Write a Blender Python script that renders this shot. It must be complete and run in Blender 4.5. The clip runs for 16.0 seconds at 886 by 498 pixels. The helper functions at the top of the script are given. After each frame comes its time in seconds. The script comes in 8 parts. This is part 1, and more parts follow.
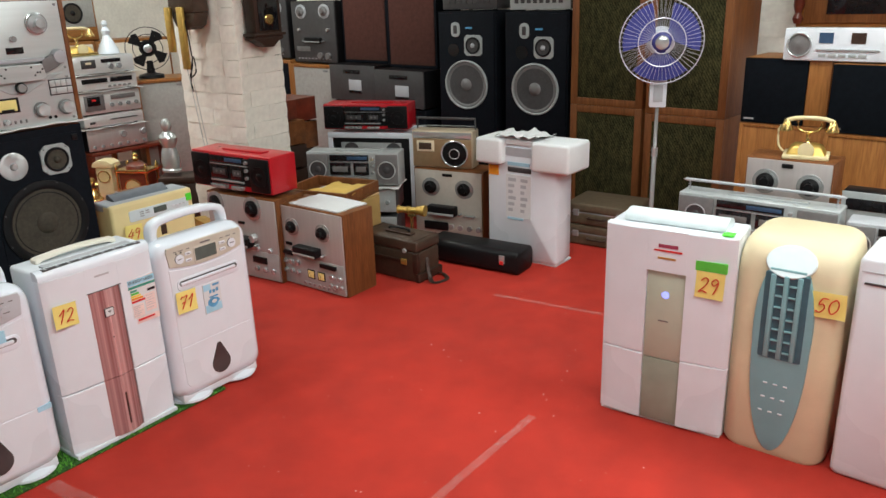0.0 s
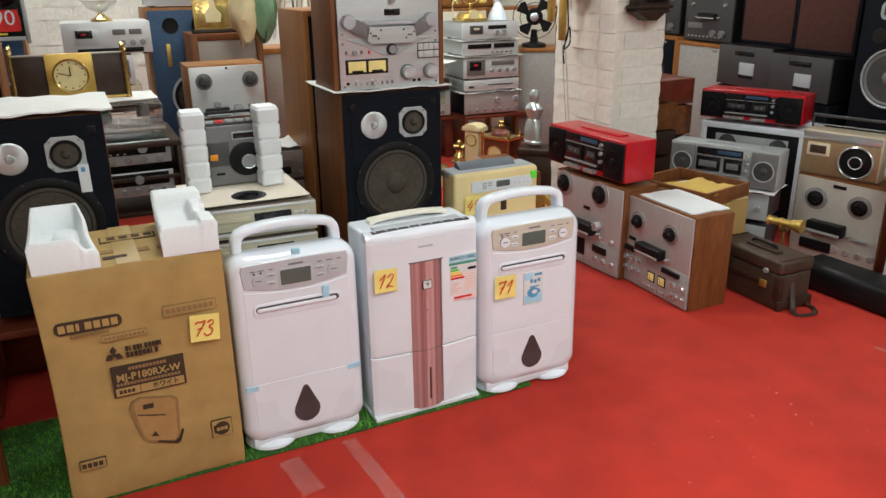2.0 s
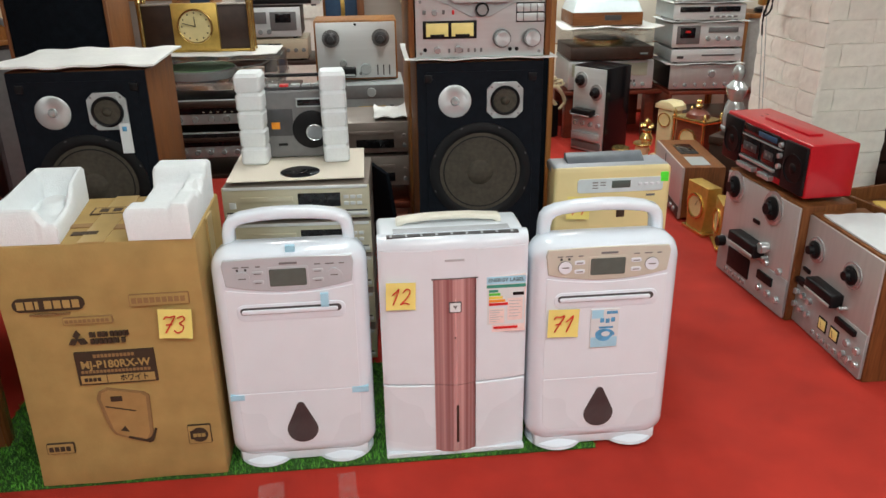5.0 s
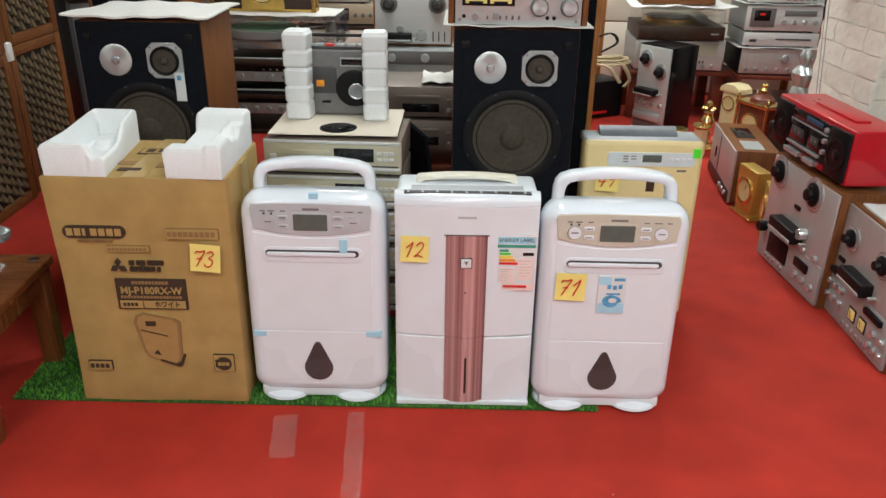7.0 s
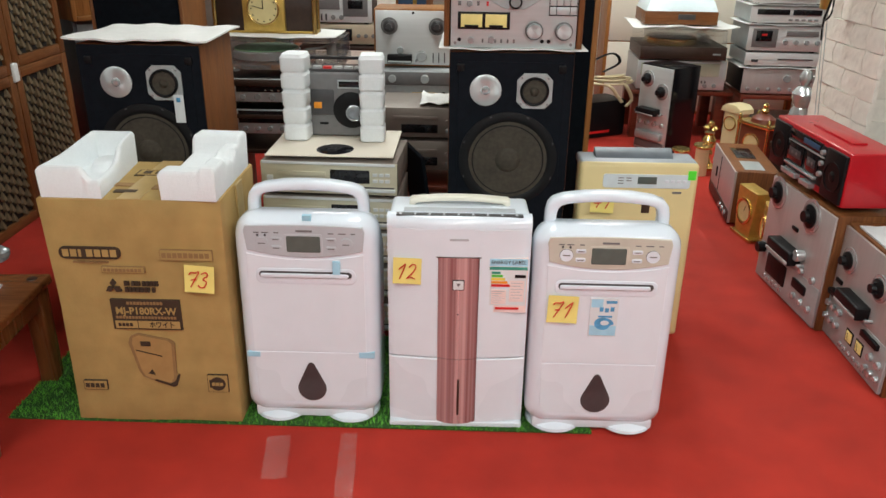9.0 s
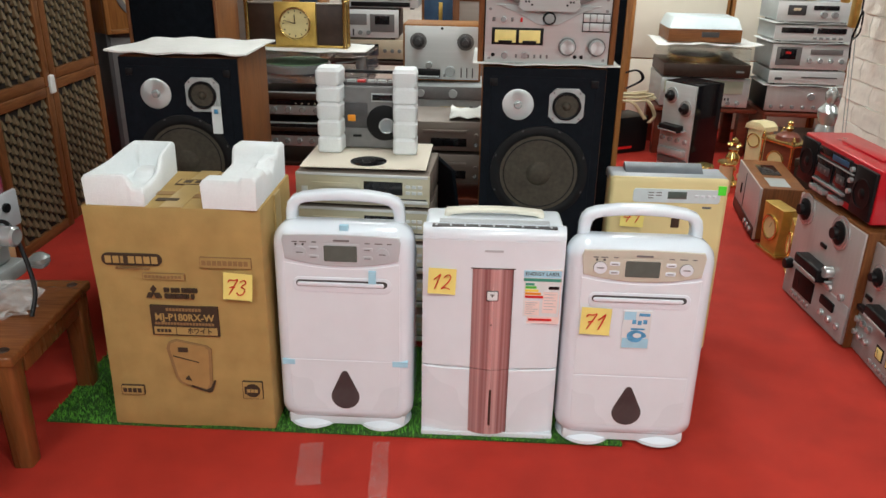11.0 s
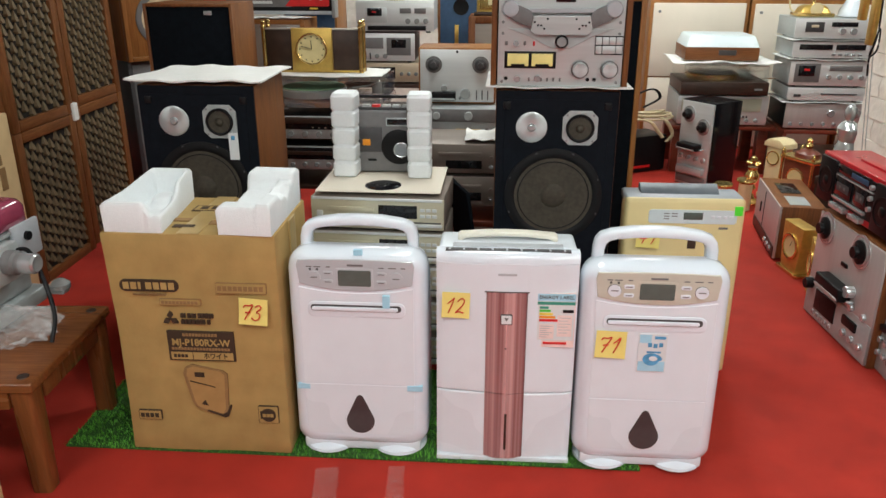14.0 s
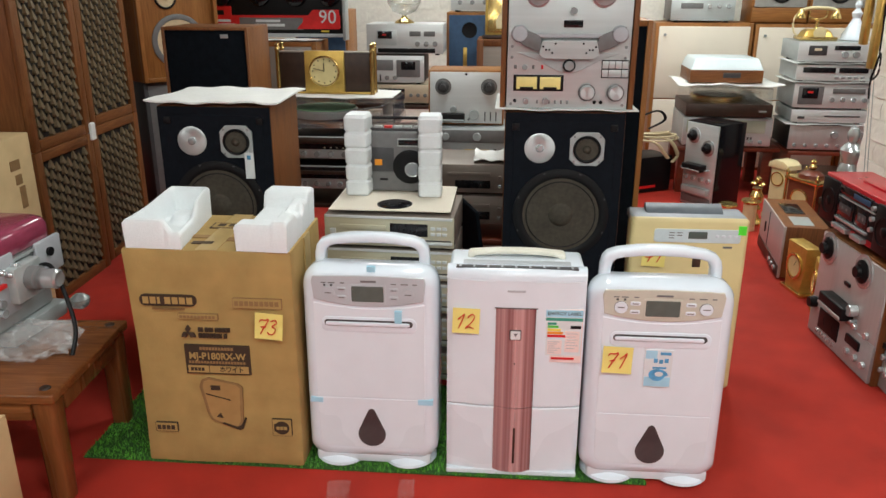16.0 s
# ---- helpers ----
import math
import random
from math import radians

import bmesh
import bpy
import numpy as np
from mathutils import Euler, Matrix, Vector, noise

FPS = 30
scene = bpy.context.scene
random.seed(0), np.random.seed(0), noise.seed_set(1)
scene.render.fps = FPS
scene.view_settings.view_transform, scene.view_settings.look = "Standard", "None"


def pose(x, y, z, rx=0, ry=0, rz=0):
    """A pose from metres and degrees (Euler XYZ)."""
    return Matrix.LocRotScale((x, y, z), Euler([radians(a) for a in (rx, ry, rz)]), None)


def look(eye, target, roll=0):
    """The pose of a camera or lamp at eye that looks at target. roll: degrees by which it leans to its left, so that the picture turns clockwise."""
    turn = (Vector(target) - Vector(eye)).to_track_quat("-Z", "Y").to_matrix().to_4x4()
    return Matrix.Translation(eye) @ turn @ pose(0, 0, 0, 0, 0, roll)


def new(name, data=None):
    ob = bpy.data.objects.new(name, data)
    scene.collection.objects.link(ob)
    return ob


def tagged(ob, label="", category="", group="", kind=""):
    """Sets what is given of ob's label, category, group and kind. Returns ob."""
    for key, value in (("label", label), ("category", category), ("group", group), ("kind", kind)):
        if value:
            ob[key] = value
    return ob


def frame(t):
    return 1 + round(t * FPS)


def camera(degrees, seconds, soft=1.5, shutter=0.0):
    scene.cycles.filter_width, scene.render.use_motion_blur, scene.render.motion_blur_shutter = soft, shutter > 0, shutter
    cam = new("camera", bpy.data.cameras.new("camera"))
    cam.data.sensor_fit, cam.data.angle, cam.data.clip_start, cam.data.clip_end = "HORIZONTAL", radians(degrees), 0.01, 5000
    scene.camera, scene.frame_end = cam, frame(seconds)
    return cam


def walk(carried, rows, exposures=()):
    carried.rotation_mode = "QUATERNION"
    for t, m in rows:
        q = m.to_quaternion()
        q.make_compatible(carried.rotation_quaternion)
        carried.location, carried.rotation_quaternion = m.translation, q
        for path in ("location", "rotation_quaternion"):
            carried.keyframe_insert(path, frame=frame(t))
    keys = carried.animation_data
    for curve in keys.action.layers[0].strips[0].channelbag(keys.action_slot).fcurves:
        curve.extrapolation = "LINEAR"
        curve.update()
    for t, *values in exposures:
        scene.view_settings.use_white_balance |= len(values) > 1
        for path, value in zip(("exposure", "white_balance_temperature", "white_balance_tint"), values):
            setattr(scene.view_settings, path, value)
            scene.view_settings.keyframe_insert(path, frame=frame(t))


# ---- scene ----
cam = camera(60.1, 16.0)
PATH = [
    (0, (0.459, 0.207, 1.423), (1.975, 1.345, 0.788), -1.8),
    (0.5, (0.45, 0.176, 1.417), (1.813, 1.487, 0.766), -1.0),
    (1, (0.454, 0.177, 1.415), (1.643, 1.633, 0.734), -1.2),
    (1.5, (0.613, 0.286, 1.403), (1.594, 1.883, 0.704), -0.9),
    (2, (0.735, 0.407, 1.397), (1.539, 2.109, 0.722), -0.7),
    (2.5, (0.848, 0.439, 1.385), (1.498, 2.206, 0.712), -1.0),
    (3, (0.994, 0.425, 1.382), (1.498, 2.233, 0.69), -1.2),
    (3.5, (1.097, 0.471, 1.37), (1.478, 2.288, 0.626), -2.0),
    (4, (1.233, 0.664, 1.36), (1.533, 2.486, 0.591), -2.0),
    (4.2, (1.283, 0.729, 1.358), (1.557, 2.557, 0.594), -1.9),
    (6.3, (1.614, 0.672, 1.351), (1.628, 2.509, 0.562), 1.2),
    (6.5, (1.609, 0.647, 1.344), (1.605, 2.48, 0.544), 1.2),
    (7, (1.621, 0.617, 1.341), (1.592, 2.441, 0.522), 0.9),
    (7.5, (1.656, 0.625, 1.344), (1.615, 2.451, 0.528), 0.7),
    (8, (1.652, 0.623, 1.35), (1.607, 2.453, 0.544), 0.6),
    (8.5, (1.654, 0.608, 1.354), (1.604, 2.446, 0.568), 0.6),
    (9, (1.665, 0.615, 1.36), (1.612, 2.456, 0.579), 0.8),
    (11.5, (1.602, 0.579, 1.358), (1.496, 2.437, 0.624), 0.8),
    (12, (1.605, 0.58, 1.357), (1.481, 2.44, 0.63), 0.4),
    (12.5, (1.621, 0.586, 1.36), (1.487, 2.445, 0.634), 0.2),
    (13, (1.62, 0.586, 1.361), (1.485, 2.446, 0.638), -0.0),
    (13.5, (1.629, 0.582, 1.364), (1.491, 2.444, 0.649), 0.0),
    (14, (1.629, 0.586, 1.374), (1.483, 2.454, 0.674), 0.0),
    (14.5, (1.622, 0.586, 1.391), (1.466, 2.459, 0.709), 0.0),
    (15, (1.62, 0.571, 1.389), (1.457, 2.449, 0.721), -0.0),
    (15.5, (1.622, 0.546, 1.385), (1.457, 2.427, 0.726), -0.0),
    (16, (1.619, 0.527, 1.388), (1.457, 2.411, 0.736), 0.1),
]
walk(cam, [(t, look(eye, target, roll)) for t, eye, target, roll in PATH])

# ---- light: assumed ceiling panels of the shop, out of view, spread to brighten dim areas ----
scene.view_settings.exposure = 0.0
world = bpy.data.worlds.new("world")
scene.world = world
world.use_nodes = True
world.node_tree.nodes["Background"].inputs[0].default_value = (0.9, 0.95, 1.0, 1)
world.node_tree.nodes["Background"].inputs[1].default_value = 0.05
CEIL = 2.75
PANELS = [(-0.6, -2.4), (1.4, -2.4), (3.4, -2.4), (-0.6, -0.8), (1.4, -0.8), (3.4, -0.8), (0.2, 0.5), (1.9, 0.6), (3.5, 1.3), (1.5, 3.5), (3.0, -0.1), (2.6, 4.8), (4.4, 5.0), (0.8, 5.8), (2.7, 6.0)]
LIGHT_W = 19.2


# ---- materials ----
def mat(name, col, rough=0.5, metal=0.0, vary=0.08, scale=40.0, bump=0.0, bscale=200.0, coat=0.0, trans=0.0, rand=0.0,
        stretch=(1, 1, 1), col2=None, edge=(0.35, 0.65), emit=0.0, alpha=1.0, ior=1.45, spec=0.5):
    m = bpy.data.materials.new(name)
    m.use_nodes = True
    n, l = m.node_tree.nodes, m.node_tree.links
    b = n["Principled BSDF"]
    b.inputs["Roughness"].default_value = rough
    b.inputs["Metallic"].default_value = metal
    b.inputs["Coat Weight"].default_value = coat
    b.inputs["Specular IOR Level"].default_value = spec
    b.inputs["Transmission Weight"].default_value = trans
    b.inputs["IOR"].default_value = ior
    b.inputs["Alpha"].default_value = alpha
    tc = n.new("ShaderNodeTexCoord")
    mp = n.new("ShaderNodeMapping")
    mp.inputs["Scale"].default_value = stretch
    l.new(tc.outputs["Object"], mp.inputs["Vector"])
    t1 = n.new("ShaderNodeTexNoise")
    t1.inputs["Scale"].default_value = scale
    t1.inputs["Detail"].default_value = 6
    l.new(mp.outputs[0], t1.inputs["Vector"])
    t2 = n.new("ShaderNodeTexNoise")
    t2.inputs["Scale"].default_value = scale * 0.13
    t2.inputs["Detail"].default_value = 3
    l.new(mp.outputs[0], t2.inputs["Vector"])
    add = n.new("ShaderNodeMath")
    add.operation = "ADD"
    l.new(t1.outputs[0], add.inputs[0]), l.new(t2.outputs[0], add.inputs[1])
    half = n.new("ShaderNodeMath")
    half.operation = "MULTIPLY"
    half.inputs[1].default_value = 0.5
    l.new(add.outputs[0], half.inputs[0])
    ramp = n.new("ShaderNodeValToRGB")
    c2 = col2 or tuple(c * (1 - 2 * vary) for c in col)
    c1 = col if col2 else tuple(min(1, c * (1 + vary)) for c in col)
    ramp.color_ramp.elements[0].position, ramp.color_ramp.elements[1].position = edge
    ramp.color_ramp.elements[0].color = (*c2, 1)
    ramp.color_ramp.elements[1].color = (*c1, 1)
    l.new(half.outputs[0], ramp.inputs[0])
    out = ramp.outputs[0]
    if rand:
        oi = n.new("ShaderNodeObjectInfo")
        hs = n.new("ShaderNodeHueSaturation")
        mr = n.new("ShaderNodeMapRange")
        mr.inputs[3].default_value, mr.inputs[4].default_value = 1 - rand, 1 + rand * 0.4
        l.new(oi.outputs["Random"], mr.inputs[0]), l.new(mr.outputs[0], hs.inputs["Value"])
        l.new(out, hs.inputs["Color"])
        out = hs.outputs[0]
    l.new(out, b.inputs["Base Color"])
    rr = n.new("ShaderNodeMapRange")
    rr.inputs[3].default_value, rr.inputs[4].default_value = max(0.02, rough * 0.8), min(1, rough * 1.2)
    l.new(t2.outputs[0], rr.inputs[0]), l.new(rr.outputs[0], b.inputs["Roughness"])
    if bump:
        t3 = n.new("ShaderNodeTexNoise")
        t3.inputs["Scale"].default_value = bscale
        t3.inputs["Detail"].default_value = 4
        l.new(mp.outputs[0], t3.inputs["Vector"])
        bp = n.new("ShaderNodeBump")
        bp.inputs["Strength"].default_value = bump
        bp.inputs["Distance"].default_value = 0.004
        l.new(t3.outputs[0], bp.inputs["Height"]), l.new(bp.outputs[0], b.inputs["Normal"])
    if emit:
        l.new(out, b.inputs["Emission Color"])
        b.inputs["Emission Strength"].default_value = emit
    return m


CARPET = mat("red_carpet", (0.455, 0.030, 0.017), 0.80, vary=0.15, scale=7, bump=0.6, bscale=420, edge=(0.3, 0.7), spec=0.35)
WHITE = mat("white_gloss_plastic", (0.71, 0.78, 0.85), 0.14, vary=0.015, scale=9, coat=0.3)
WHITE2 = mat("white_satin_plastic", (0.70, 0.76, 0.815), 0.28, vary=0.02, scale=12)
OFFW = mat("cream_plastic", (0.76, 0.74, 0.64), 0.4, vary=0.05, scale=8)
BEIGE = mat("aged_beige_plastic", (0.68, 0.60, 0.40), 0.45, vary=0.07, scale=6)
AQUA = mat("aqua_plastic", (0.20, 0.40, 0.43), 0.4, vary=0.05, scale=10)
AQUAD = mat("dark_aqua_plastic", (0.05, 0.13, 0.16), 0.5)
PALEB = mat("pale_blue_plastic", (0.62, 0.72, 0.75), 0.3, vary=0.03)
SILVER = mat("brushed_aluminium", (0.55, 0.60, 0.60), 0.36, 0.4, vary=0.05, scale=60, stretch=(0.05, 1, 1))
SILVP = mat("silver_paint", (0.41, 0.45, 0.455), 0.38, 0.25, vary=0.05, scale=50)
PINKS = mat("warm_aluminium", (0.47, 0.44, 0.43), 0.38, 0.3, vary=0.04, scale=60, stretch=(1, 1, 0.05))
CHAMP = mat("champagne_aluminium", (0.55, 0.47, 0.34), 0.36, 0.25, vary=0.06, scale=50, stretch=(0.05, 1, 1))
CHAMPL = mat("champagne_plastic", (0.55, 0.54, 0.455), 0.35, vary=0.04, scale=20, coat=0.2)
PANELG = mat("silver_control_panel", (0.47, 0.52, 0.55), 0.34, 0.05, vary=0.05, scale=9, coat=0.3)
TANP = mat("yellowed_tan_plastic", (0.72, 0.60, 0.30), 0.4, vary=0.06, scale=6)
PSILV = mat("pale_silver_aluminium", (0.66, 0.69, 0.69), 0.34, 0.25, vary=0.04, scale=60, stretch=(0.05, 1, 1))
GILTS = mat("gilt_silver_aluminium", (0.58, 0.55, 0.41), 0.28, 0.35, vary=0.05, scale=60, stretch=(0.05, 1, 1))
BRONZE = mat("brown_grey_aluminium", (0.27, 0.23, 0.20), 0.4, 0.3, vary=0.06, scale=50, stretch=(0.05, 1, 1))
# upright light and dark streaks in the colour stand in for the strip's highlights
ROSE = mat("rose_strip_painted_sheen", (0.66, 0.46, 0.45), 0.27, 0.35, scale=26, stretch=(3, 3, 0.015), col2=(0.27, 0.125, 0.125), edge=(0.40, 0.60))
CHROME = mat("chrome", (0.54, 0.58, 0.59), 0.16, 0.6, vary=0.03)
DISCM = mat("spun_aluminium", (0.60, 0.65, 0.66), 0.38, 0.65, vary=0.02)
tangent = DISCM.node_tree.nodes.new("ShaderNodeTangent")
tangent.direction_type, tangent.axis = "RADIAL", "Y"
DISCM.node_tree.nodes["Principled BSDF"].inputs["Anisotropic"].default_value = 0.85
DISCM.node_tree.links.new(tangent.outputs[0], DISCM.node_tree.nodes["Principled BSDF"].inputs["Tangent"])
BLACK = mat("black_plastic", (0.008, 0.008, 0.009), 0.4, vary=0.1, spec=0.22)
BLACKG = mat("glossy_black", (0.006, 0.006, 0.008), 0.12, vary=0.1, spec=0.35)
BLACKM = mat("black_baffle", (0.007, 0.009, 0.013), 0.6, vary=0.15, scale=60, bump=0.2, spec=0.08)
CLOTH = mat("black_grille_cloth", (0.006, 0.008, 0.011), 0.9, vary=0.2, scale=300, bump=0.5, bscale=900, spec=0.05)
GREYC = mat("grey_grille_cloth", (0.36, 0.36, 0.34), 0.9, vary=0.08, scale=300, bump=0.4, bscale=900)
BROWNC = mat("brown_grille_cloth", (0.095, 0.042, 0.034), 0.9, vary=0.12, scale=300, bump=0.4, bscale=900, spec=0.1)
DGREY = mat("dark_grey_plastic", (0.055, 0.055, 0.058), 0.45, vary=0.1)
MGREY = mat("mid_grey_plastic", (0.16, 0.16, 0.16), 0.45, vary=0.08)
LGREY = mat("light_grey_plastic", (0.42, 0.45, 0.48), 0.4, vary=0.04)
CONE = mat("paper_cone", (0.060, 0.052, 0.040), 0.7, vary=0.15, scale=80, bump=0.3, spec=0.25)
CONEG = mat("grey_cone", (0.055, 0.055, 0.057), 0.55, vary=0.15, scale=60)
CONEC = mat("cream_cone", (0.62, 0.50, 0.32), 0.7, vary=0.1)
RUBBER = mat("rubber_surround", (0.009, 0.009, 0.010), 0.5, vary=0.1, spec=0.2)
WALNUT = mat("walnut_veneer", (0.235, 0.092, 0.030), 0.45, scale=26, stretch=(6, 6, 0.5), col2=(0.115, 0.041, 0.014), bump=0.08, spec=0.3)
WALNUTH = mat("walnut_veneer_across", (0.235, 0.092, 0.030), 0.45, scale=26, stretch=(0.5, 6, 6), col2=(0.115, 0.041, 0.014), bump=0.08, spec=0.3)
TEAK = mat("teak_veneer", (0.36, 0.155, 0.045), 0.42, scale=24, stretch=(6, 6, 0.5), col2=(0.21, 0.082, 0.022), bump=0.08, spec=0.3)
TEAKH = mat("teak_veneer_across", (0.36, 0.155, 0.045), 0.42, scale=24, stretch=(0.5, 6, 6), col2=(0.21, 0.082, 0.022), bump=0.08, spec=0.3)
REDWOOD = mat("reddish_wood", (0.20, 0.045, 0.022), 0.35, scale=24, stretch=(0.6, 6, 6), col2=(0.10, 0.022, 0.012), coat=0.2)
STOOLW = mat("polished_stool_wood", (0.25, 0.088, 0.027), 0.26, scale=22, stretch=(0.5, 6, 6), col2=(0.125, 0.040, 0.012), bump=0.06, coat=0.15)
STOOLV = mat("polished_stool_wood_upright", (0.22, 0.076, 0.023), 0.28, scale=22, stretch=(6, 6, 0.5), col2=(0.11, 0.036, 0.011), bump=0.06, coat=0.15)
CARD = mat("cardboard", (0.385, 0.256, 0.088), 0.8, vary=0.10, scale=14, bump=0.15, bscale=120)
TAPEB = mat("brown_carton_tape", (0.43, 0.30, 0.12), 0.3, vary=0.08, scale=20)
CARDL = mat("pale_cardboard", (0.60, 0.44, 0.23), 0.8, vary=0.06, scale=14)
CARDI = mat("brown_print_ink", (0.045, 0.026, 0.014), 0.8, vary=0.08)
CARDP = mat("mid_brown_print_ink", (0.36, 0.215, 0.075), 0.8, vary=0.06)
CARDM = mat("light_brown_print_ink", (0.26, 0.15, 0.06), 0.8, vary=0.08)
EPS = mat("expanded_polystyrene", (0.73, 0.775, 0.79), 0.65, vary=0.02, scale=120, bump=0.35, bscale=260)
PAPER = mat("white_paper", (0.66, 0.69, 0.70), 0.8, vary=0.02)
FOAM = mat("foam_sheet", (0.76, 0.77, 0.75), 0.75, vary=0.03, scale=90, bump=0.3)
STICKY = mat("yellow_note_paper", (0.80, 0.70, 0.21), 0.8, vary=0.03, scale=20)
ENVEL = mat("ochre_envelope_paper", (0.62, 0.42, 0.10), 0.8, vary=0.05, scale=20)
INK = mat("red_marker_ink", (0.62, 0.03, 0.015), 0.6, vary=0.05)
BLUET = mat("pale_blue_tape", (0.36, 0.64, 0.78), 0.5, vary=0.05)
GREENS = mat("green_sticker", (0.10, 0.52, 0.06), 0.5, vary=0.04)
GREENF = mat("bright_green_sticker", (0.10, 0.85, 0.05), 0.5, vary=0.03)
FLAPG = mat("grey_blue_flap", (0.15, 0.175, 0.20), 0.4, vary=0.08)
BLUEGREY = mat("pale_grey_blue_plastic", (0.36, 0.40, 0.44), 0.4, vary=0.06)
SMOKE = mat("smoky_tank_window", (0.074, 0.070, 0.072), 0.12, vary=0.25, scale=9, coat=0.4)
TANKW = mat("translucent_grey_window", (0.46, 0.52, 0.41), 0.25, vary=0.08, scale=6, coat=0.3)
LCD = mat("grey_lcd", (0.095, 0.125, 0.112), 0.2, vary=0.06)
DISP = mat("dark_display", (0.012, 0.012, 0.014), 0.1, vary=0.2)
# faint glow added to the yellow face colour
METER = mat("yellow_meter_face", (0.72, 0.60, 0.22), 0.4, vary=0.05, emit=0.15)
METERW = mat("ivory_meter_face", (0.72, 0.64, 0.46), 0.4, vary=0.05)
BRASS = mat("polished_brass", (0.74, 0.54, 0.20), 0.22, 0.9, vary=0.10, scale=30)
BRASSP = mat("satin_brass_plate", (0.62, 0.42, 0.11), 0.4, 0.7, vary=0.10, scale=40)
DIAL = mat("ivory_dial", (0.66, 0.56, 0.28), 0.5, vary=0.05)
IVORY = mat("ivory_enamel", (0.72, 0.62, 0.36), 0.35, vary=0.04)
REDP = mat("red_plastic", (0.47, 0.009, 0.018), 0.3, vary=0.04, coat=0.2)
REDB = mat("red_mark", (0.65, 0.02, 0.02), 0.4)
ORANGE = mat("orange_button", (0.80, 0.30, 0.02), 0.4)
BLUEB = mat("blue_baffle", (0.030, 0.075, 0.15), 0.6, vary=0.12)
BLUEL = mat("blue_print", (0.10, 0.36, 0.62), 0.5, vary=0.25, scale=60)
PINKL = mat("pink_label", (0.80, 0.64, 0.60), 0.6, vary=0.05)
GREENL = mat("green_label", (0.05, 0.30, 0.22), 0.6)
YELL = mat("yellow_label", (0.80, 0.62, 0.08), 0.6)
CREAM = mat("cream_painted_panel", (0.74, 0.68, 0.57), 0.5, vary=0.03, scale=6)
LATT = mat("tan_lattice", (0.145, 0.100, 0.050), 0.5, vary=0.1, scale=30)
LATTD = mat("dark_lattice_ground", (0.010, 0.007, 0.005), 0.9)
BROCADE = mat("olive_brocade", (0.078, 0.074, 0.030), 0.9, scale=90, stretch=(3, 3, 1), col2=(0.026, 0.025, 0.011), edge=(0.40, 0.60), bump=0.3, spec=0.1)
weave = BROCADE.node_tree.nodes.new("ShaderNodeTexWave")
weave.wave_type, weave.bands_direction = "BANDS", "DIAGONAL"
weave.inputs["Scale"].default_value, weave.inputs["Distortion"].default_value, weave.inputs["Detail Scale"].default_value = 14.0, 5.0, 3.0
weave_mix = BROCADE.node_tree.nodes.new("ShaderNodeMixRGB")
weave_mix.blend_type = "MULTIPLY"
weave_mix.inputs[0].default_value = 0.6
weave_base = BROCADE.node_tree.nodes["Principled BSDF"].inputs["Base Color"]
BROCADE.node_tree.links.new(weave_base.links[0].from_socket, weave_mix.inputs[1])
BROCADE.node_tree.links.new(weave.outputs[0], weave_mix.inputs[2])
BROCADE.node_tree.links.new(weave_mix.outputs[0], weave_base)
LEATHER = mat("brown_leather", (0.062, 0.040, 0.026), 0.5, vary=0.2, scale=30, bump=0.3)
LEATHERD = mat("dark_brown_leather", (0.04, 0.02, 0.013), 0.45, vary=0.2, scale=30, bump=0.3)
BRICKW = mat("white_painted_stone", (0.87, 0.86, 0.78), 0.8, vary=0.05, scale=30, bump=1.0, bscale=38, rand=0.06, spec=0.2)
MORTAR = mat("white_joint", (0.85, 0.84, 0.76), 0.9, vary=0.06)
# walls and ceiling out of view, colours lowered to cut bounced fill light
PLASTER = mat("dark_unseen_wall", (0.17, 0.17, 0.16), 0.8, vary=0.03, scale=5)
CEILM = mat("dark_unseen_ceiling", (0.20, 0.20, 0.195), 0.85, vary=0.02, scale=4)
GRASS = mat("plastic_grass", (0.10, 0.36, 0.030), 0.6, vary=0.3, scale=40)
GRASSD = mat("green_mat_backing", (0.025, 0.09, 0.014), 0.9)
TAPE = mat("clear_packing_tape", (0.74, 0.62, 0.59), 0.3, vary=0.2, scale=30)
tape_noise = TAPE.node_tree.nodes.new("ShaderNodeTexNoise")
tape_noise.inputs["Scale"].default_value, tape_noise.inputs["Detail"].default_value = 34.0, 6.0
tape_worn = TAPE.node_tree.nodes.new("ShaderNodeMapRange")
for key, value in ((1, 0.46), (2, 0.74), (3, 0.03), (4, 0.52)):
    tape_worn.inputs[key].default_value = value
TAPE.node_tree.links.new(tape_noise.outputs[0], tape_worn.inputs[0])
TAPE.node_tree.links.new(tape_worn.outputs[0], TAPE.node_tree.nodes["Principled BSDF"].inputs["Alpha"])
GLASS = mat("clear_acrylic", (0.9, 0.93, 0.92), 0.06, vary=0.01, trans=1.0, alpha=0.55)
BAGM = mat("clear_plastic_bag", (0.75, 0.75, 0.75), 0.10, vary=0.05, alpha=0.26)
GREENM = mat("green_turntable_mat", (0.16, 0.30, 0.17), 0.6, vary=0.1)
MAGENTA = mat("wine_red_plastic", (0.30, 0.055, 0.10), 0.16, vary=0.1, coat=0.4)
BLUEF = mat("blue_fan_blade", (0.06, 0.07, 0.28), 0.25, vary=0.1)
FANW = mat("pale_wire", (0.62, 0.64, 0.72), 0.35, 0.3, vary=0.03)
CABLE = mat("tan_cable", (0.50, 0.42, 0.26), 0.6)
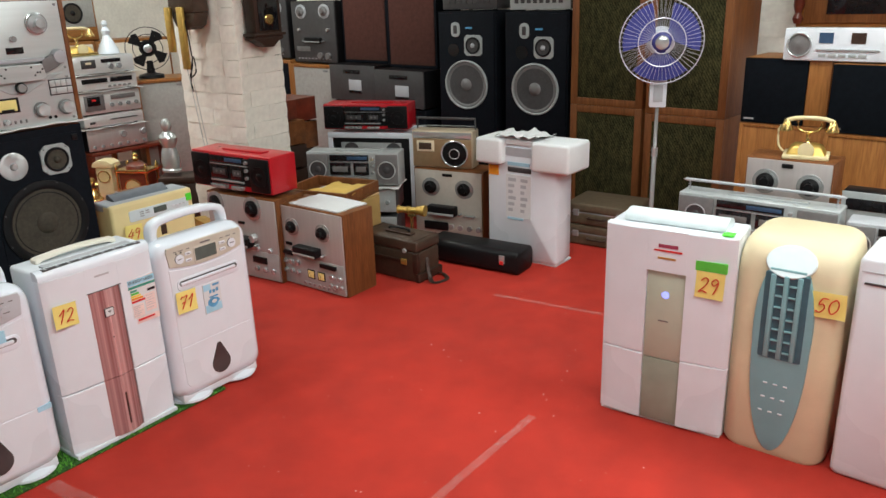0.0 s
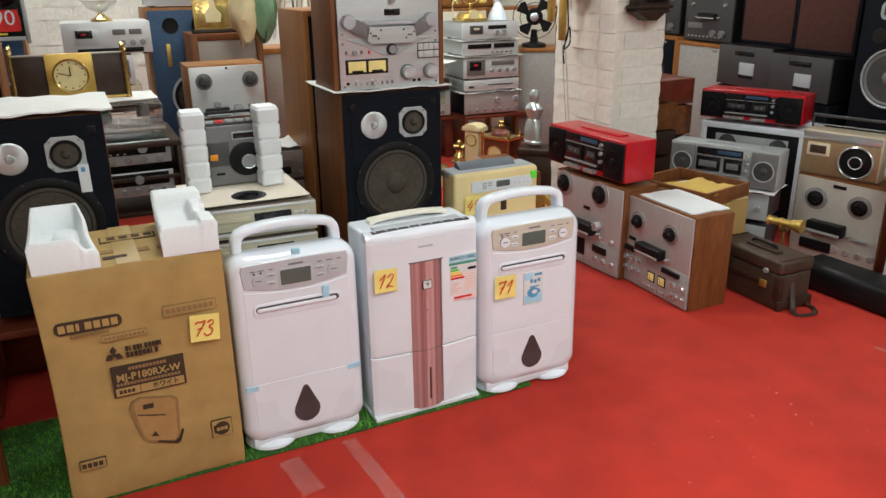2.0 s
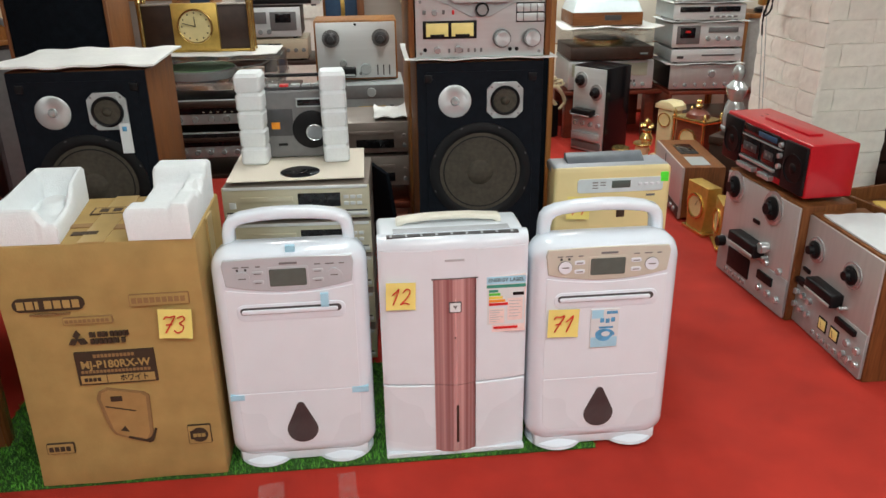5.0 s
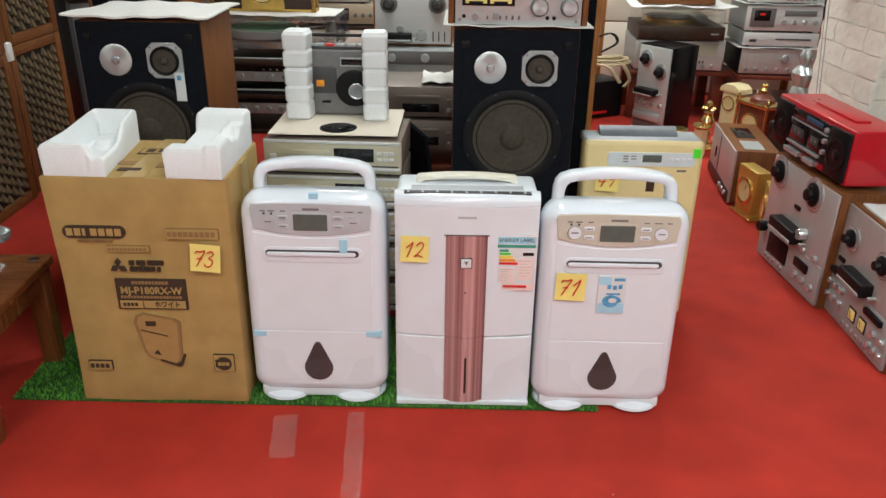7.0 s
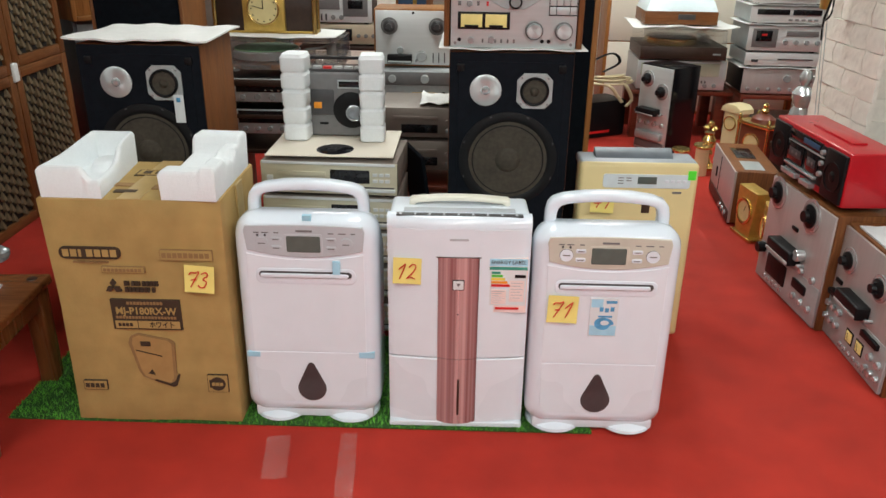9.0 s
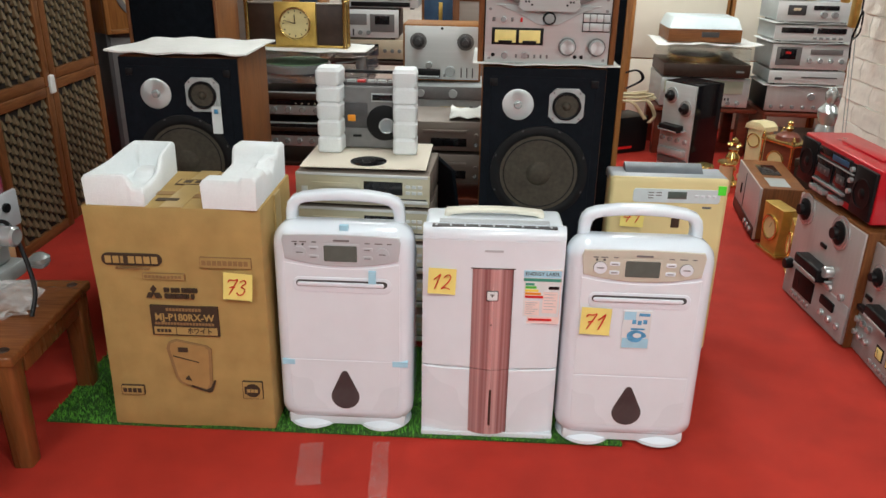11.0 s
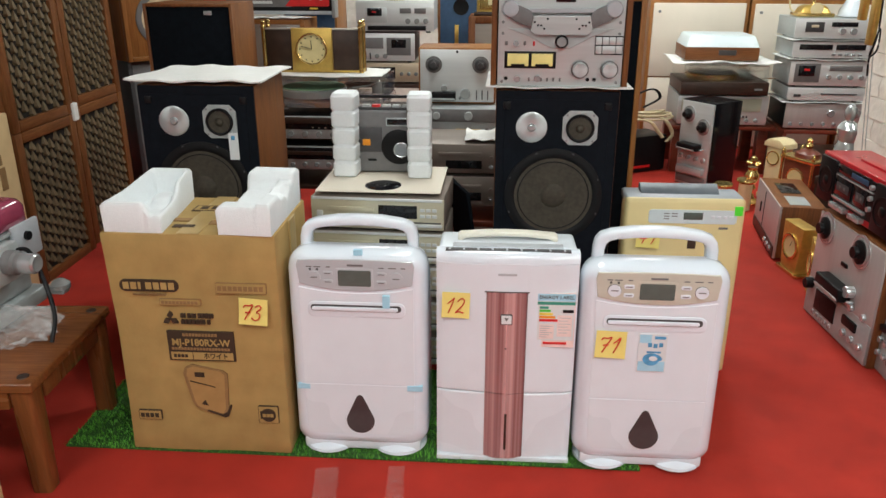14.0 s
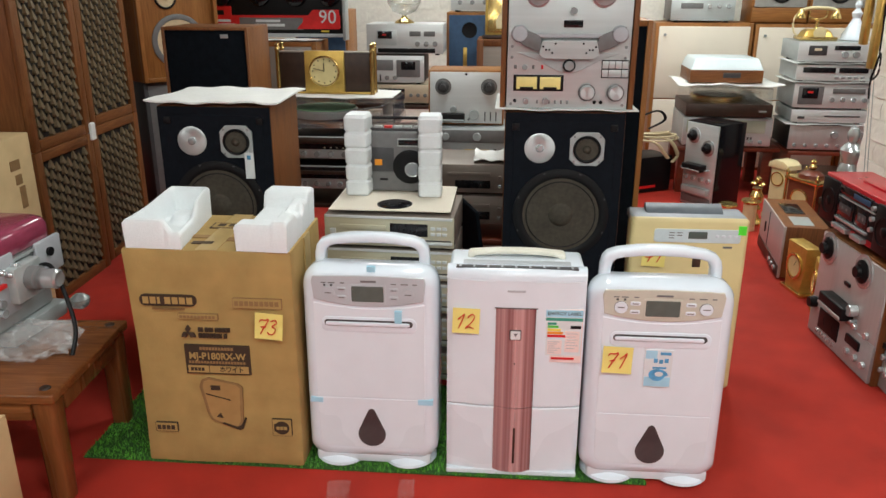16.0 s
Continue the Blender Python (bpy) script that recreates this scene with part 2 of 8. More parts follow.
LAMPM = mat("lamp_diffuser", (0.95, 0.97, 1.0), 0.6, vary=0.0, emit=6.0)


# ---- from plan metres to room metres: a warp in depth and height fitted to the camera's view ----
def step01(v, a, b):
    u = min(1.0, max(0.0, (v - a) / (b - a)))
    return u * u * (3 - 2 * u)


def spot(x, y, z):
    u, v = x - 1.5, y - 2.5
    fx = 1.6678 + 1.0111 * u + 0.0078 * v - 0.0053 * u * u + 0.0515 * u * v
    fy = 2.6989 + 1.1184 * v - 0.0059 * u * v + 0.0513 * v * v
    k = 0.9956 - 0.0016 * u + 0.0448 * v - 0.0018 * u * v + 0.003 * v * v
    east = step01(x, 2.25, 2.6)
    back = step01(y, 4.1, 4.4)
    w = step01(y, 2.6, 2.88) * step01(x, -0.2, 0.08) * (1 - east) + 0.5 * east * (1 - back) * step01(y, 2.9, 3.1) * (1 - step01(x, 4.4, 4.7))
    # two camera eye points; places slide along the rays from them
    ex, ey, ez = (1.622, 0.586, 1.39) if x < 2.4 or y > 4.3 else (0.454, 0.177, 1.415)
    lam = ((1 - w) * fy + w * (1.04 * y + 0.03) - ey) / (fy - ey)
    zz = k * lam * z + ez * (1 - lam) * step01(z, -0.3, 0.3) * (1 if z > 0.001 else 0)
    return Vector((ex + (fx - ex) * lam, ey + (fy - ey) * lam, zz)), k * lam + (ez * (1 - lam) / 0.9 if z <= 0.001 else 0.0)


PLAN = [True]  # False: numbers are room metres already


def room(m):
    if not PLAN[0]:
        return m
    x, y, z = m.translation
    p, k = spot(x, y, z)
    e = 0.02
    dx, dy = (spot(x + e, y, z)[0] - spot(x - e, y, z)[0]) / (2 * e), (spot(x, y + e, z)[0] - spot(x, y - e, z)[0]) / (2 * e)
    turn = 0.5 * (math.atan2(dx.y, dx.x) + math.atan2(-dy.x, dy.y))
    _, q, s = m.decompose()
    a = m.to_euler().z
    ax = (dx * math.cos(a) + dy * math.sin(a)).to_2d().length
    ay = (-dx * math.sin(a) + dy * math.cos(a)).to_2d().length
    ax, ay = 0.75 * ax + 0.25 * k, 0.5 * ay + 0.5 * k
    return Matrix.Translation(p) @ Matrix.Rotation(turn, 4, "Z") @ q.to_matrix().to_4x4() @ Matrix.Diagonal((s.x * ax, s.y * ay, s.z * k, 1))


# ---- builders ----
def mesh_ob(name, bm, material, parent=None, label="", smooth=False):
    me = bpy.data.meshes.new(name)
    bmesh.ops.recalc_face_normals(bm, faces=bm.faces)
    bm.to_mesh(me)
    bm.free()
    me.materials.append(material)
    if smooth:
        for p in me.polygons:
            p.use_smooth = True
        me.set_sharp_from_angle(angle=radians(smooth if smooth > 1 else 40))
    ob = new(name, me)
    if parent is not None:
        ob.parent = parent
    if label:
        ob["label"] = label
    return ob


part = mesh_ob


def thing(name, label, category, m, group="", kind=""):
    e = new(name)
    e.empty_display_size = 0.05
    e.matrix_basis = room(m)
    return tagged(e, label, category, group, kind)


def box_bm(x0, x1, y0, y1, z0, z1, bev=0.002, seg=2, bm=None):
    b = bmesh.new()
    bmesh.ops.create_cube(b, size=1, matrix=Matrix.LocRotScale(((x0 + x1) / 2, (y0 + y1) / 2, (z0 + z1) / 2), None, (x1 - x0, y1 - y0, z1 - z0)))
    if bev:
        bmesh.ops.bevel(b, geom=b.edges[:], offset=min(bev, 0.45 * min(x1 - x0, y1 - y0, z1 - z0)), segments=seg, affect="EDGES", profile=0.5)
    if bm is None:
        return b
    me = bpy.data.meshes.new("tmp")
    b.to_mesh(me), b.free()
    bm.from_mesh(me)
    bpy.data.meshes.remove(me)
    return bm


def B(name, parent, material, x0, x1, y0, y1, z0, z1, bev=0.002, seg=2, label=""):
    return part(name, box_bm(x0, x1, y0, y1, z0, z1, bev, seg), material, parent, label, 35 if bev else False)


AX = {"y": Matrix.Rotation(radians(90), 4, "X"), "z": Matrix.Identity(4), "x": Matrix.Rotation(radians(90), 4, "Y"), "-y": Matrix.Rotation(radians(90), 4, "X")}


def lathe(name, parent, material, prof, at, axis="y", n=28, label="", m=None):
    """prof: (radius, height) pairs; with axis y the height runs towards -y, out of a front."""
    bm = bmesh.new()
    rings = []
    for r, h in prof:
        rings.append([bm.verts.new((r * math.cos(2 * math.pi * k / n), r * math.sin(2 * math.pi * k / n), h)) for k in range(n)] if r > 1e-5 else [bm.verts.new((0, 0, h))])
    for a, b in zip(rings, rings[1:]):
        for k in range(n):
            v = [a[k % len(a)], a[(k + 1) % len(a)], b[(k + 1) % len(b)], b[k % len(b)]]
            v = list(dict.fromkeys(v))
            if len(v) > 2:
                bm.faces.new(v)
    for r in (rings[0], rings[-1]):
        if len(r) > 2:
            bm.faces.new(r)
    bm.transform(Matrix.Translation(at) @ (m or AX[axis]))
    return part(name, bm, material, parent, label, 35)


def knob(name, parent, material, x, z, r, d, y=0.0, label="", n=20):
    return lathe(name, parent, material, [(r, -0.001), (r, d * 0.85), (r * 0.9, d), (0, d)], (x, y, z), "y", n, label)


def disc(name, parent, material, x, z, r, d=0.004, y=0.0, label="", n=32):
    return lathe(name, parent, material, [(r, -0.001), (r, d), (0, d)], (x, y, z), "y", n, label)


def ring(name, parent, material, x, z, r0, r1, d, y=0.0, label="", n=36):
    return lathe(name, parent, material, [(r0, 0), (r0, d), ((r0 + r1) / 2, d * 1.25), (r1, d), (r1, 0), (r0, 0)], (x, y, z), "y", n, label)


def prism(name, parent, material, pts, y0, y1, bev=0.002, label="", axis="y", seg=2):
    """An outline in x and z, extruded from y0 to y1."""
    bm = bmesh.new()
    f = bm.faces.new([bm.verts.new((x, y0, z)) for x, z in pts])
    ex = bmesh.ops.extrude_face_region(bm, geom=[f])
    bmesh.ops.translate(bm, verts=[v for v in ex["geom"] if isinstance(v, bmesh.types.BMVert)], vec=(0, y1 - y0, 0))
    if bev:
        es = [e for e in bm.edges if all(abs(v.co.y - y0) < 1e-6 for v in e.verts) or all(abs(v.co.y - y1) < 1e-6 for v in e.verts)]
        bmesh.ops.bevel(bm, geom=es, offset=bev, segments=seg, affect="EDGES", profile=0.5)
    if axis == "z":
        bm.transform(Matrix(((1, 0, 0, 0), (0, 0, 1, 0), (0, 1, 0, 0), (0, 0, 0, 1))))
    return part(name, bm, material, parent, label, 20 if bev < 0.004 and len(pts) > 4 else 35)


def rrect(x0, x1, z0, z1, r, n=6, rb=None):
    """A rounded rectangle's outline; rb: the lower corners' radius."""
    rb = r if rb is None else rb
    out = []
    for cx, cz, a, q in ((x1 - r, z1 - r, 0, r), (x0 + r, z1 - r, 90, r), (x0 + rb, z0 + rb, 180, rb), (x1 - rb, z0 + rb, 270, rb)):
        for k in range(n + 1):
            t = radians(a + 90 * k / n)
            out.append((cx + q * math.cos(t), cz + q * math.sin(t)))
    return out


def tube(name, parent, material, pts, r, n=8, label="", closed=False, flat=1.0):
    P = [Vector(p) for p in pts]
    bm = bmesh.new()
    rings = []
    up = Vector((0.0, 0.0, 1.0))
    for i, p in enumerate(P):
        a = P[(i - 1) % len(P)] if (closed or i) else p
        b = P[(i + 1) % len(P)] if (closed or i < len(P) - 1) else p
        d = (b - a).normalized()
        s = d.cross(up)
        s = s.normalized() if s.length > 1e-3 else Vector((1, 0, 0))
        u = s.cross(d)
        rings.append([bm.verts.new(p + r * (math.cos(2 * math.pi * k / n) * s + flat * math.sin(2 * math.pi * k / n) * u)) for k in range(n)])
    m = len(rings)
    for i in range(m if closed else m - 1):
        for k in range(n):
            bm.faces.new((rings[i][k], rings[i][(k + 1) % n], rings[(i + 1) % m][(k + 1) % n], rings[(i + 1) % m][k]))
    if not closed:
        bm.faces.new(rings[0]), bm.faces.new(rings[-1])
    return part(name, bm, material, parent, label, 50)


def curve_pts(ctrl, n=8):
    """A smooth line through the control points."""
    P = [Vector(p) for p in ctrl]
    P = [P[0] * 2 - P[1]] + P + [P[-1] * 2 - P[-2]]
    out = []
    for i in range(1, len(P) - 2):
        for k in range(n):
            t = k / n
            a, b, c, d = P[i - 1:i + 3]
            out.append(0.5 * (2 * b + (c - a) * t + (2 * a - 5 * b + 4 * c - d) * t * t + (3 * b - a - 3 * c + d) * t ** 3))
    return out + [P[-2]]


def writing(name, parent, material, body, size, x, y, z, shear=0.0, rx=90, squeeze=1.0, align="CENTER", bold=0.0):
    cu = bpy.data.curves.new(name, "FONT")
    cu.body, cu.size, cu.shear, cu.extrude = body, size, shear, 0.0004
    cu.offset = bold
    cu.align_x, cu.align_y, cu.resolution_u = align, "CENTER", 3
    tmp = new(name + "_tmp", cu)
    dg = bpy.context.evaluated_depsgraph_get()
    dg.update()
    me = bpy.data.meshes.new_from_object(tmp.evaluated_get(dg))
    bpy.data.objects.remove(tmp)
    me.transform(Matrix.Translation((x, y, z)) @ Matrix.Rotation(radians(rx), 4, "X") @ Matrix.Diagonal((squeeze, 1, 1, 1)))
    me.materials.clear(), me.materials.append(material)
    ob = new(name, me)
    ob.parent = parent
    return ob


def loft(name, parent, material, sections, label="", smooth=50):
    bm = bmesh.new()
    rings = [[bm.verts.new(p) for p in s] for s in sections]
    n = len(rings[0])
    for a, b in zip(rings, rings[1:]):
        for k in range(n):
            bm.faces.new((a[k], a[(k + 1) % n], b[(k + 1) % n], b[k]))
    bm.faces.new(rings[0]), bm.faces.new(rings[-1])
    return part(name, bm, material, parent, label, smooth)


def sheet(name, label, category, material, x0, x1, y0, y1, z, wave=0.006, nx=24, ny=12, thick=0.003, seed=1, m=None, droop=0.0):
    """A thin sheet that lies uneven on what carries it."""
    if m is None:
        cx, cy = (x0 + x1) / 2, (y0 + y1) / 2
        m = pose(cx, cy, z)
        x0, x1, y0, y1, z = x0 - cx, x1 - cx, y0 - cy, y1 - cy, 0.0
    bm = bmesh.new()
    rnd = random.Random(seed)
    ph = [rnd.uniform(0, 6) for _ in range(4)]
    grid = []
    for j in range(ny + 1):
        row = []
        for i in range(nx + 1):
            u, v = i / nx, j / ny
            e = max(abs(2 * u - 1), abs(2 * v - 1))
            w = wave * (math.sin(9 * u + ph[0]) * math.sin(5 * v + ph[1]) + 0.6 * math.sin(23 * u + ph[2] + 4 * v)) * (0.4 + e)
            row.append(bm.verts.new((x0 + (x1 - x0) * u + 0.3 * wave * math.sin(14 * v + ph[3]), y0 + (y1 - y0) * v + 0.6 * wave * math.sin(11 * u + ph[1]), z + wave + w - droop * max(0, e - 0.85) / 0.15)))
        grid.append(row)
    for a, b in zip(grid, grid[1:]):
        for k in range(nx):
            bm.faces.new((a[k], a[k + 1], b[k + 1], b[k]))
    ex = bmesh.ops.extrude_face_region(bm, geom=bm.faces[:])
    bmesh.ops.translate(bm, verts=[v for v in ex["geom"] if isinstance(v, bmesh.types.BMVert)], vec=(0, 0, thick))
    ob = part(name, bm, material, None, "", 60)
    ob.matrix_basis = room(m)
    return tagged(ob, label, category)

# ---- setting ----
def slab(name, material, x0, x1, y0, y1, z0, z1, label, category, bev=0.0):
    ob = part(name, box_bm(x0, x1, y0, y1, z0, z1, bev), material, None, "", False)
    return tagged(ob, label, category, kind="structure")


X0, X1, Y0, Y1 = -2.2, 5.55, -4.2, 7.15
slab("floor", CARPET, X0 - 0.2, X1 + 0.2, Y0 - 0.2, Y1 + 0.2, -0.1, 0.0, "worn bright red needle-felt carpet floor", "floor")
slab("ceiling", CEILM, X0 - 0.2, X1 + 0.2, Y0 - 0.2, Y1 + 0.2, CEIL, CEIL + 0.1, "plain unseen shop ceiling, darkened to cut fill light", "ceiling")
slab("wall_south", PLASTER, X0, X1, Y0 - 0.2, Y0, 0, CEIL, "plain unseen plaster wall, darkened to cut fill light", "wall")
slab("wall_west", PLASTER, X0 - 0.2, X0, Y0 - 0.2, Y1 + 0.2, 0, CEIL, "plain unseen plaster wall, darkened to cut fill light", "wall")
wall_n = slab("wall_north", MORTAR, X0, X1, Y1, Y1 + 0.2, 0, CEIL, "white painted stone-brick wall", "wall")
wall_e = slab("wall_east", MORTAR, X1, X1 + 0.2, Y0 - 0.2, Y1 + 0.2, 0, CEIL, "white painted stone-brick wall", "wall")

for px, py in PANELS:
    lamp = thing("ceiling_light", "unseen square white LED panel in the ceiling", "ceiling light", pose(px, py, CEIL), "ceiling lights")
    lamp.matrix_basis = pose(px, py, CEIL)
    B("frame", lamp, WHITE2, -0.31, 0.31, -0.31, 0.31, -0.03, 0.0, 0.004)
    B("diffuser", lamp, LAMPM, -0.28, 0.28, -0.28, 0.28, -0.034, -0.0305, 0)
    ld = bpy.data.lights.new("panel_light", "AREA")
    ld.shape, ld.size, ld.size_y, ld.energy, ld.color = "RECTANGLE", 0.56, 0.56, LIGHT_W, (0.945, 0.99, 0.925)
    lo = new("panel_light", ld)
    lo.matrix_basis = pose(px, py, CEIL - 0.04)

# pillar core; its stones come last
PX0, PX1, PY0, PY1 = 3.245, 3.595, 3.75, 4.18
pillar = slab("pillar", MORTAR, PX0, PX1, PY0, PY1, 0, CEIL, "square pillar faced with white rough stone bricks", "pillar")


def floor_tape(x0, y0, x1, y1, w, seed):
    rnd = random.Random(seed)
    a, b = spot(x0, y0, 0)[0], spot(x1, y1, 0)[0]
    d = (b - a)
    s = d.normalized().cross(Vector((0, 0, 1))) * w / 2
    n = 26
    bm = bmesh.new()
    row = []
    for k in range(n + 1):
        p = a + d * k / n
        z = 0.004 + rnd.uniform(0, 0.0012)
        row.append([bm.verts.new(p + s * rnd.uniform(0.86, 1.05) + Vector((0, 0, z))), bm.verts.new(p - s * rnd.uniform(0.86, 1.05) + Vector((0, 0, z)))])
    for p, q in zip(row, row[1:]):
        bm.faces.new((p[0], p[1], q[1], q[0]))
    return tagged(part("floor_tape", bm, TAPE), "strip of worn clear packing tape on red carpet", "tape", "tape strips on the carpet")


floor_tape(2.42, 1.25, 1.75, 1.26, 0.032, 1)
floor_tape(3.29, 1.96, 3.42, 1.40, 0.028, 2)
floor_tape(1.185, 2.26, 1.25, 1.45, 0.05, 3)
floor_tape(0.985, 2.24, 1.01, 2.07, 0.07, 4)

# specks of lint on the carpet
rnd = random.Random(21)
bm = bmesh.new()
for k in range(80):
    p = Vector((rnd.uniform(1.3, 3.6), rnd.uniform(0.9, 2.15), 0.0))
    r, a = rnd.choice((0.002, 0.002, 0.003, 0.005)), rnd.uniform(0, 6.28)
    ends = [bm.verts.new(p + Vector((r * math.cos(a + i * 2.09), r * 0.6 * math.sin(a + i * 2.09), 0.0003))) for i in range(3)] + [bm.verts.new(p + Vector((0, 0, 0.002)))]
    for i, j, q in ((0, 1, 3), (1, 2, 3), (2, 0, 3), (2, 1, 0)):
        bm.faces.new((ends[i], ends[j], ends[q]))
tagged(part("lint", bm, PAPER), "pale specks of lint scattered on red carpet", "lint", kind="stuff")

# plastic grass mat
GX0, GX1, GY0, GY1 = -0.85, 0.842, -0.253, 0.252
mat_ob = thing("grass_mat", "bright green plastic grass mat lying on red carpet", "mat", pose(1.035, 2.528, 0))
B("backing", mat_ob, GRASSD, GX0, GX1, GY0, GY1, 0.001, 0.006, 0)
g = np.random.default_rng(3)
NB = 26000
gx, gy = g.uniform(GX0 - 0.003, GX1 + 0.003, NB), g.uniform(GY0 - 0.004, GY1, NB)
ga, gl, gw = g.uniform(0, 2 * np.pi, NB), g.uniform(0.008, 0.017, NB), g.uniform(0.0012, 0.0022, NB)
lean = g.uniform(0.1, 0.9, NB)
ca, sa = np.cos(ga), np.sin(ga)
V = np.empty((NB, 3, 3))
V[:, 0] = np.stack([gx - ca * gw, gy - sa * gw, np.full(NB, 0.005)], 1)
V[:, 1] = np.stack([gx + ca * gw, gy + sa * gw, np.full(NB, 0.005)], 1)
V[:, 2] = np.stack([gx - sa * gl * lean, gy + ca * gl * lean, 0.005 + gl * 0.8], 1)
gm = bpy.data.meshes.new("turf")
gm.from_pydata(V.reshape(-1, 3).tolist(), [], np.arange(NB * 3).reshape(-1, 3).tolist())
gm.materials.append(GRASS)
go = new("turf", gm)
go.parent = mat_ob
go["kind"] = "stuff"


# ---- handwritten price notes ----
DIGITS = {
    "0": [[(0.35, 1.0), (0.1, 0.75), (0.08, 0.3), (0.3, 0.0), (0.55, 0.3), (0.55, 0.75), (0.35, 1.0), (0.2, 0.92)]],
    "1": [[(0.12, 0.62), (0.33, 0.82), (0.5, 1.0), (0.42, 0.5), (0.3, 0.0)]],
    "2": [[(0.08, 0.78), (0.3, 1.0), (0.55, 0.85), (0.42, 0.45), (0.08, 0.03), (0.3, 0.12), (0.68, 0.02)]],
    "3": [[(0.1, 0.88), (0.35, 1.0), (0.52, 0.8), (0.25, 0.56), (0.52, 0.4), (0.46, 0.1), (0.2, 0.0), (0.0, 0.15)]],
    "4": [[(0.38, 1.0), (0.22, 0.7), (0.02, 0.4), (0.3, 0.38), (0.62, 0.42)], [(0.5, 0.72), (0.42, 0.35), (0.32, 0.0)]],
    "5": [[(0.62, 0.98), (0.28, 0.95), (0.16, 0.55), (0.4, 0.6), (0.52, 0.3), (0.32, 0.0), (0.05, 0.1)]],
    "7": [[(0.02, 0.8), (0.12, 0.95), (0.38, 0.93), (0.64, 1.0), (0.45, 0.5), (0.26, 0.0)], [(0.2, 0.46), (0.38, 0.5), (0.56, 0.49)]],
    "9": [[(0.56, 0.85), (0.3, 1.0), (0.1, 0.76), (0.3, 0.55), (0.56, 0.8), (0.5, 0.4), (0.38, 0.0)]],
}


def note(text, w, x, y, z, m, tilt=0.0, label=""):
    t = thing("price_note", label or "yellow paper note with a red handwritten number", "note", m @ pose(x, y, z, 0, tilt, 0), "price notes")
    bm = bmesh.new()
    rows = [[bm.verts.new((-w / 2 + w * i / 6, -0.0006 - 0.004 * (j / 6) ** 3 * (1 if i in (0, 6) else 0.5), w / 2 - w * j / 6)) for i in range(7)] for j in range(7)]
    for a, b in zip(rows, rows[1:]):
        for k in range(6):
            bm.faces.new((a[k], a[k + 1], b[k + 1], b[k]))
    part("paper", bm, STICKY, t, "", 60)
    for k, ch in enumerate(text):
        for line in DIGITS[ch]:
            ctrl = [(w * (-0.36 + 0.36 * k + 0.5 * px + 0.10 * (pz - 0.5)), -0.0052, w * (-0.29 + 0.58 * pz)) for px, pz in line]
            tube("number", t, INK, curve_pts(ctrl, 5), w * 0.021, 6)
    return t


# ---- dehumidifiers on the mat ----
def tear(cx, z0, z1, r, n=22):
    pts = []
    zc = z0 + r
    for k in range(n + 1):
        a = radians(160 + 220 * k / n)
        pts.append((cx + r * math.cos(a), zc + r * math.sin(a)))
    tip = 0.010
    for k in range(5):
        a = radians(20 + 140 * k / 4)
        pts.append((cx + tip * math.cos(a), z1 - tip + tip * math.sin(a)))
    return pts


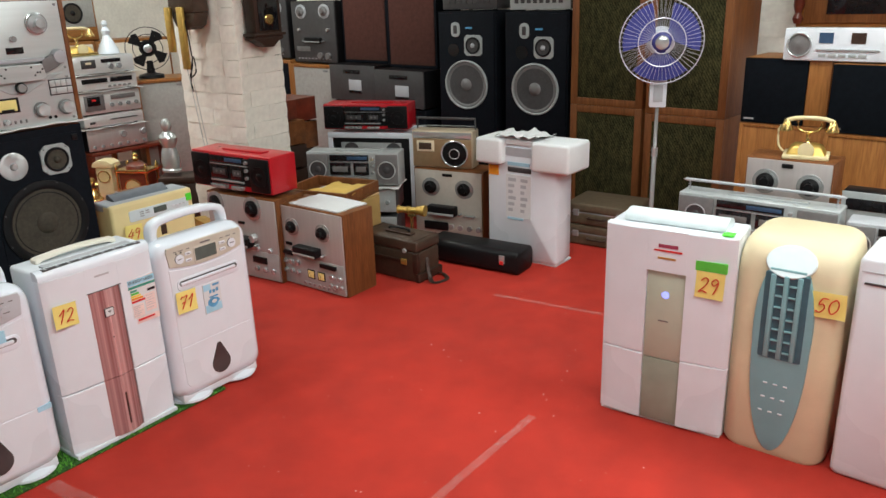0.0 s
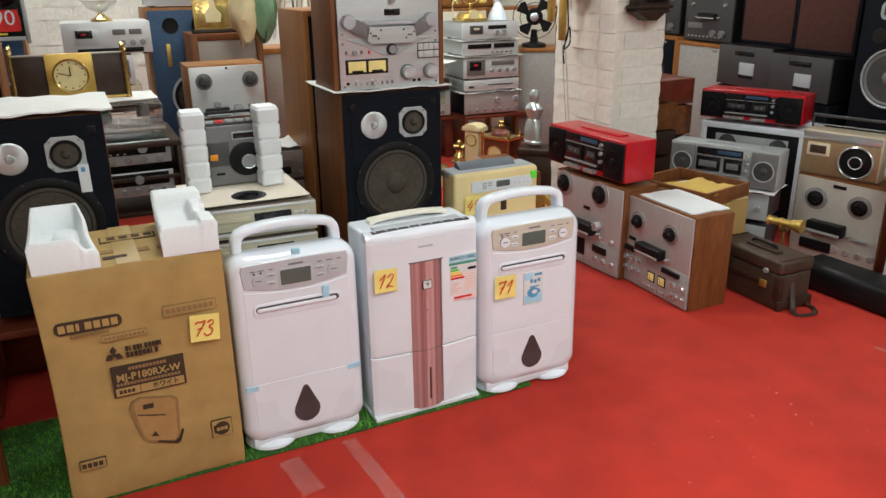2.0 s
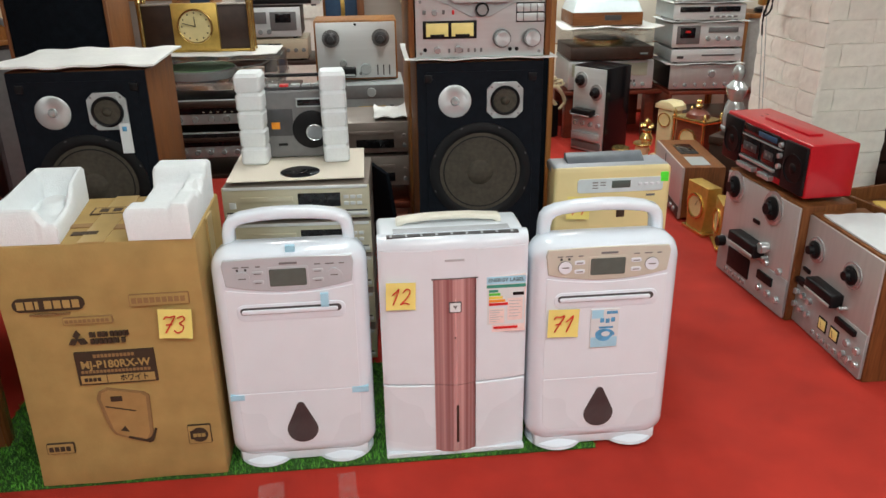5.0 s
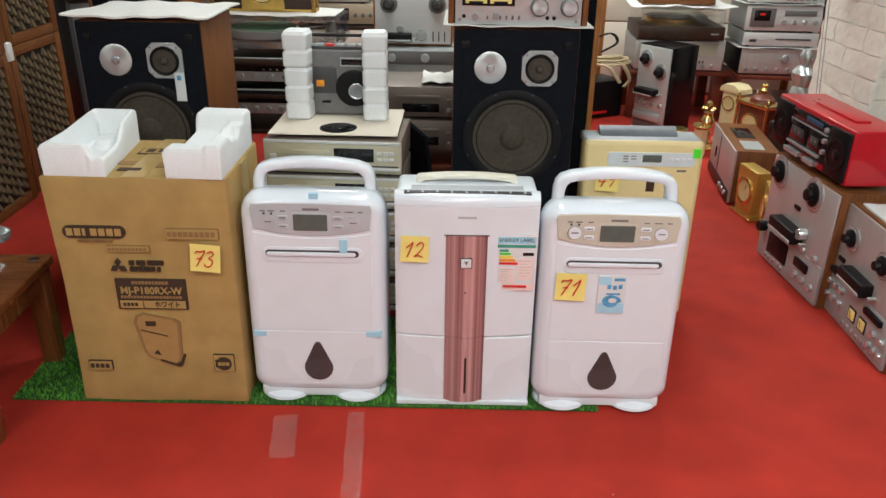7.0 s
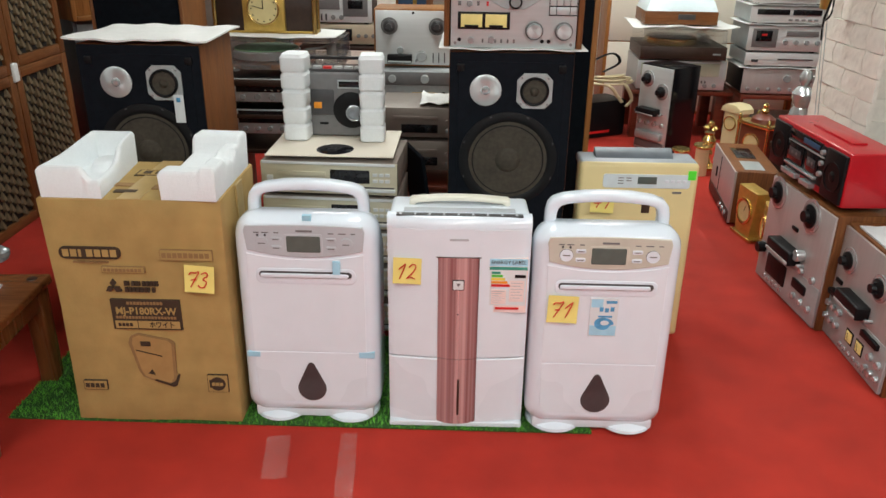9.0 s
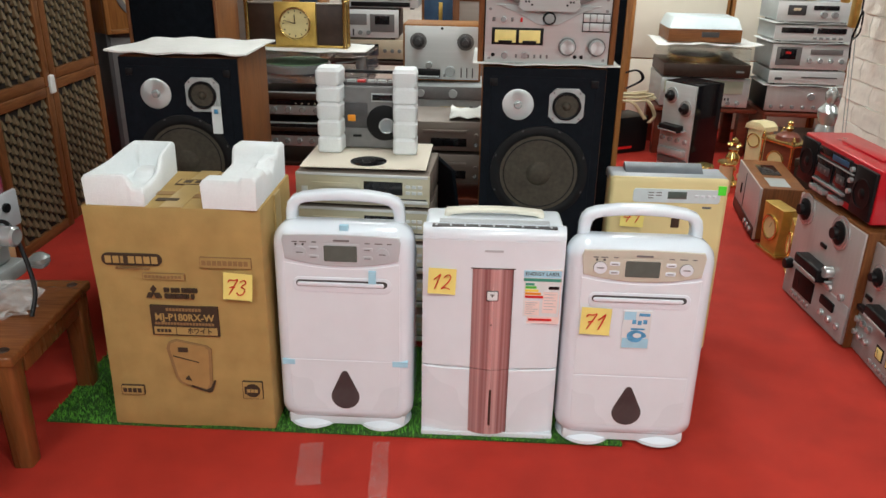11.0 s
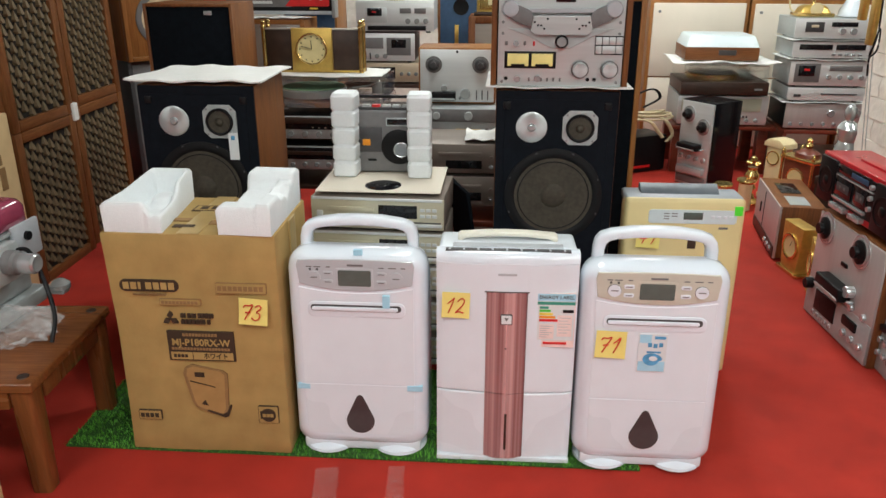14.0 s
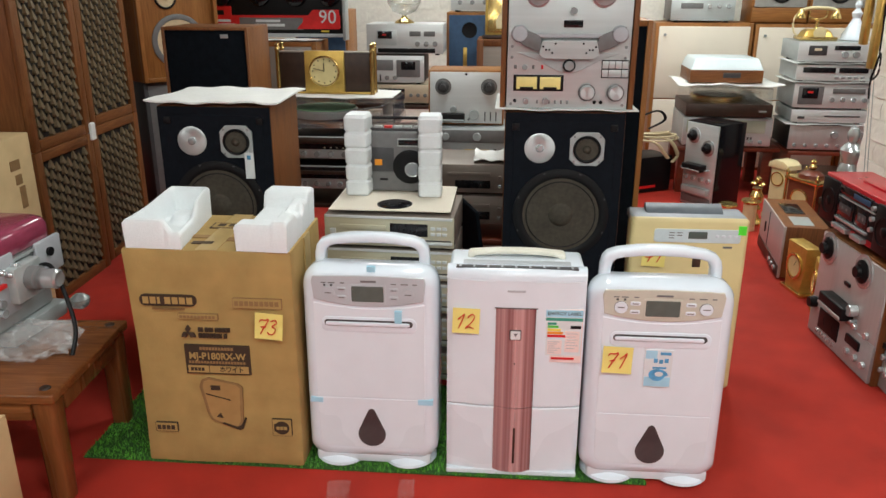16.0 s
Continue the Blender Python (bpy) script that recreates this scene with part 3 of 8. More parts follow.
def dehumidifier(m, panel, label, tapes=False):
    t = thing("dehumidifier", label, "dehumidifier", m, "dehumidifiers on the mat")
    W, H = 0.372, 0.607
    secs = []
    for y, ins, r in ((-0.0001, 0.036, 0.038), (0.0, 0.030, 0.040), (0.004, 0.018, 0.045), (0.014, 0.006, 0.05), (0.035, 0.0, 0.055), (0.075, 0.0, 0.055), (0.11, 0.0, 0.055), (0.15, 0.0, 0.055), (0.185, 0.006, 0.05), (0.20, 0.022, 0.04)):
        top = H + (0.008 if y > 0.03 else 0) - 0.95 * max(0.0, y - 0.075)
        secs.append([(x, y, z) for x, z in rrect(-W / 2 + ins, W / 2 - ins, 0.024 + ins, top - ins * 0.35, r, 7, 0.045)])
    loft("body", t, WHITE, secs)
    # the front plate between body sides, its top edge follows the control panel's curve
    smile = [(-0.152 + 0.304 * k / 12, 0.515 - 0.016 * (1 - ((k - 6) / 6) ** 2)) for k in range(13)]
    prism("front_plate", t, WHITE2, [(0.152, 0.2265), (-0.152, 0.2265)] + smile, -0.0015, 0.012, 0.001)
    prism("tank_front", t, WHITE2, [(-0.152, 0.2235), (0.152, 0.2235), (0.149, 0.085), (0.134, 0.066), (-0.134, 0.066), (-0.149, 0.085)][::-1], -0.0015, 0.012, 0.001)
    prism("tank_window", t, SMOKE, tear(0.0, 0.070, 0.192, 0.0395), -0.0035, 0.01, 0.001, "smoky teardrop tank window")
    # louvre: a scooped lip, a dark slot and a white flap in it
    prism("louvre_scoop", t, WHITE, rrect(-0.130, 0.130, 0.430, 0.474, 0.018), -0.0035, 0.01, 0.002, seg=3)
    prism("louvre_slot", t, DGREY, rrect(-0.122, 0.120, 0.4475, 0.4665, 0.0095), -0.0046, 0.005, 0.001)
    prism("louvre_flap", t, WHITE, rrect(-0.1185, 0.1115, 0.4492, 0.4612, 0.006), -0.0085, -0.001, 0.003, seg=3)
    # control panel, smile-shaped
    pts = [(-0.155, 0.578)] + [(-0.149 + 0.298 * k / 12, 0.525 - 0.019 * (1 - ((k - 6) / 6) ** 2)) for k in range(13)] + [(0.155, 0.578)] + [(0.150 - 0.300 * k / 8, 0.592 + 0.004 * (1 - ((k - 4) / 4) ** 2)) for k in range(9)]
    cp = prism("control_panel", t, panel, pts[::-1], -0.0035, 0.018, 0.002)
    prism("lcd_rim", cp, panel, rrect(-0.050, 0.047, 0.516, 0.571, 0.005), -0.0046, 0.01, 0.0008)
    prism("lcd", cp, LCD, rrect(-0.045, 0.042, 0.521, 0.566, 0.004), -0.0058, 0.01, 0.001)
    keys = panel if tapes else WHITE2
    for bx in (-0.108, 0.108):
        disc("button_ring", cp, LGREY if tapes else MGREY, bx, 0.545, 0.0175, 0.002, -0.0035)
        disc("round_button", cp, keys, bx, 0.545, 0.0165, 0.004, -0.0035)
        B("button_print", cp, MGREY, bx - 0.009, bx + 0.009, -0.0080, -0.0040, 0.544, 0.547, 0)
    for bx in (-0.072, 0.069):
        for bz in (0.527, 0.551):
            prism("button", cp, keys, rrect(bx - 0.013, bx + 0.013, bz, bz + 0.011, 0.004), -0.0058, 0.01, 0.001)
            B("button_print", cp, MGREY, bx - 0.008, bx + 0.008, -0.0064, 0.0, bz + 0.004, bz + 0.0065, 0)
    for mx, mw in ((-0.128, 0.014), (-0.108, 0.018), (-0.076, 0.012), (0.062, 0.014), (0.088, 0.020), (0.120, 0.012)):
        B("marking", cp, MGREY, mx, mx + mw, -0.0043, 0.004, 0.5725, 0.5755, 0)
    for mx in (-0.118, -0.099):
        disc("lamp_dot", cp, DGREY, mx, 0.567, 0.0032, 0.0012, -0.0035, n=12)
    B("brand_mark", t, MGREY, -0.020, 0.022, -0.0045, 0.004, 0.577, 0.5825, 0)
    # top ridge and raised carrying handle
    out = [(-0.160, 0.565), (-0.158, 0.622), (-0.153, 0.644), (-0.141, 0.659), (-0.114, 0.669), (-0.06, 0.677), (0.0, 0.679)]
    inn = [(-0.130, 0.565), (-0.129, 0.616), (-0.125, 0.632), (-0.117, 0.640), (-0.100, 0.645), (-0.055, 0.650), (0.0, 0.652)]
    arch = out + [(-x, z) for x, z in out[-2::-1]] + [(-x, z) for x, z in inn] + inn[-2::-1]
    prism("handle", t, WHITE, [(x, z + 0.013) for x, z in arch], 0.060, 0.106, 0.012, seg=4)
    # feet
    for s in (-1, 1):
        lathe("foot", t, WHITE, [(0.074, 0.0), (0.079, 0.005), (0.077, 0.013), (0.060, 0.021), (0.045, 0.032), (0, 0.032)], (s * 0.100, 0.068, 0.0), "z", 28)
    B("base", t, WHITE2, -0.165, 0.165, 0.012, 0.18, 0.006, 0.045, 0.006)
    if tapes:
        for x0, x1, z0, z1, yy in ((-0.172, -0.137, 0.207, 0.222, -0.003), (0.132, 0.174, 0.210, 0.226, -0.003), (0.071, 0.090, 0.462, 0.497, -0.0095), (-0.004, 0.018, 0.604, 0.6185, 0.006)):
            B("tape_strip", t, BLUET, x0, x1, yy, yy + 0.012, z0, z1, 0, label="pale blue shipping tape")
    else:
        po = B("poster", t, PAPER, -0.036, 0.036, -0.0045, 0.0, 0.287, 0.398, 0, label="blue and white advertising sticker")
        B("poster_field", po, BLUET, -0.034, 0.034, -0.0050, -0.003, 0.289, 0.318, 0)
        B("poster_field", po, BLUET, -0.034, -0.004, -0.0050, -0.003, 0.372, 0.396, 0)
        B("poster_word", po, BLUEL, 0.004, 0.032, -0.0055, -0.003, 0.384, 0.392, 0)
        for wx in (-0.012, 0.002, 0.016):
            B("poster_word", po, BLUEL, wx, wx + 0.010, -0.0055, -0.003, 0.358 + 0.2 * abs(wx), 0.370 + 0.2 * abs(wx), 0)
        B("poster_word", po, BLUEL, -0.014, 0.022, -0.0055, -0.003, 0.343, 0.348, 0)
        prism("poster_swirl", po, BLUEL, [(0.028 * math.cos(a * 0.35) * (1 - 0.02 * a), 0.324 + 0.018 * math.sin(a * 0.35)) for a in range(18)], -0.0055, -0.003, 0)
        prism("poster_spot", po, PAPER, [(0.004 + 0.011 * math.cos(a * 0.35), 0.327 + 0.007 * math.sin(a * 0.35)) for a in range(18)], -0.0060, -0.003, 0)
        po.matrix_basis = pose(0.000, 0, 0.026)
    return t


MAT_Z = 0.008
BIG = Matrix.Scale(1.045, 4)
M13, M11 = pose(1.075, 2.305, MAT_Z, -1.0, 0, 0) @ BIG, pose(1.884, 2.29, MAT_Z, -1.0, 0, 1) @ BIG @ Matrix.Diagonal((1.01, 1, 0.99, 1))
dehumidifier(M13, PANELG, "white dehumidifier with silver control panel and blue tape strips", True)
dehumidifier(M11, CHAMPL, "white dehumidifier with champagne control panel and a blue sticker")
note("71", 0.078, -0.107, -0.006, 0.392, M11, 2)


def slim_dehumidifier(m):
    t = thing("slim_dehumidifier", "white slim dehumidifier with a rose metallic centre strip", "dehumidifier", m)
    W, H, D = 0.385, 0.655, 0.19
    def bow(x):
        return 0.062 * abs(x / W) ** 2

    for s in (-1, 1):
        for name, z0, z1 in (("front_panel", 0.232, H - 0.030), ("tank_panel", 0.014, 0.229)):
            xs = [s * (0.056 + (W / 2 - 0.056) * k / 12) for k in range(13)]
            prof = [(xs[0], 0.022)] + [(xs[0], bow(xs[0]))] + [(x, bow(x)) for x in xs[1:-1]] + [(xs[-1], bow(xs[-1]) + 0.004), (xs[-1], 0.045)]
            lip = [(x, y + 0.003) for x, y in prof]
            loft(name, t, WHITE2, [[(x, y, z) for x, y in p] for p, z in ((lip, z0), (prof, z0 + 0.003), (prof, z1 - 0.003), (lip, z1))], "", 30)
    # centre of the front above the strip, then the rounded top edge
    xs = [-0.0559 + 0.1118 * k / 8 for k in range(9)]
    prof = [(-0.0559, 0.03)] + [(x, bow(x)) for x in xs] + [(0.0559, 0.03)]
    loft("top_panel", t, WHITE2, [[(x, y, z) for x, y in prof] for z in (0.545, H - 0.030)], "", 30)
    xs = [-W / 2 + W * k / 24 for k in range(25)]
    secs = []
    for z, dy in ((H - 0.0295, 0.0), (H - 0.018, 0.0015), (H - 0.008, 0.006), (H - 0.002, 0.013), (H, 0.022)):
        secs.append([(-W / 2, 0.05, z)] + [(x, bow(x) + dy, z) for x in xs] + [(W / 2, 0.05, z)])
    loft("top_edge", t, WHITE, secs, "", 40)
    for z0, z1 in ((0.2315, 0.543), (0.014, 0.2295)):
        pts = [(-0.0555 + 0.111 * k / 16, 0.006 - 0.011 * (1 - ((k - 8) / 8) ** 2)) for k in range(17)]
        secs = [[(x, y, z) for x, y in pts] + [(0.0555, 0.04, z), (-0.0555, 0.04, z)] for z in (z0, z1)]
        loft("centre_strip", t, ROSE, secs, "rose metal strip with painted highlight streaks", 30)
    # dark grey bar drawn in place of the shadow line above the strip
    B("strip_shadow_line", t, DGREY, -0.060, 0.060, -0.0006, 0.01, 0.5425, 0.5455, 0)
    prism("badge", t, PAPER, rrect(-0.014, 0.014, 0.452, 0.478, 0.003), -0.0085, 0.01, 0.001)
    prism("badge_mark", t, MGREY, [(-0.006, 0.471), (0.0, 0.461), (0.006, 0.471)], -0.0095, 0.0, 0)
    prism("badge_rim", t, DGREY, rrect(-0.0165, 0.0165, 0.4495, 0.4805, 0.003), -0.0072, 0.01, 0.0005)
    knob("strip_pin", t, DGREY, 0.0, 0.375, 0.0025, 0.002, -0.0045, n=10)
    B("tank_gauge", t, LEATHERD, 0.002, 0.009, -0.0062, 0.01, 0.045, 0.165, 0.001)
    B("brand_mark", t, LGREY, -0.025, 0.025, -0.0012, 0.01, 0.592, 0.598, 0)
    B("body", t, WHITE2, -W / 2 + 0.003, W / 2 - 0.003, 0.03, D, 0.012, H - 0.004, 0.012, 3)
    prism("base", t, WHITE2, rrect(-W / 2, W / 2, 0.0, 0.016, 0.004), 0.0, D, 0.003)
    # top: dark control strip and lifted cream handle
    B("control_strip", t, LGREY, -0.15, 0.15, 0.050, 0.080, H - 0.006, H + 0.002, 0.001)
    for k in range(9):
        B("outlet_rib", t, LGREY, -0.160 + 0.0385 * k, -0.154 + 0.0385 * k, 0.0225, 0.0395, H - 0.001, H + 0.0025, 0)
    B("air_outlet", t, DGREY, -0.168, 0.168, 0.022, 0.040, H - 0.003, H + 0.0015, 0.0005)
    out = [(-0.140, H - 0.01), (-0.139, H + 0.008), (-0.133, H + 0.013), (-0.06, H + 0.019), (0.0, H + 0.020)]
    inn = [(-0.124, H - 0.01), (-0.123, H - 0.004), (-0.116, H + 0.000), (-0.055, H + 0.006), (0.0, H + 0.007)]
    arch = out + [(-x, z) for x, z in out[-2::-1]] + [(-x, z) for x, z in inn] + inn[-2::-1]
    prism("handle", t, OFFW, arch, 0.115, 0.150, 0.005, "aged cream carrying handle", seg=3)
    # energy label
    LX, LZ = 0.082, 0.380
    B("energy_label", t, PINKL, LX, LX + 0.104, 0.004, 0.03, LZ, LZ + 0.162, 0)
    B("label_paper", t, PAPER, LX + 0.003, LX + 0.101, 0.003, 0.03, LZ + 0.022, LZ + 0.158, 0)
    B("label_band", t, BLUET, LX + 0.001, LX + 0.103, 0.0028, 0.03, LZ + 0.140, LZ + 0.161, 0)
    writing("label_title", t, CARDI, "ENERGY LABEL", 0.0140, LX + 0.052, 0.0024, LZ + 0.151)
    B("label_band", t, GREENL, LX + 0.001, LX + 0.103, 0.0025, 0.03, LZ + 0.129, LZ + 0.138, 0)
    for k, (mt, ln) in enumerate(((GREENL, 0.024), (GREENS, 0.030), (YELL, 0.036), (ORANGE, 0.043), (REDB, 0.050))):
        B("label_bar", t, mt, LX + 0.007, LX + 0.007 + ln, 0.002, 0.03, LZ + 0.117 - k * 0.0095, LZ + 0.124 - k * 0.0095, 0)
    B("label_mark", t, BLACK, LX + 0.070, LX + 0.099, 0.002, 0.03, LZ + 0.106, LZ + 0.115, 0)
    B("label_field", t, PINKL, LX + 0.008, LX + 0.048, 0.0022, 0.03, LZ + 0.026, LZ + 0.070, 0)
    B("label_field", t, PINKL, LX + 0.056, LX + 0.096, 0.0022, 0.03, LZ + 0.034, LZ + 0.098, 0)
    for k in range(6):
        B("label_line", t, LGREY, LX + 0.010, LX + 0.044 - 0.008 * (k % 3), 0.0014, 0.03, LZ + 0.064 - k * 0.0065, LZ + 0.0655 - k * 0.0065, 0)
        B("label_line", t, LGREY, LX + 0.060, LX + 0.092 - 0.007 * (k % 2), 0.0014, 0.03, LZ + 0.090 - k * 0.009, LZ + 0.0915 - k * 0.009, 0)
    B("label_line", t, REDB, LX + 0.020, LX + 0.084, 0.002, 0.03, LZ + 0.010, LZ + 0.016, 0)
    return t


M12 = pose(1.488, 2.298, MAT_Z, -0.6, 0, 1)
slim_dehumidifier(M12)
note("12", 0.076, -0.138, 0.001, 0.502, M12, 2)


def yellow_purifier(m):
    t = thing("air_purifier", "yellowed cream air purifier with grey top on red carpet", "air purifier", m)
    W, H, D = 0.395, 0.618, 0.125
    secs = [[(x, y, z) for x, z in rrect(-W / 2 + i, W / 2 - i, i, H - i, 0.012, 4)] for y, i in ((0, 0.01), (0.006, 0.002), (0.012, 0), (0.05, 0))]
    loft("front_panel", t, TANP, secs)
    B("body", t, TANP, -W / 2 + 0.006, W / 2 - 0.006, 0.05, D, 0.004, H, 0.012, 3)
    prism("top_cover", t, BLUEGREY, rrect(-W / 2 + 0.002, W / 2 - 0.002, H - 0.030, H + 0.002, 0.010), 0.018, D + 0.004, 0.006)
    loft("air_flap", t, FLAPG, [[(x, 0.055 + yy, H + zz) for yy, zz in ((0, 0), (0.055, 0), (0.055, 0.024), (0.040, 0.027), (0.006, 0.008))] for x in (-0.14, -0.136, 0.116, 0.12)])
    prism("control_panel", t, PALEB, rrect(-0.12, 0.17, H - 0.080, H - 0.034, 0.010), -0.003, 0.01, 0.001)
    B("lcd", t, LCD, -0.005, 0.058, -0.005, 0.005, H - 0.066, H - 0.042, 0.001)
    for k in range(5):
        B("marking", t, MGREY, -0.070 + 0.026 * (k % 2), -0.052 + 0.026 * (k % 2), -0.0042, 0.003, H - 0.048 - 0.009 * (k // 2), H - 0.045 - 0.009 * (k // 2), 0)
    B("brand_mark", t, MGREY, 0.115, 0.145, -0.001, 0.006, H - 0.098, H - 0.091, 0)
    for k in range(4):
        B("button", t, WHITE2, 0.085 + 0.02 * k, 0.098 + 0.02 * k, -0.0045, 0.005, H - 0.060, H - 0.052, 0.001)
    B("green_tag", t, GREENF, 0.160, 0.186, -0.0045, 0.003, H - 0.050, H - 0.020, 0)
    B("emblem", t, MAGENTA, 0.018, 0.046, -0.003, 0.005, 0.495, 0.512, 0.002)
    B("emblem_strip", t, LEATHER, 0.018, 0.046, -0.0025, 0.005, 0.452, 0.493, 0.002)
    return t


M49 = pose(2.083, 2.925, 0, 0, 0, 1)
yellow_purifier(M49)
note("49", 0.080, -0.118, -0.010, 0.466, M49, 3)


# ---- big carton with foam blocks ----
def big_carton(m):
    t = thing("carton", "brown printed cardboard dehumidifier carton, slightly dented", "carton", m)
    W, H, D = 0.475, 0.695, 0.33
    bm = box_bm(-W / 2, W / 2, 0, D, 0, H, 0.006, 2)
    bmesh.ops.subdivide_edges(bm, edges=[e for e in bm.edges if e.calc_length() > 0.1], cuts=10, use_grid_fill=True)
    ob = part("body", bm, CARD, t, "", 40)
    for v in ob.data.vertices:
        # the left flank bulges outward at half height
        if v.co.x < -W / 2 + 0.03:
            v.co.x += 0.008 * math.sin(math.pi * v.co.z / H) - 0.004
        f = noise.noise(v.co * 6)
        v.co.y += 0.004 * f * (1 if v.co.y < D / 2 else -1)
    y = -0.0055
    B("seam_tape", t, TAPEB, -0.03, 0.03, 0.0, D, H, H + 0.002, 0)
    B("side_tape", t, TAPEB, W / 2 - 0.004, W / 2 + 0.005, 0.135, 0.195, H - 0.13, H - 0.004, 0)
    def framed(x0, x1, z0, z1, ink, glyphs, edge=0.0018):
        prism("print_box", t, ink, rrect(x0, x1, z0, z1, 0.003), y, 0.004, 0)
        prism("print_box_inside", t, CARD, rrect(x0 + edge, x1 - edge, z0 + edge, z1 - edge, 0.002), y - 0.001, 0.004, 0)
        bars(x0 + 0.006, x1 - 0.006, z0 + 0.28 * (z1 - z0), z0 + 0.72 * (z1 - z0), glyphs, ink, y - 0.002)

    def bars(x0, x1, z0, z1, count, ink, yy, narrow=()):
        """A line of unreadable characters as upright bars."""
        step = (x1 - x0) / count
        for k in range(count):
            w = step * (0.36 if k in narrow else 0.78)
            B("print_glyph", t, ink, x0 + k * step, x0 + k * step + w, yy, 0.003, z0, z1, 0)

    prism("print_caution", t, CARDI, rrect(-0.204, -0.040, 0.525, 0.560, 0.016), y, 0.004, 0)
    bars(-0.194, -0.046, 0.532, 0.553, 7, CARD, y - 0.001, (2,))
    bars(-0.170, -0.075, 0.513, 0.518, 12, CARDM, y)
    framed(0.064, 0.205, 0.524, 0.556, CARDM, 9)
    framed(-0.098, 0.018, 0.484, 0.504, CARDM, 10)
    # three-diamond emblem drawn as plain shapes
    for a in (90, 210, 330):
        d = Vector((math.cos(radians(a)), math.sin(radians(a))))
        e = Vector((-d.y, d.x))
        o = Vector((-0.074, 0.441))
        pts = [o, o + 0.0125 * d + 0.0085 * e, o + 0.025 * d, o + 0.0125 * d - 0.0085 * e]
        prism("emblem", t, CARDI, [tuple(p) for p in pts], y, 0.004, 0)
    bars(-0.044, 0.054, 0.446, 0.459, 10, CARDI, y, (1, 4, 9))
    bars(-0.044, 0.040, 0.427, 0.440, 8, CARDI, y, (6,))
    B("model_block", t, CARDI, -0.090, 0.100, y, 0.004, 0.311, 0.404, 0)
    writing("model_name", t, CARD, "MJ-P180RX-W", 0.030, 0.005, y - 0.001, 0.3685, squeeze=0.92, bold=0.0007)
    bars(-0.045, 0.055, 0.389, 0.398, 11, CARDM, y - 0.001)
    bars(-0.080, 0.088, 0.345, 0.353, 19, CARDM, y - 0.001)
    B("colour_field", t, CARD, -0.084, 0.094, y - 0.001, 0.0, 0.315, 0.338, 0)
    writing("colour_name", t, CARDI, "\u30db\u30ef\u30a4\u30c8", 0.021, 0.045, y - 0.002, 0.3265, squeeze=0.85, bold=0.0004)
    bars(-0.076, -0.034, 0.3215, 0.3315, 4, CARDI, y - 0.002)
    B("colour_divider", t, CARDI, -0.022, -0.0205, y - 0.002, 0.0, 0.315, 0.338, 0)
    # picture of the appliance with its side in shade
    prism("appliance_picture", t, CARDM, [(-0.058, 0.268), (-0.051, 0.287), (-0.030, 0.297), (0.058, 0.279), (0.070, 0.268), (0.064, 0.150), (0.052, 0.130), (-0.010, 0.146), (-0.030, 0.156), (-0.040, 0.175)][::-1], y, 0.004, 0)
    prism("picture_front", t, CARDP, [(-0.048, 0.266), (-0.044, 0.284), (-0.026, 0.292), (0.052, 0.276), (0.062, 0.266), (0.056, 0.154), (0.047, 0.138), (-0.008, 0.152), (-0.024, 0.160), (-0.032, 0.176)][::-1], y - 0.0008, 0.004, 0)
    B("picture_display", t, CARDI, -0.024, 0.004, y - 0.002, 0.0, 0.258, 0.273, 0)
    prism("picture_slot", t, CARDI, [(-0.040, 0.246), (-0.040, 0.243), (0.032, 0.224), (0.032, 0.227)], y - 0.002, 0.0, 0)
    prism("picture_drop", t, CARDI, [(-0.014, 0.168), (0.006, 0.163), (-0.002, 0.182)], y - 0.002, 0.0, 0)
    prism("picture_base", t, CARDI, [(0.000, 0.144), (0.052, 0.124), (0.062, 0.128), (0.074, 0.162), (0.070, 0.166), (0.058, 0.142), (0.044, 0.134), (0.004, 0.149)][::-1], y - 0.0015, 0.0, 0)
    framed(-0.206, -0.138, 0.108, 0.140, CARDI, 4)
    framed(0.150, 0.209, 0.108, 0.166, CARDI, 1, 0.0016)
    disc("recycle_mark", t, CARDI, 0.1795, 0.137, 0.022, 0.0025, y)
    for k in range(3):
        B("print_glyph", t, CARD, 0.1635 + 0.011 * k, 0.1725 + 0.011 * k, y - 0.0045, 0.0, 0.132, 0.142, 0)
    # prints on the lid
    for x0, x1, y0, y1, mt in ((-0.06, 0.09, 0.19, 0.24, CARDI), (-0.055, 0.085, 0.195, 0.235, CARD), (-0.08, -0.03, 0.10, 0.125, CARDM), (-0.06, 0.0, 0.05, 0.07, CARDI), (0.03, 0.06, 0.08, 0.11, CARDM), (0.08, 0.12, 0.08, 0.11, CARDM)):
        B("lid_print", t, mt, x0, x1, y0, y1, H, H + (0.0035 if mt is CARD else 0.0028), 0)
    for k in range(4):
        B("lid_glyph", t, CARDI, -0.04 + 0.033 * k, -0.018 + 0.033 * k, 0.203, 0.227, H, H + 0.0045, 0)
    return t


MBOX = pose(0.632, 2.285, MAT_Z, 0, 0, 0)
big_carton(MBOX)
note("73", 0.080, 0.165, -0.010, 0.475, MBOX, 4)


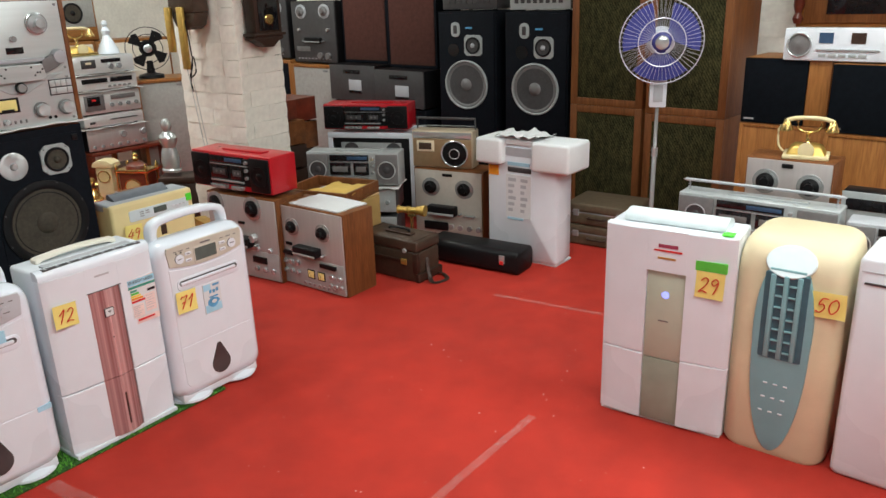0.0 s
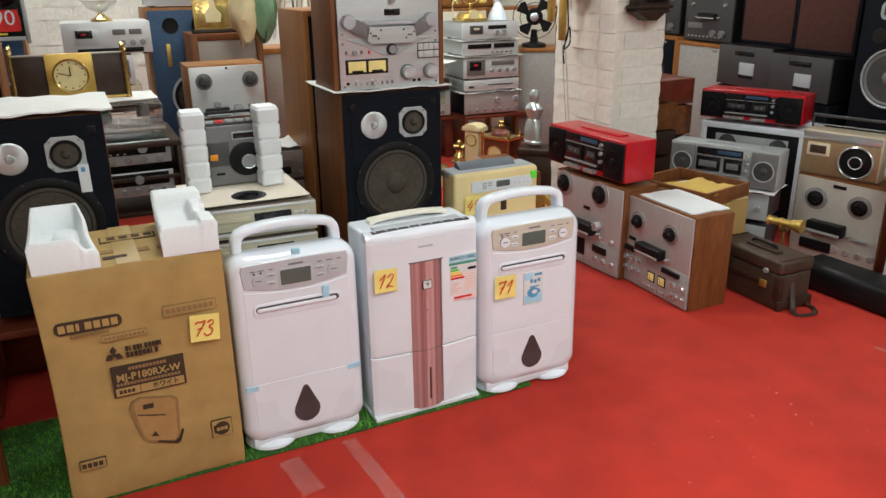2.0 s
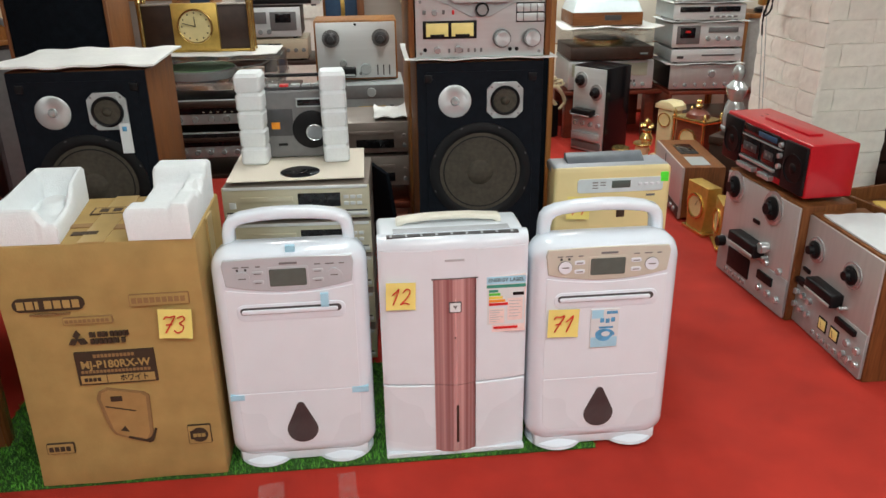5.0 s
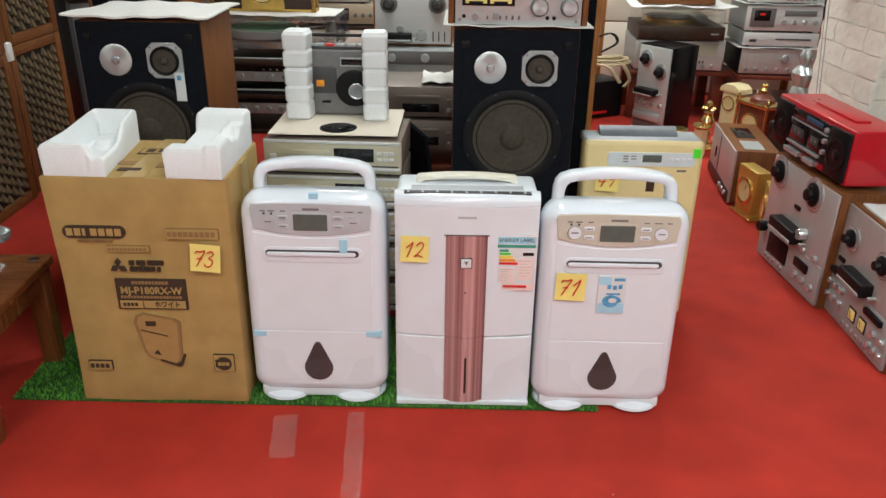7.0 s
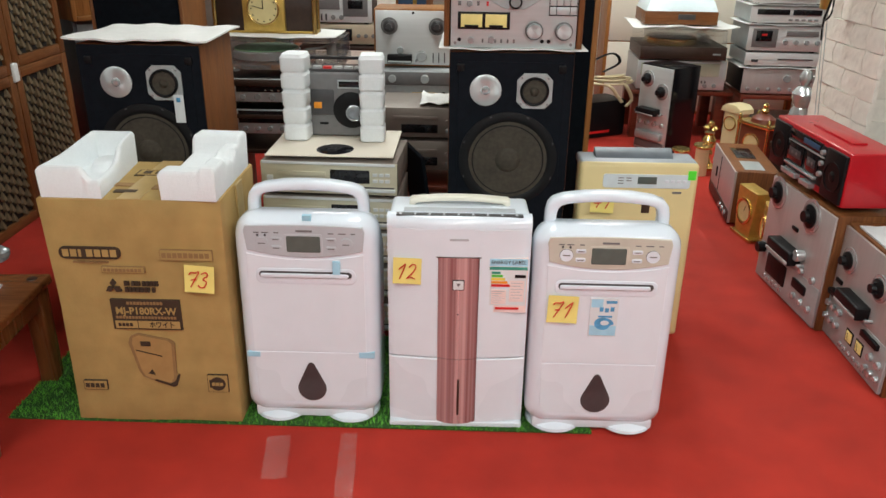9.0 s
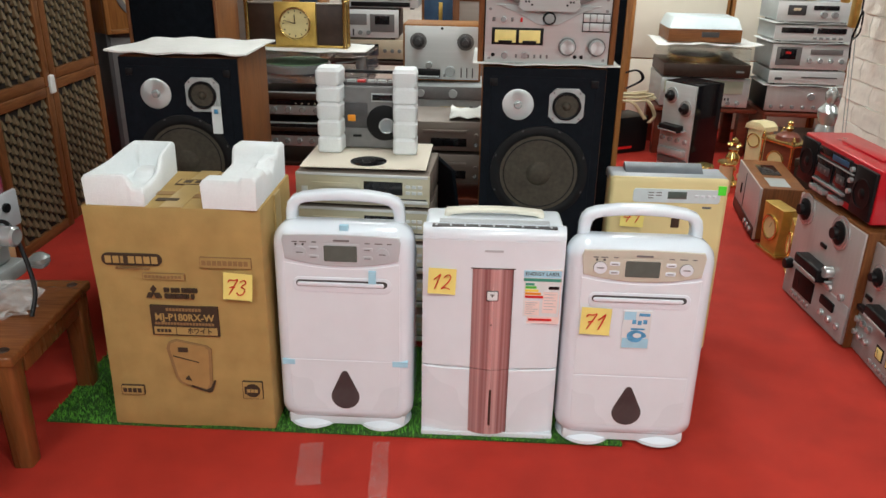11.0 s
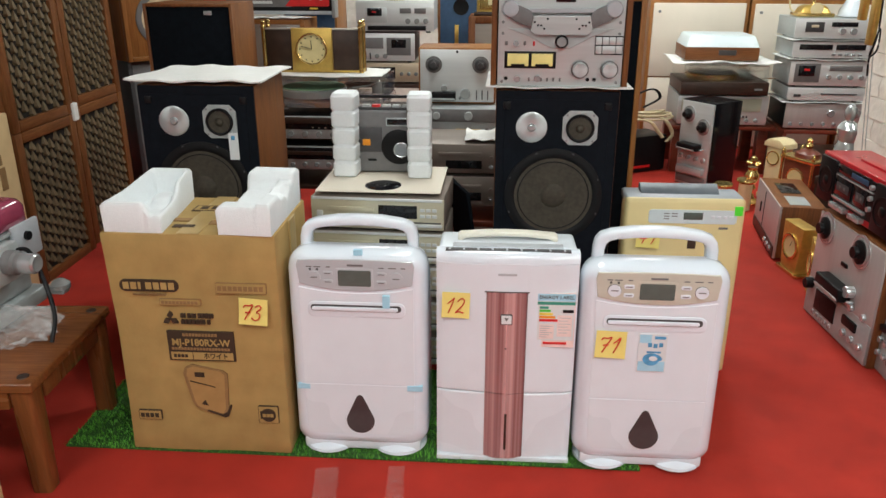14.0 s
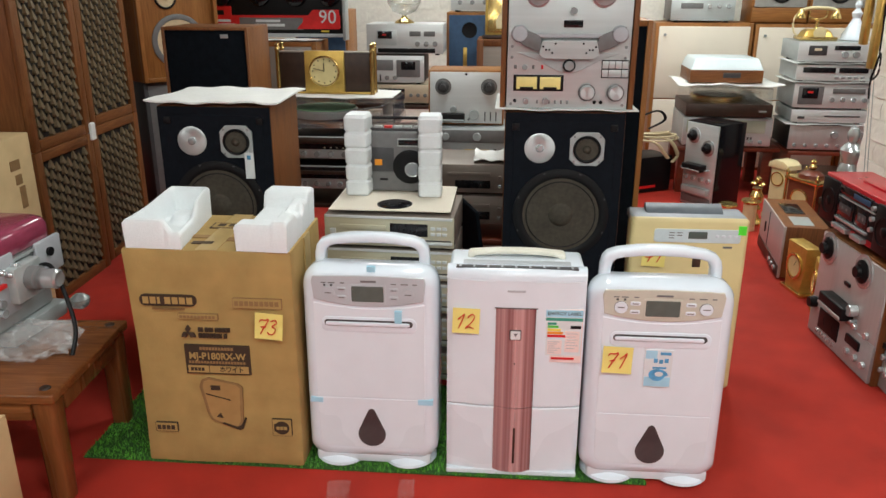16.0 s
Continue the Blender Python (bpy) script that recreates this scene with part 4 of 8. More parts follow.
def foam_block(m, height, w, d, taper, label):
    """A block whose top is carved to height(u, v), u across and v from front to back."""
    t = thing("foam_block", label, "packing foam", m, "foam corner blocks on the carton")
    nx, ny = 30, 46
    bm = bmesh.new()
    top, low = [], []
    for j in range(ny + 1):
        for i in range(nx + 1):
            u, v = i / nx, j / ny
            h = height(u, v)
            e = min(u, 1 - u, v * d / w, (1 - v) * d / w) * w
            h -= 0.010 * max(0.0, 1 - e / 0.008) ** 2
            sx = 1 + 0.05 * h / 0.1
            x = -w / 2 + u * w * (1 - taper * v)
            top.append(bm.verts.new((x * sx, v * d, h)))
            low.append(bm.verts.new((x, v * d, 0.0)))
    at = lambda g, i, j: g[j * (nx + 1) + i]
    for j in range(ny):
        for i in range(nx):
            bm.faces.new((at(top, i, j), at(top, i + 1, j), at(top, i + 1, j + 1), at(top, i, j + 1)))
            bm.faces.new((at(low, i, j), at(low, i, j + 1), at(low, i + 1, j + 1), at(low, i + 1, j)))
    for i in range(nx):
        for j in (0, ny):
            bm.faces.new((at(low, i, j), at(low, i + 1, j), at(top, i + 1, j), at(top, i, j)))
    for j in range(ny):
        for i in (0, nx):
            bm.faces.new((at(low, i, j), at(low, i, j + 1), at(top, i, j + 1), at(top, i, j)))
    part("body", bm, EPS, t, "", 50)
    return t


def trough(u, v):
    """Walls all round, a deep hollow, the near right wall cut down and a round boss inside."""
    left, right = step01(u, 0.07, 0.17), step01(1 - u, 0.08, 0.17)
    near, far = step01(v, 0.07, 0.13), step01(1 - v, 0.05, 0.11)
    hollow = left * right * near * far
    rim = 0.082 + 0.016 * step01(v, 0.3, 1.0) - 0.034 * step01(u, 0.66, 0.84) * (1 - step01(v, 0.42, 0.62))
    boss = 0.026 * (1 - step01(math.hypot((u - 0.62) * 0.17, (v - 0.62) * 0.31), 0.030, 0.055))
    return rim - hollow * (rim - 0.022 - boss)


def scoop(u, v):
    """A tall right wall and far corner, open to the left, with a rounded near block."""
    right = step01(u, 0.58, 0.74)
    far = step01(v, 0.72, 0.80)
    near = 1 - step01(v, 0.16, 0.30)
    base = 0.040 + 0.030 * v
    h = base + (0.078 - base) * near
    h = max(h, base + (0.088 - base) * right, base + (0.108 - base) * far)
    return h - 0.018 * step01(math.hypot((u - 1.0) * 0.14, (v - 0.44) * 0.31), 0.05, 0.02) - 0.02 * step01(u, 0.86, 0.92) * (step01(v, 0.50, 0.53) - step01(v, 0.60, 0.63))


foam_block(pose(0.485, 2.287, 0.695 + MAT_Z, 0, 0, -2), trough, 0.160, 0.31, 0.26, "white moulded polystyrene corner block on a carton")
foam_block(pose(0.790, 2.285, 0.695 + MAT_Z, 0, 0, -3), scoop, 0.145, 0.31, 0.12, "white moulded polystyrene corner block with scooped side on a carton")


# ---- loudspeakers ----
def cone(parent, x, z, r, y=0.0, body=CONE, cap=None, rim=RUBBER, capr=0.30, depth=0.25):
    lathe("surround", parent, rim, [(r * 1.12, 0.0), (r * 1.12, 0.006), (r * 1.02, 0.010), (r * 0.93, 0.009), (r * 0.88, 0.003), (r * 0.86, 0.0)], (x, y, z), "y", 44)
    c1 = lathe("cone", parent, body, [(r * 0.90, 0.004), (r * 0.62, 0.004 - 0.0), (r * 0.3, -0.0), (0.0, 0.0)] if depth == 0 else [(r * 0.90, 0.005), (r * 0.6, 0.0045), (r * 0.3, 0.0035), (0, 0.0035)], (x, y, z), "y", 44)
    lathe("dust_cap", c1, cap or rim, [(r * capr, 0.002), (r * capr * 0.9, 0.008), (r * capr * 0.6, 0.014), (0, 0.017)], (x, y, z), "y", 32)


def monitor(m, label, tag=False):
    """A three-way bookshelf monitor with a dark baffle and walnut sides."""
    t = thing("loudspeaker", label, "loudspeaker", m, "three-way monitors")
    W, H, D = 0.405, 0.66, 0.34
    bm = box_bm(-W / 2, W / 2, 0.0, D, 0, H, 0.003)
    part("cabinet", bm, WALNUT, t, "", 35)
    prism("baffle", t, BLACKM, rrect(-W / 2 + 0.002, W / 2 - 0.002, 0.002, H - 0.002, 0.004), -0.008, 0.004, 0.002)
    prism("baffle_field", t, BLACKM, rrect(-W / 2 + 0.030, W / 2 - 0.030, 0.030, H - 0.030, 0.004), -0.011, 0.0, 0.002)
    y = -0.0105
    cone(t, 0, 0.30, 0.148, y, CONE, CONE, RUBBER, 0.30)
    ring("cone_crease", t, RUBBER, 0, 0.30, 0.118, 0.122, 0.0035, y - 0.002)
    for k in range(8):
        knob("frame_screw", t, DGREY, 0.158 * math.cos(0.3927 + 0.7854 * k), 0.30 + 0.158 * math.sin(0.3927 + 0.7854 * k), 0.005, 0.003, y - 0.005, n=8)
    # horn tweeter: brushed disc
    lathe("tweeter_disc", t, DISCM, [(0.052, 0), (0.052, 0.004), (0.048, 0.006), (0.02, 0.0035), (0, 0.0035)], (-0.082, y, 0.537), "y", 40)
    lathe("tweeter_plug", t, CHROME, [(0.014, 0.002), (0.014, 0.008), (0.010, 0.014), (0, 0.017)], (-0.082, y, 0.537), "y", 20)
    o = 0.058
    c = 0.022
    prism("midrange_plate", t, SILVP, [(x + 0.078, z + 0.537) for x, z in ((-o + c, -o), (o - c, -o), (o, -o + c), (o, o - c), (o - c, o), (-o + c, o), (-o, o - c), (-o, -o + c))][::-1], y - 0.006, y + 0.002, 0.002)
    cone(t, 0.078, 0.537, 0.042, y - 0.006, CONE, CONE, BLACK, 0.36)
    for sx in (-1, 1):
        B("grille_peg", t, BLACK, sx * 0.165 - 0.012, sx * 0.165 + 0.012, -0.016, -0.008, H - 0.062, H - 0.038, 0.002)
        for sz in (-1, 1):
            knob("screw", t, CHROME, 0.078 + sx * 0.043, 0.537 + sz * 0.043, 0.0035, 0.002, y - 0.006, n=10)
    if tag:
        B("price_tag", t, PAPER, 0.105, 0.138, -0.0215, -0.0205, 0.405, 0.50, 0, label="white hanging paper tag")
        B("tag_mark", t, BLUEL, 0.114, 0.127, -0.0235, -0.0205, 0.475, 0.490, 0)
        tube("tag_string", t, PAPER, [(0.12, -0.021, 0.495), (0.122, -0.021, 0.55), (0.11, -0.018, 0.585)], 0.0008, 5)
    return t


ML = pose(0.425, 2.955, 0.295, 0, 0, 0)
MR = pose(1.637, 2.955, 0.295, 0, 0, 0)
monitor(ML, "walnut three-way loudspeaker with dark baffle and a paper tag", True)
monitor(MR, "walnut three-way loudspeaker with dark baffle under a tape deck")


def stand(m, w, d, h, label):
    t = thing("speaker_stand", label, "stand", m)
    B("top_board", t, REDWOOD, -w / 2, w / 2, 0, d, h - 0.025, h, 0.003)
    for s in (-1, 1):
        B("side_board", t, REDWOOD, s * (w / 2 - 0.012) - 0.012, s * (w / 2 - 0.012) + 0.012, 0.004, d, 0, h - 0.0255, 0.002)
    B("back_board", t, REDWOOD, -w / 2 + 0.0245, w / 2 - 0.0245, d - 0.05, d - 0.03, 0.0, h - 0.0255, 0.002)
    return t


stand(pose(0.40, 2.93, 0), 0.50, 0.36, 0.295, "low reddish wooden stand under a loudspeaker")
stand(pose(1.637, 2.94, 0), 0.46, 0.36, 0.295, "low reddish wooden stand under a loudspeaker")
sheet("foam_sheet", "wrinkled white packing foam sheet on a loudspeaker", "foam sheet", FOAM, 0.19, 0.66, 2.925, 3.31, 0.956, 0.0028, 30, 16, 0.006, 4)
sheet("foam_sheet", "thin white foam sheet under a tape deck", "foam sheet", FOAM, 1.40, 1.875, 2.925, 3.30, 0.9545, 0.0016, 30, 12, 0.003, 7)


# ---- hi-fi builders: front at y = 0 facing -y, base at z = 0, x from the middle ----
def feat(t, feats, y=0.0):
    for f in feats:
        k = f[0]
        if k == "k":
            knob("knob", t, f[1], f[2], f[3], f[4], f[5] if len(f) > 5 else 0.018, y)
        elif k == "b":
            p = f[7] if len(f) > 7 else 0.003
            B(f[1], t, f[2], f[3], f[4], y - p, y + 0.004, f[5], f[6], min(0.001, p / 3))
        elif k == "c":
            disc(f[1], t, f[2], f[3], f[4], f[5], f[6] if len(f) > 6 else 0.004, y)
        elif k == "row":
            _, nm, mt, x0, x1, n, z0, z1, fr = f
            for i in range(n):
                a = x0 + (x1 - x0) * i / n
                B(nm, t, mt, a, a + (x1 - x0) / n * fr, y - 0.004, y + 0.003, z0, z1, 0.0008)
        elif k == "krow":
            _, mt, x0, x1, n, z, r = f
            for i in range(n):
                knob("knob", t, mt, x0 + (x1 - x0) * i / max(1, n - 1), z, r, 0.012, y, n=14)


def unit(name, label, category, m, w, h, d, case, face, feats, group="", feet=0.012):
    t = thing(name, label, category, m, group)
    B("case", t, case, -w / 2 + 0.002, w / 2 - 0.002, 0.006, d, feet, h, 0.003)
    if face is not None:
        B("front_panel", t, face, -w / 2, w / 2, 0.0, 0.012, feet - 0.002, h - 0.001, 0.002)
    if feet:
        for sx in (-1, 1):
            for yy in (0.04, d - 0.04):
                lathe("foot", t, BLACK, [(0.014, 0.0), (0.016, feet), (0, feet)], (sx * (w / 2 - 0.04), yy, 0), "z", 14)
    feat(t, feats)
    return t


def table(name, label, m, w, d, h, material, leg=0.03, top=0.025, shelves=()):
    t = thing(name, label, "table" if not shelves else "rack", m)
    B("top", t, material, -w / 2, w / 2, 0, d, h - top, h, 0.004)
    for sx in (-1, 1):
        if shelves:
            B("side_board", t, material, sx * (w / 2 - 0.01) - 0.01, sx * (w / 2 - 0.01) + 0.01, 0.004, d - 0.002, 0, h - top - 0.0005, 0.002)
        else:
            for yy in (leg, d - leg):
                B("leg", t, material, sx * (w / 2 - leg) - leg / 2, sx * (w / 2 - leg) + leg / 2, yy - leg / 2, yy + leg / 2, 0, h - top - 0.0005, 0.003)
    for z in shelves:
        B("shelf", t, material, -w / 2 + 0.0205, w / 2 - 0.0205, 0.006, d - 0.004, z - 0.016, z, 0.002)
    return t


def reel_hub(t, x, z, r, cap, rim, y=0.0):
    ring("reel_rim", t, rim, x, z, r * 0.80, r, 0.006, y)
    hb = lathe("reel_hub", t, cap, [(r * 0.84, 0.0), (r * 0.84, 0.012), (r * 0.45, 0.020), (r * 0.40, 0.034), (0, 0.034)], (x, y, z), "y", 28)
    for k in range(3):
        a = radians(90 + 120 * k)
        B("reel_key", hb, cap, x + r * 0.5 * math.cos(a) - 0.004, x + r * 0.5 * math.cos(a) + 0.004, y - 0.026, y - 0.01, z + r * 0.5 * math.sin(a) - 0.004, z + r * 0.5 * math.sin(a) + 0.004, 0.001)


def reel_deck(label, m, w, h, d, case, face, reels, r, head, meters, extra, cap=BLACK, rim=CHROME, group="reel tape decks", band=None):
    t = thing("tape_deck", label, "tape deck", m, group)
    B("case", t, case, -w / 2, w / 2, 0.008, d, 0, h, 0.004)
    B("face_plate", t, face, -w / 2 + 0.008, w / 2 - 0.008, 0.0, 0.014, 0.008, h - 0.008, 0.002)
    if band:
        B("lower_plate", t, SILVP, -w / 2 + 0.008, w / 2 - 0.008, -0.003, 0.006, 0.008, band, 0.001)
    for x, z in reels:
        reel_hub(t, x, z, r, cap, rim)
        ring("hub_ring", t, rim, x, z, r * 1.02, r * 1.22, 0.004, 0.0)
    x0, x1, z0, z1, hd = head
    B("head_cover", t, BLACK, x0, x1, -hd, 0.004, z0, z1, 0.006, 3)
    B("head_cover_trim", t, SILVER, x0 + 0.004, x1 - 0.004, -hd - 0.002, -hd + 0.004, z0 + 0.004, z0 + 0.3 * (z1 - z0), 0.001)
    for s in (-1, 1):
        knob("tape_guide", t, CHROME, x0 - 0.02 if s < 0 else x1 + 0.02, z0 + 0.012, 0.006, 0.026, 0, n=12)
    for x, z, ww, hh in meters:
        mf = B("meter_frame", t, BLACK, x - ww / 2 - 0.006, x + ww / 2 + 0.006, -0.005, 0.004, z - hh / 2 - 0.006, z + hh / 2 + 0.006, 0.001)
        B("meter", mf, METER if cap is BLACK else METERW, x - ww / 2, x + ww / 2, -0.0065, 0.0, z - hh / 2, z + hh / 2, 0.0005)
        tube("meter_needle", mf, BLACK, [(x - ww * 0.05, -0.0075, z - hh * 0.35), (x - ww * 0.25, -0.0075, z + hh * 0.3)], 0.0007, 5)
    feat(t, extra, -0.003 if band else 0.0)
    return t


# two reel decks on the carpet, the far one under a red radio
DA = pose(2.800, 2.712, 0, 0, 0, -89)
reel_deck("silver reel tape deck in a walnut case with paper on top", DA, 0.425, 0.425, 0.215, WALNUT, PINKS,
          [(-0.115, 0.315), (0.085, 0.315)], 0.037, (-0.085, 0.065, 0.185, 0.232, 0.045),
          [(-0.008, 0.083, 0.036, 0.036), (0.058, 0.083, 0.036, 0.036)],
          [("krow", CHROME, -0.175, -0.095, 3, 0.125, 0.012), ("krow", CHROME, -0.175, -0.095, 3, 0.075, 0.011), ("krow", CHROME, 0.13, 0.18, 2, 0.095, 0.013), ("krow", CHROME, 0.12, 0.185, 3, 0.05, 0.010),
           ("b", "key_block", BLACK, 0.06, 0.16, 0.135, 0.155, 0.012), ("b", "lever", BLACK, -0.175, -0.115, 0.165, 0.185, 0.016), ("row", "key", CHROME, -0.06, 0.16, 7, 0.022, 0.036, 0.5), ("b", "counter", BLACK, -0.165, -0.125, 0.215, 0.230)], band=0.165)
sheet("paper_pad", "pad of white paper sheets on a tape deck", "paper", PAPER, 2.82, 3.03, 2.535, 2.86, 0.4255, 0.0012, 8, 8, 0.006, 9)
DB = pose(2.768, 3.165, 0, 0, 0, -85) @ Matrix.Diagonal((1, 1, 1.09, 1))
reel_deck("silver reel tape deck with large black hubs under a red radio", DB, 0.47, 0.398, 0.21, WALNUT, PINKS,
          [(-0.165, 0.345), (0.085, 0.345)], 0.047, (-0.10, 0.075, 0.160, 0.208, 0.05),
          [(-0.10, 0.085, 0.046, 0.046), (-0.035, 0.085, 0.046, 0.046)],
          [("k", CHROME, 0.085, 0.205, 0.020, 0.03), ("k", BLACK, -0.195, 0.125, 0.02, 0.03), ("b", "meter_panel", BLACK, -0.15, 0.0, 0.048, 0.122, 0.004), ("b", "key_block", BLACK, 0.06, 0.15, 0.085, 0.115, 0.008), ("krow", CHROME, 0.1, 0.18, 2, 0.155, 0.012), ("krow", CHROME, 0.08, 0.19, 3, 0.055, 0.012), ("b", "counter", BLACK, -0.02, 0.02, 0.262, 0.275), ("row", "key", CHROME, -0.16, 0.0, 5, 0.022, 0.036, 0.5)], band=0.14)


def boombox(label, m, w, h, d, body, grille, trim, handle=False, name="portable_radio"):
    t = thing(name, label, "radio", m, "portable radios")
    B("body", t, body, -w / 2, w / 2, 0.008, d, 0.004, h, 0.006, 3)
    if body is REDP:
        B("front_plate", t, BLACK, -w / 2 + 0.012, w / 2 - 0.012, 0.002, 0.012, h * 0.17, h - 0.02, 0.001)
    for s in (-1, 1):
        sg = B("speaker_grille", t, grille, s * w * 0.375 - w * 0.115, s * w * 0.375 + w * 0.115, -0.004, 0.01, 0.012, h - 0.012, 0.004)
        ring("speaker_ring", sg, trim, s * w * 0.375, h * 0.48, h * 0.24, h * 0.27, 0.003, -0.004)
        lathe("speaker_cone", sg, BLACK if body is REDP else DGREY, [(h * 0.24, 0), (h * 0.1, 0.001), (h * 0.08, 0.004), (0, 0.005)], (s * w * 0.375, -0.004, h * 0.48), "y", 24)
    a = w * 0.24
    B("tuner_window", t, DISP, -a, a * 0.75, -0.002, 0.01, h * 0.74, h * 0.92, 0.001)
    B("tuner_scale", t, BLUEB, -a * 0.2, a * 0.7, -0.003, 0.01, h * 0.78, h * 0.88, 0.0005)
    for x0, x1 in ((-a, -0.01), (0.01, a * 0.75)):
        cd = B("cassette_door", t, DISP, x0, x1, -0.004, 0.01, h * 0.32, h * 0.68, 0.002)
        B("cassette_window", cd, DGREY if body is REDP else MGREY, x0 + 0.015, x1 - 0.015, -0.005, 0.0, h * 0.42, h * 0.58, 0.0005)
        for f in (0.35, 0.62):
            lathe("spool", cd, MGREY, [(0.007, 0), (0.006, 0.001), (0, 0.001)], (x0 + (x1 - x0) * f, -0.005, h * 0.5), "y", 12)
    B("chrome_line", t, CHROME, -a, a * 1.0, -0.006, 0.01, h * 0.695, h * 0.715, 0.001)
    B("chrome_bar", t, CHROME, -a, a * 0.75, -0.010, 0.01, h * 0.24, h * 0.29, 0.002)
    for x0, x1 in ((-a, -0.02), (0.015, a * 0.7)):
        for k in range(5):
            xx = x0 + (x1 - x0) * k / 5
            B("key", t, CHROME, xx, xx + (x1 - x0) / 5 * 0.85, -0.016, 0.01, h * 0.06, h * 0.15, 0.001)
    krm = [("k", CHROME, a * 0.92, h * 0.8, h * 0.05), ("k", CHROME, a * 0.92, h * 0.6, h * 0.05), ("k", CHROME, a * 0.92, h * 0.4, h * 0.05)]
    feat(t, krm, 0.008)
    B("top_ridge", t, body, -w * 0.2, w * 0.3, d * 0.35, d * 0.65, h - 0.002, h + 0.008, 0.003)
    if handle:
        tube("handle", t, trim, curve_pts([(-w * 0.46, d * 0.5, h * 0.8), (-w * 0.46, d * 0.5, h * 1.22), (-w * 0.43, d * 0.5, h * 1.26), (w * 0.43, d * 0.5, h * 1.26), (w * 0.46, d * 0.5, h * 1.22), (w * 0.46, d * 0.5, h * 0.8)], 5), 0.007, 8)
    return t


boombox("bright red portable cassette radio lying on a tape deck", pose(2.770, 3.215, 0.4345, 0, 0, -86), 0.54, 0.198, 0.19, REDP, BLACK, BLACK)

# gold table clocks and small brown unit beyond
def gold_clock(m, label, s=1.0):
    t = thing("table_clock", label, "clock", m, "gold table clocks")
    prism("frame", t, BRASSP, [(x * s, z * s) for x, z in ((-0.06, 0), (0.06, 0), (0.05, 0.02), (0.062, 0.10), (0.065, 0.19), (-0.065, 0.19), (-0.062, 0.10), (-0.05, 0.02))][::-1], 0.0, 0.06 * s, 0.004)
    ring("bezel", t, BRASS, 0, 0.105 * s, 0.040 * s, 0.05 * s, 0.008)
    disc("dial", t, DIAL, 0, 0.105 * s, 0.042 * s, 0.003)
    tube("hand", t, BLACK, [(0, -0.005, 0.105 * s), (0.012 * s, -0.005, 0.13 * s)], 0.001, 5)
    B("base", t, BRASS, -0.07 * s, 0.07 * s, -0.01, 0.07 * s, 0, 0.014 * s, 0.003)
    return t


gold_clock(pose(2.80, 3.765, 0, 0, 0, -80), "gold metal table clock with round dial on carpet", 1.18)
gold_clock(pose(2.83, 3.60, 0, 0, 0, -104), "gold metal table clock with red-lined ring on carpet", 1.10)
t = unit("radio_unit", "brown and silver tabletop radio on red carpet", "radio", pose(2.80, 4.13, 0, 0, 0, -93), 0.40, 0.255, 0.20, WALNUT, PINKS,
         [("b", "door_seam", DGREY, -0.04, -0.037, 0.07, 0.24), ("b", "pull", BLACK, -0.10, -0.09, 0.12, 0.17, 0.005), ("b", "lower_strip", LEATHERD, -0.195, 0.195, 0.014, 0.065, 0.004), ("krow", CHROME, 0.06, 0.15, 3, 0.04, 0.013)])
B("top_window", t, DISP, -0.12, 0.02, 0.05, 0.14, 0.2545, 0.258, 0.001)
B("top_window", t, SILVP, 0.06, 0.17, 0.05, 0.14, 0.2545, 0.257, 0.001)


def brass_ornament(m, label, h=0.26):
    t = thing("brass_ornament", label, "ornament", m, "brass ornaments")
    lathe("foot", t, BRASS, [(0.06, 0), (0.06, 0.012), (0.03, 0.03), (0.018, 0.06), (0.03, 0.09), (0.02, 0.11), (0, 0.11)], (0, 0, 0), "z", 20)
    lathe("vase", t, BRASS, [(0.016, 0.105), (0.034, 0.13), (0.038, 0.16), (0.022, 0.19), (0.028, 0.205), (0, 0.205)], (0, 0, 0), "z", 20)
    for k in range(5):
        a = 1.26 * k
        lathe("finial", t, BRASS, [(0, -0.014), (0.014, 0), (0, 0.02)], (0.028 * math.cos(a), 0.028 * math.sin(a), h - 0.045 + 0.008 * (k % 2)), "z", 10)
    lathe("top_ball", t, BRASS, [(0, -0.02), (0.018, -0.006), (0.016, 0.01), (0, 0.022)], (0, 0, h - 0.02), "z", 14)
    return t


brass_ornament(pose(2.81, 4.56, 0), "polished brass vase ornament on red carpet", 0.27)
t = thing("brass_cup", "pair of brass and ivory cups on red carpet", "ornament", pose(2.70, 4.50, 0))
for x, yy, h in ((-0.05, 0.0, 0.13), (0.05, -0.05, 0.17)):
    lathe("cup", t, IVORY, [(0.035, 0), (0.035, h - 0.02), (0.0, h - 0.02)], (x, yy, 0), "z", 20)
    lathe("cup_rim", t, BRASS, [(0.040, h - 0.02), (0.050, h - 0.008), (0.046, h), (0, h)], (x, yy, 0), "z", 20)
t = thing("ivory_clock", "ivory and gold column clock on red carpet", "clock", pose(2.93, 4.62, 0, 0, 0, -60))
B("base", t, IVORY, -0.07, 0.07, -0.01, 0.10, 0, 0.03, 0.005)
B("body", t, IVORY, -0.05, 0.05, 0.0, 0.08, 0.0305, 0.30, 0.008)
prism("crown", t, IVORY, [(-0.065, 0.30), (0.065, 0.30), (0.06, 0.325), (0.03, 0.345), (-0.03, 0.345), (-0.06, 0.325)][::-1], -0.01, 0.09, 0.004)
disc("dial", t, DIAL, 0, 0.24, 0.035, 0.004)
ring("bezel", t, BRASS, 0, 0.24, 0.034, 0.04, 0.006)
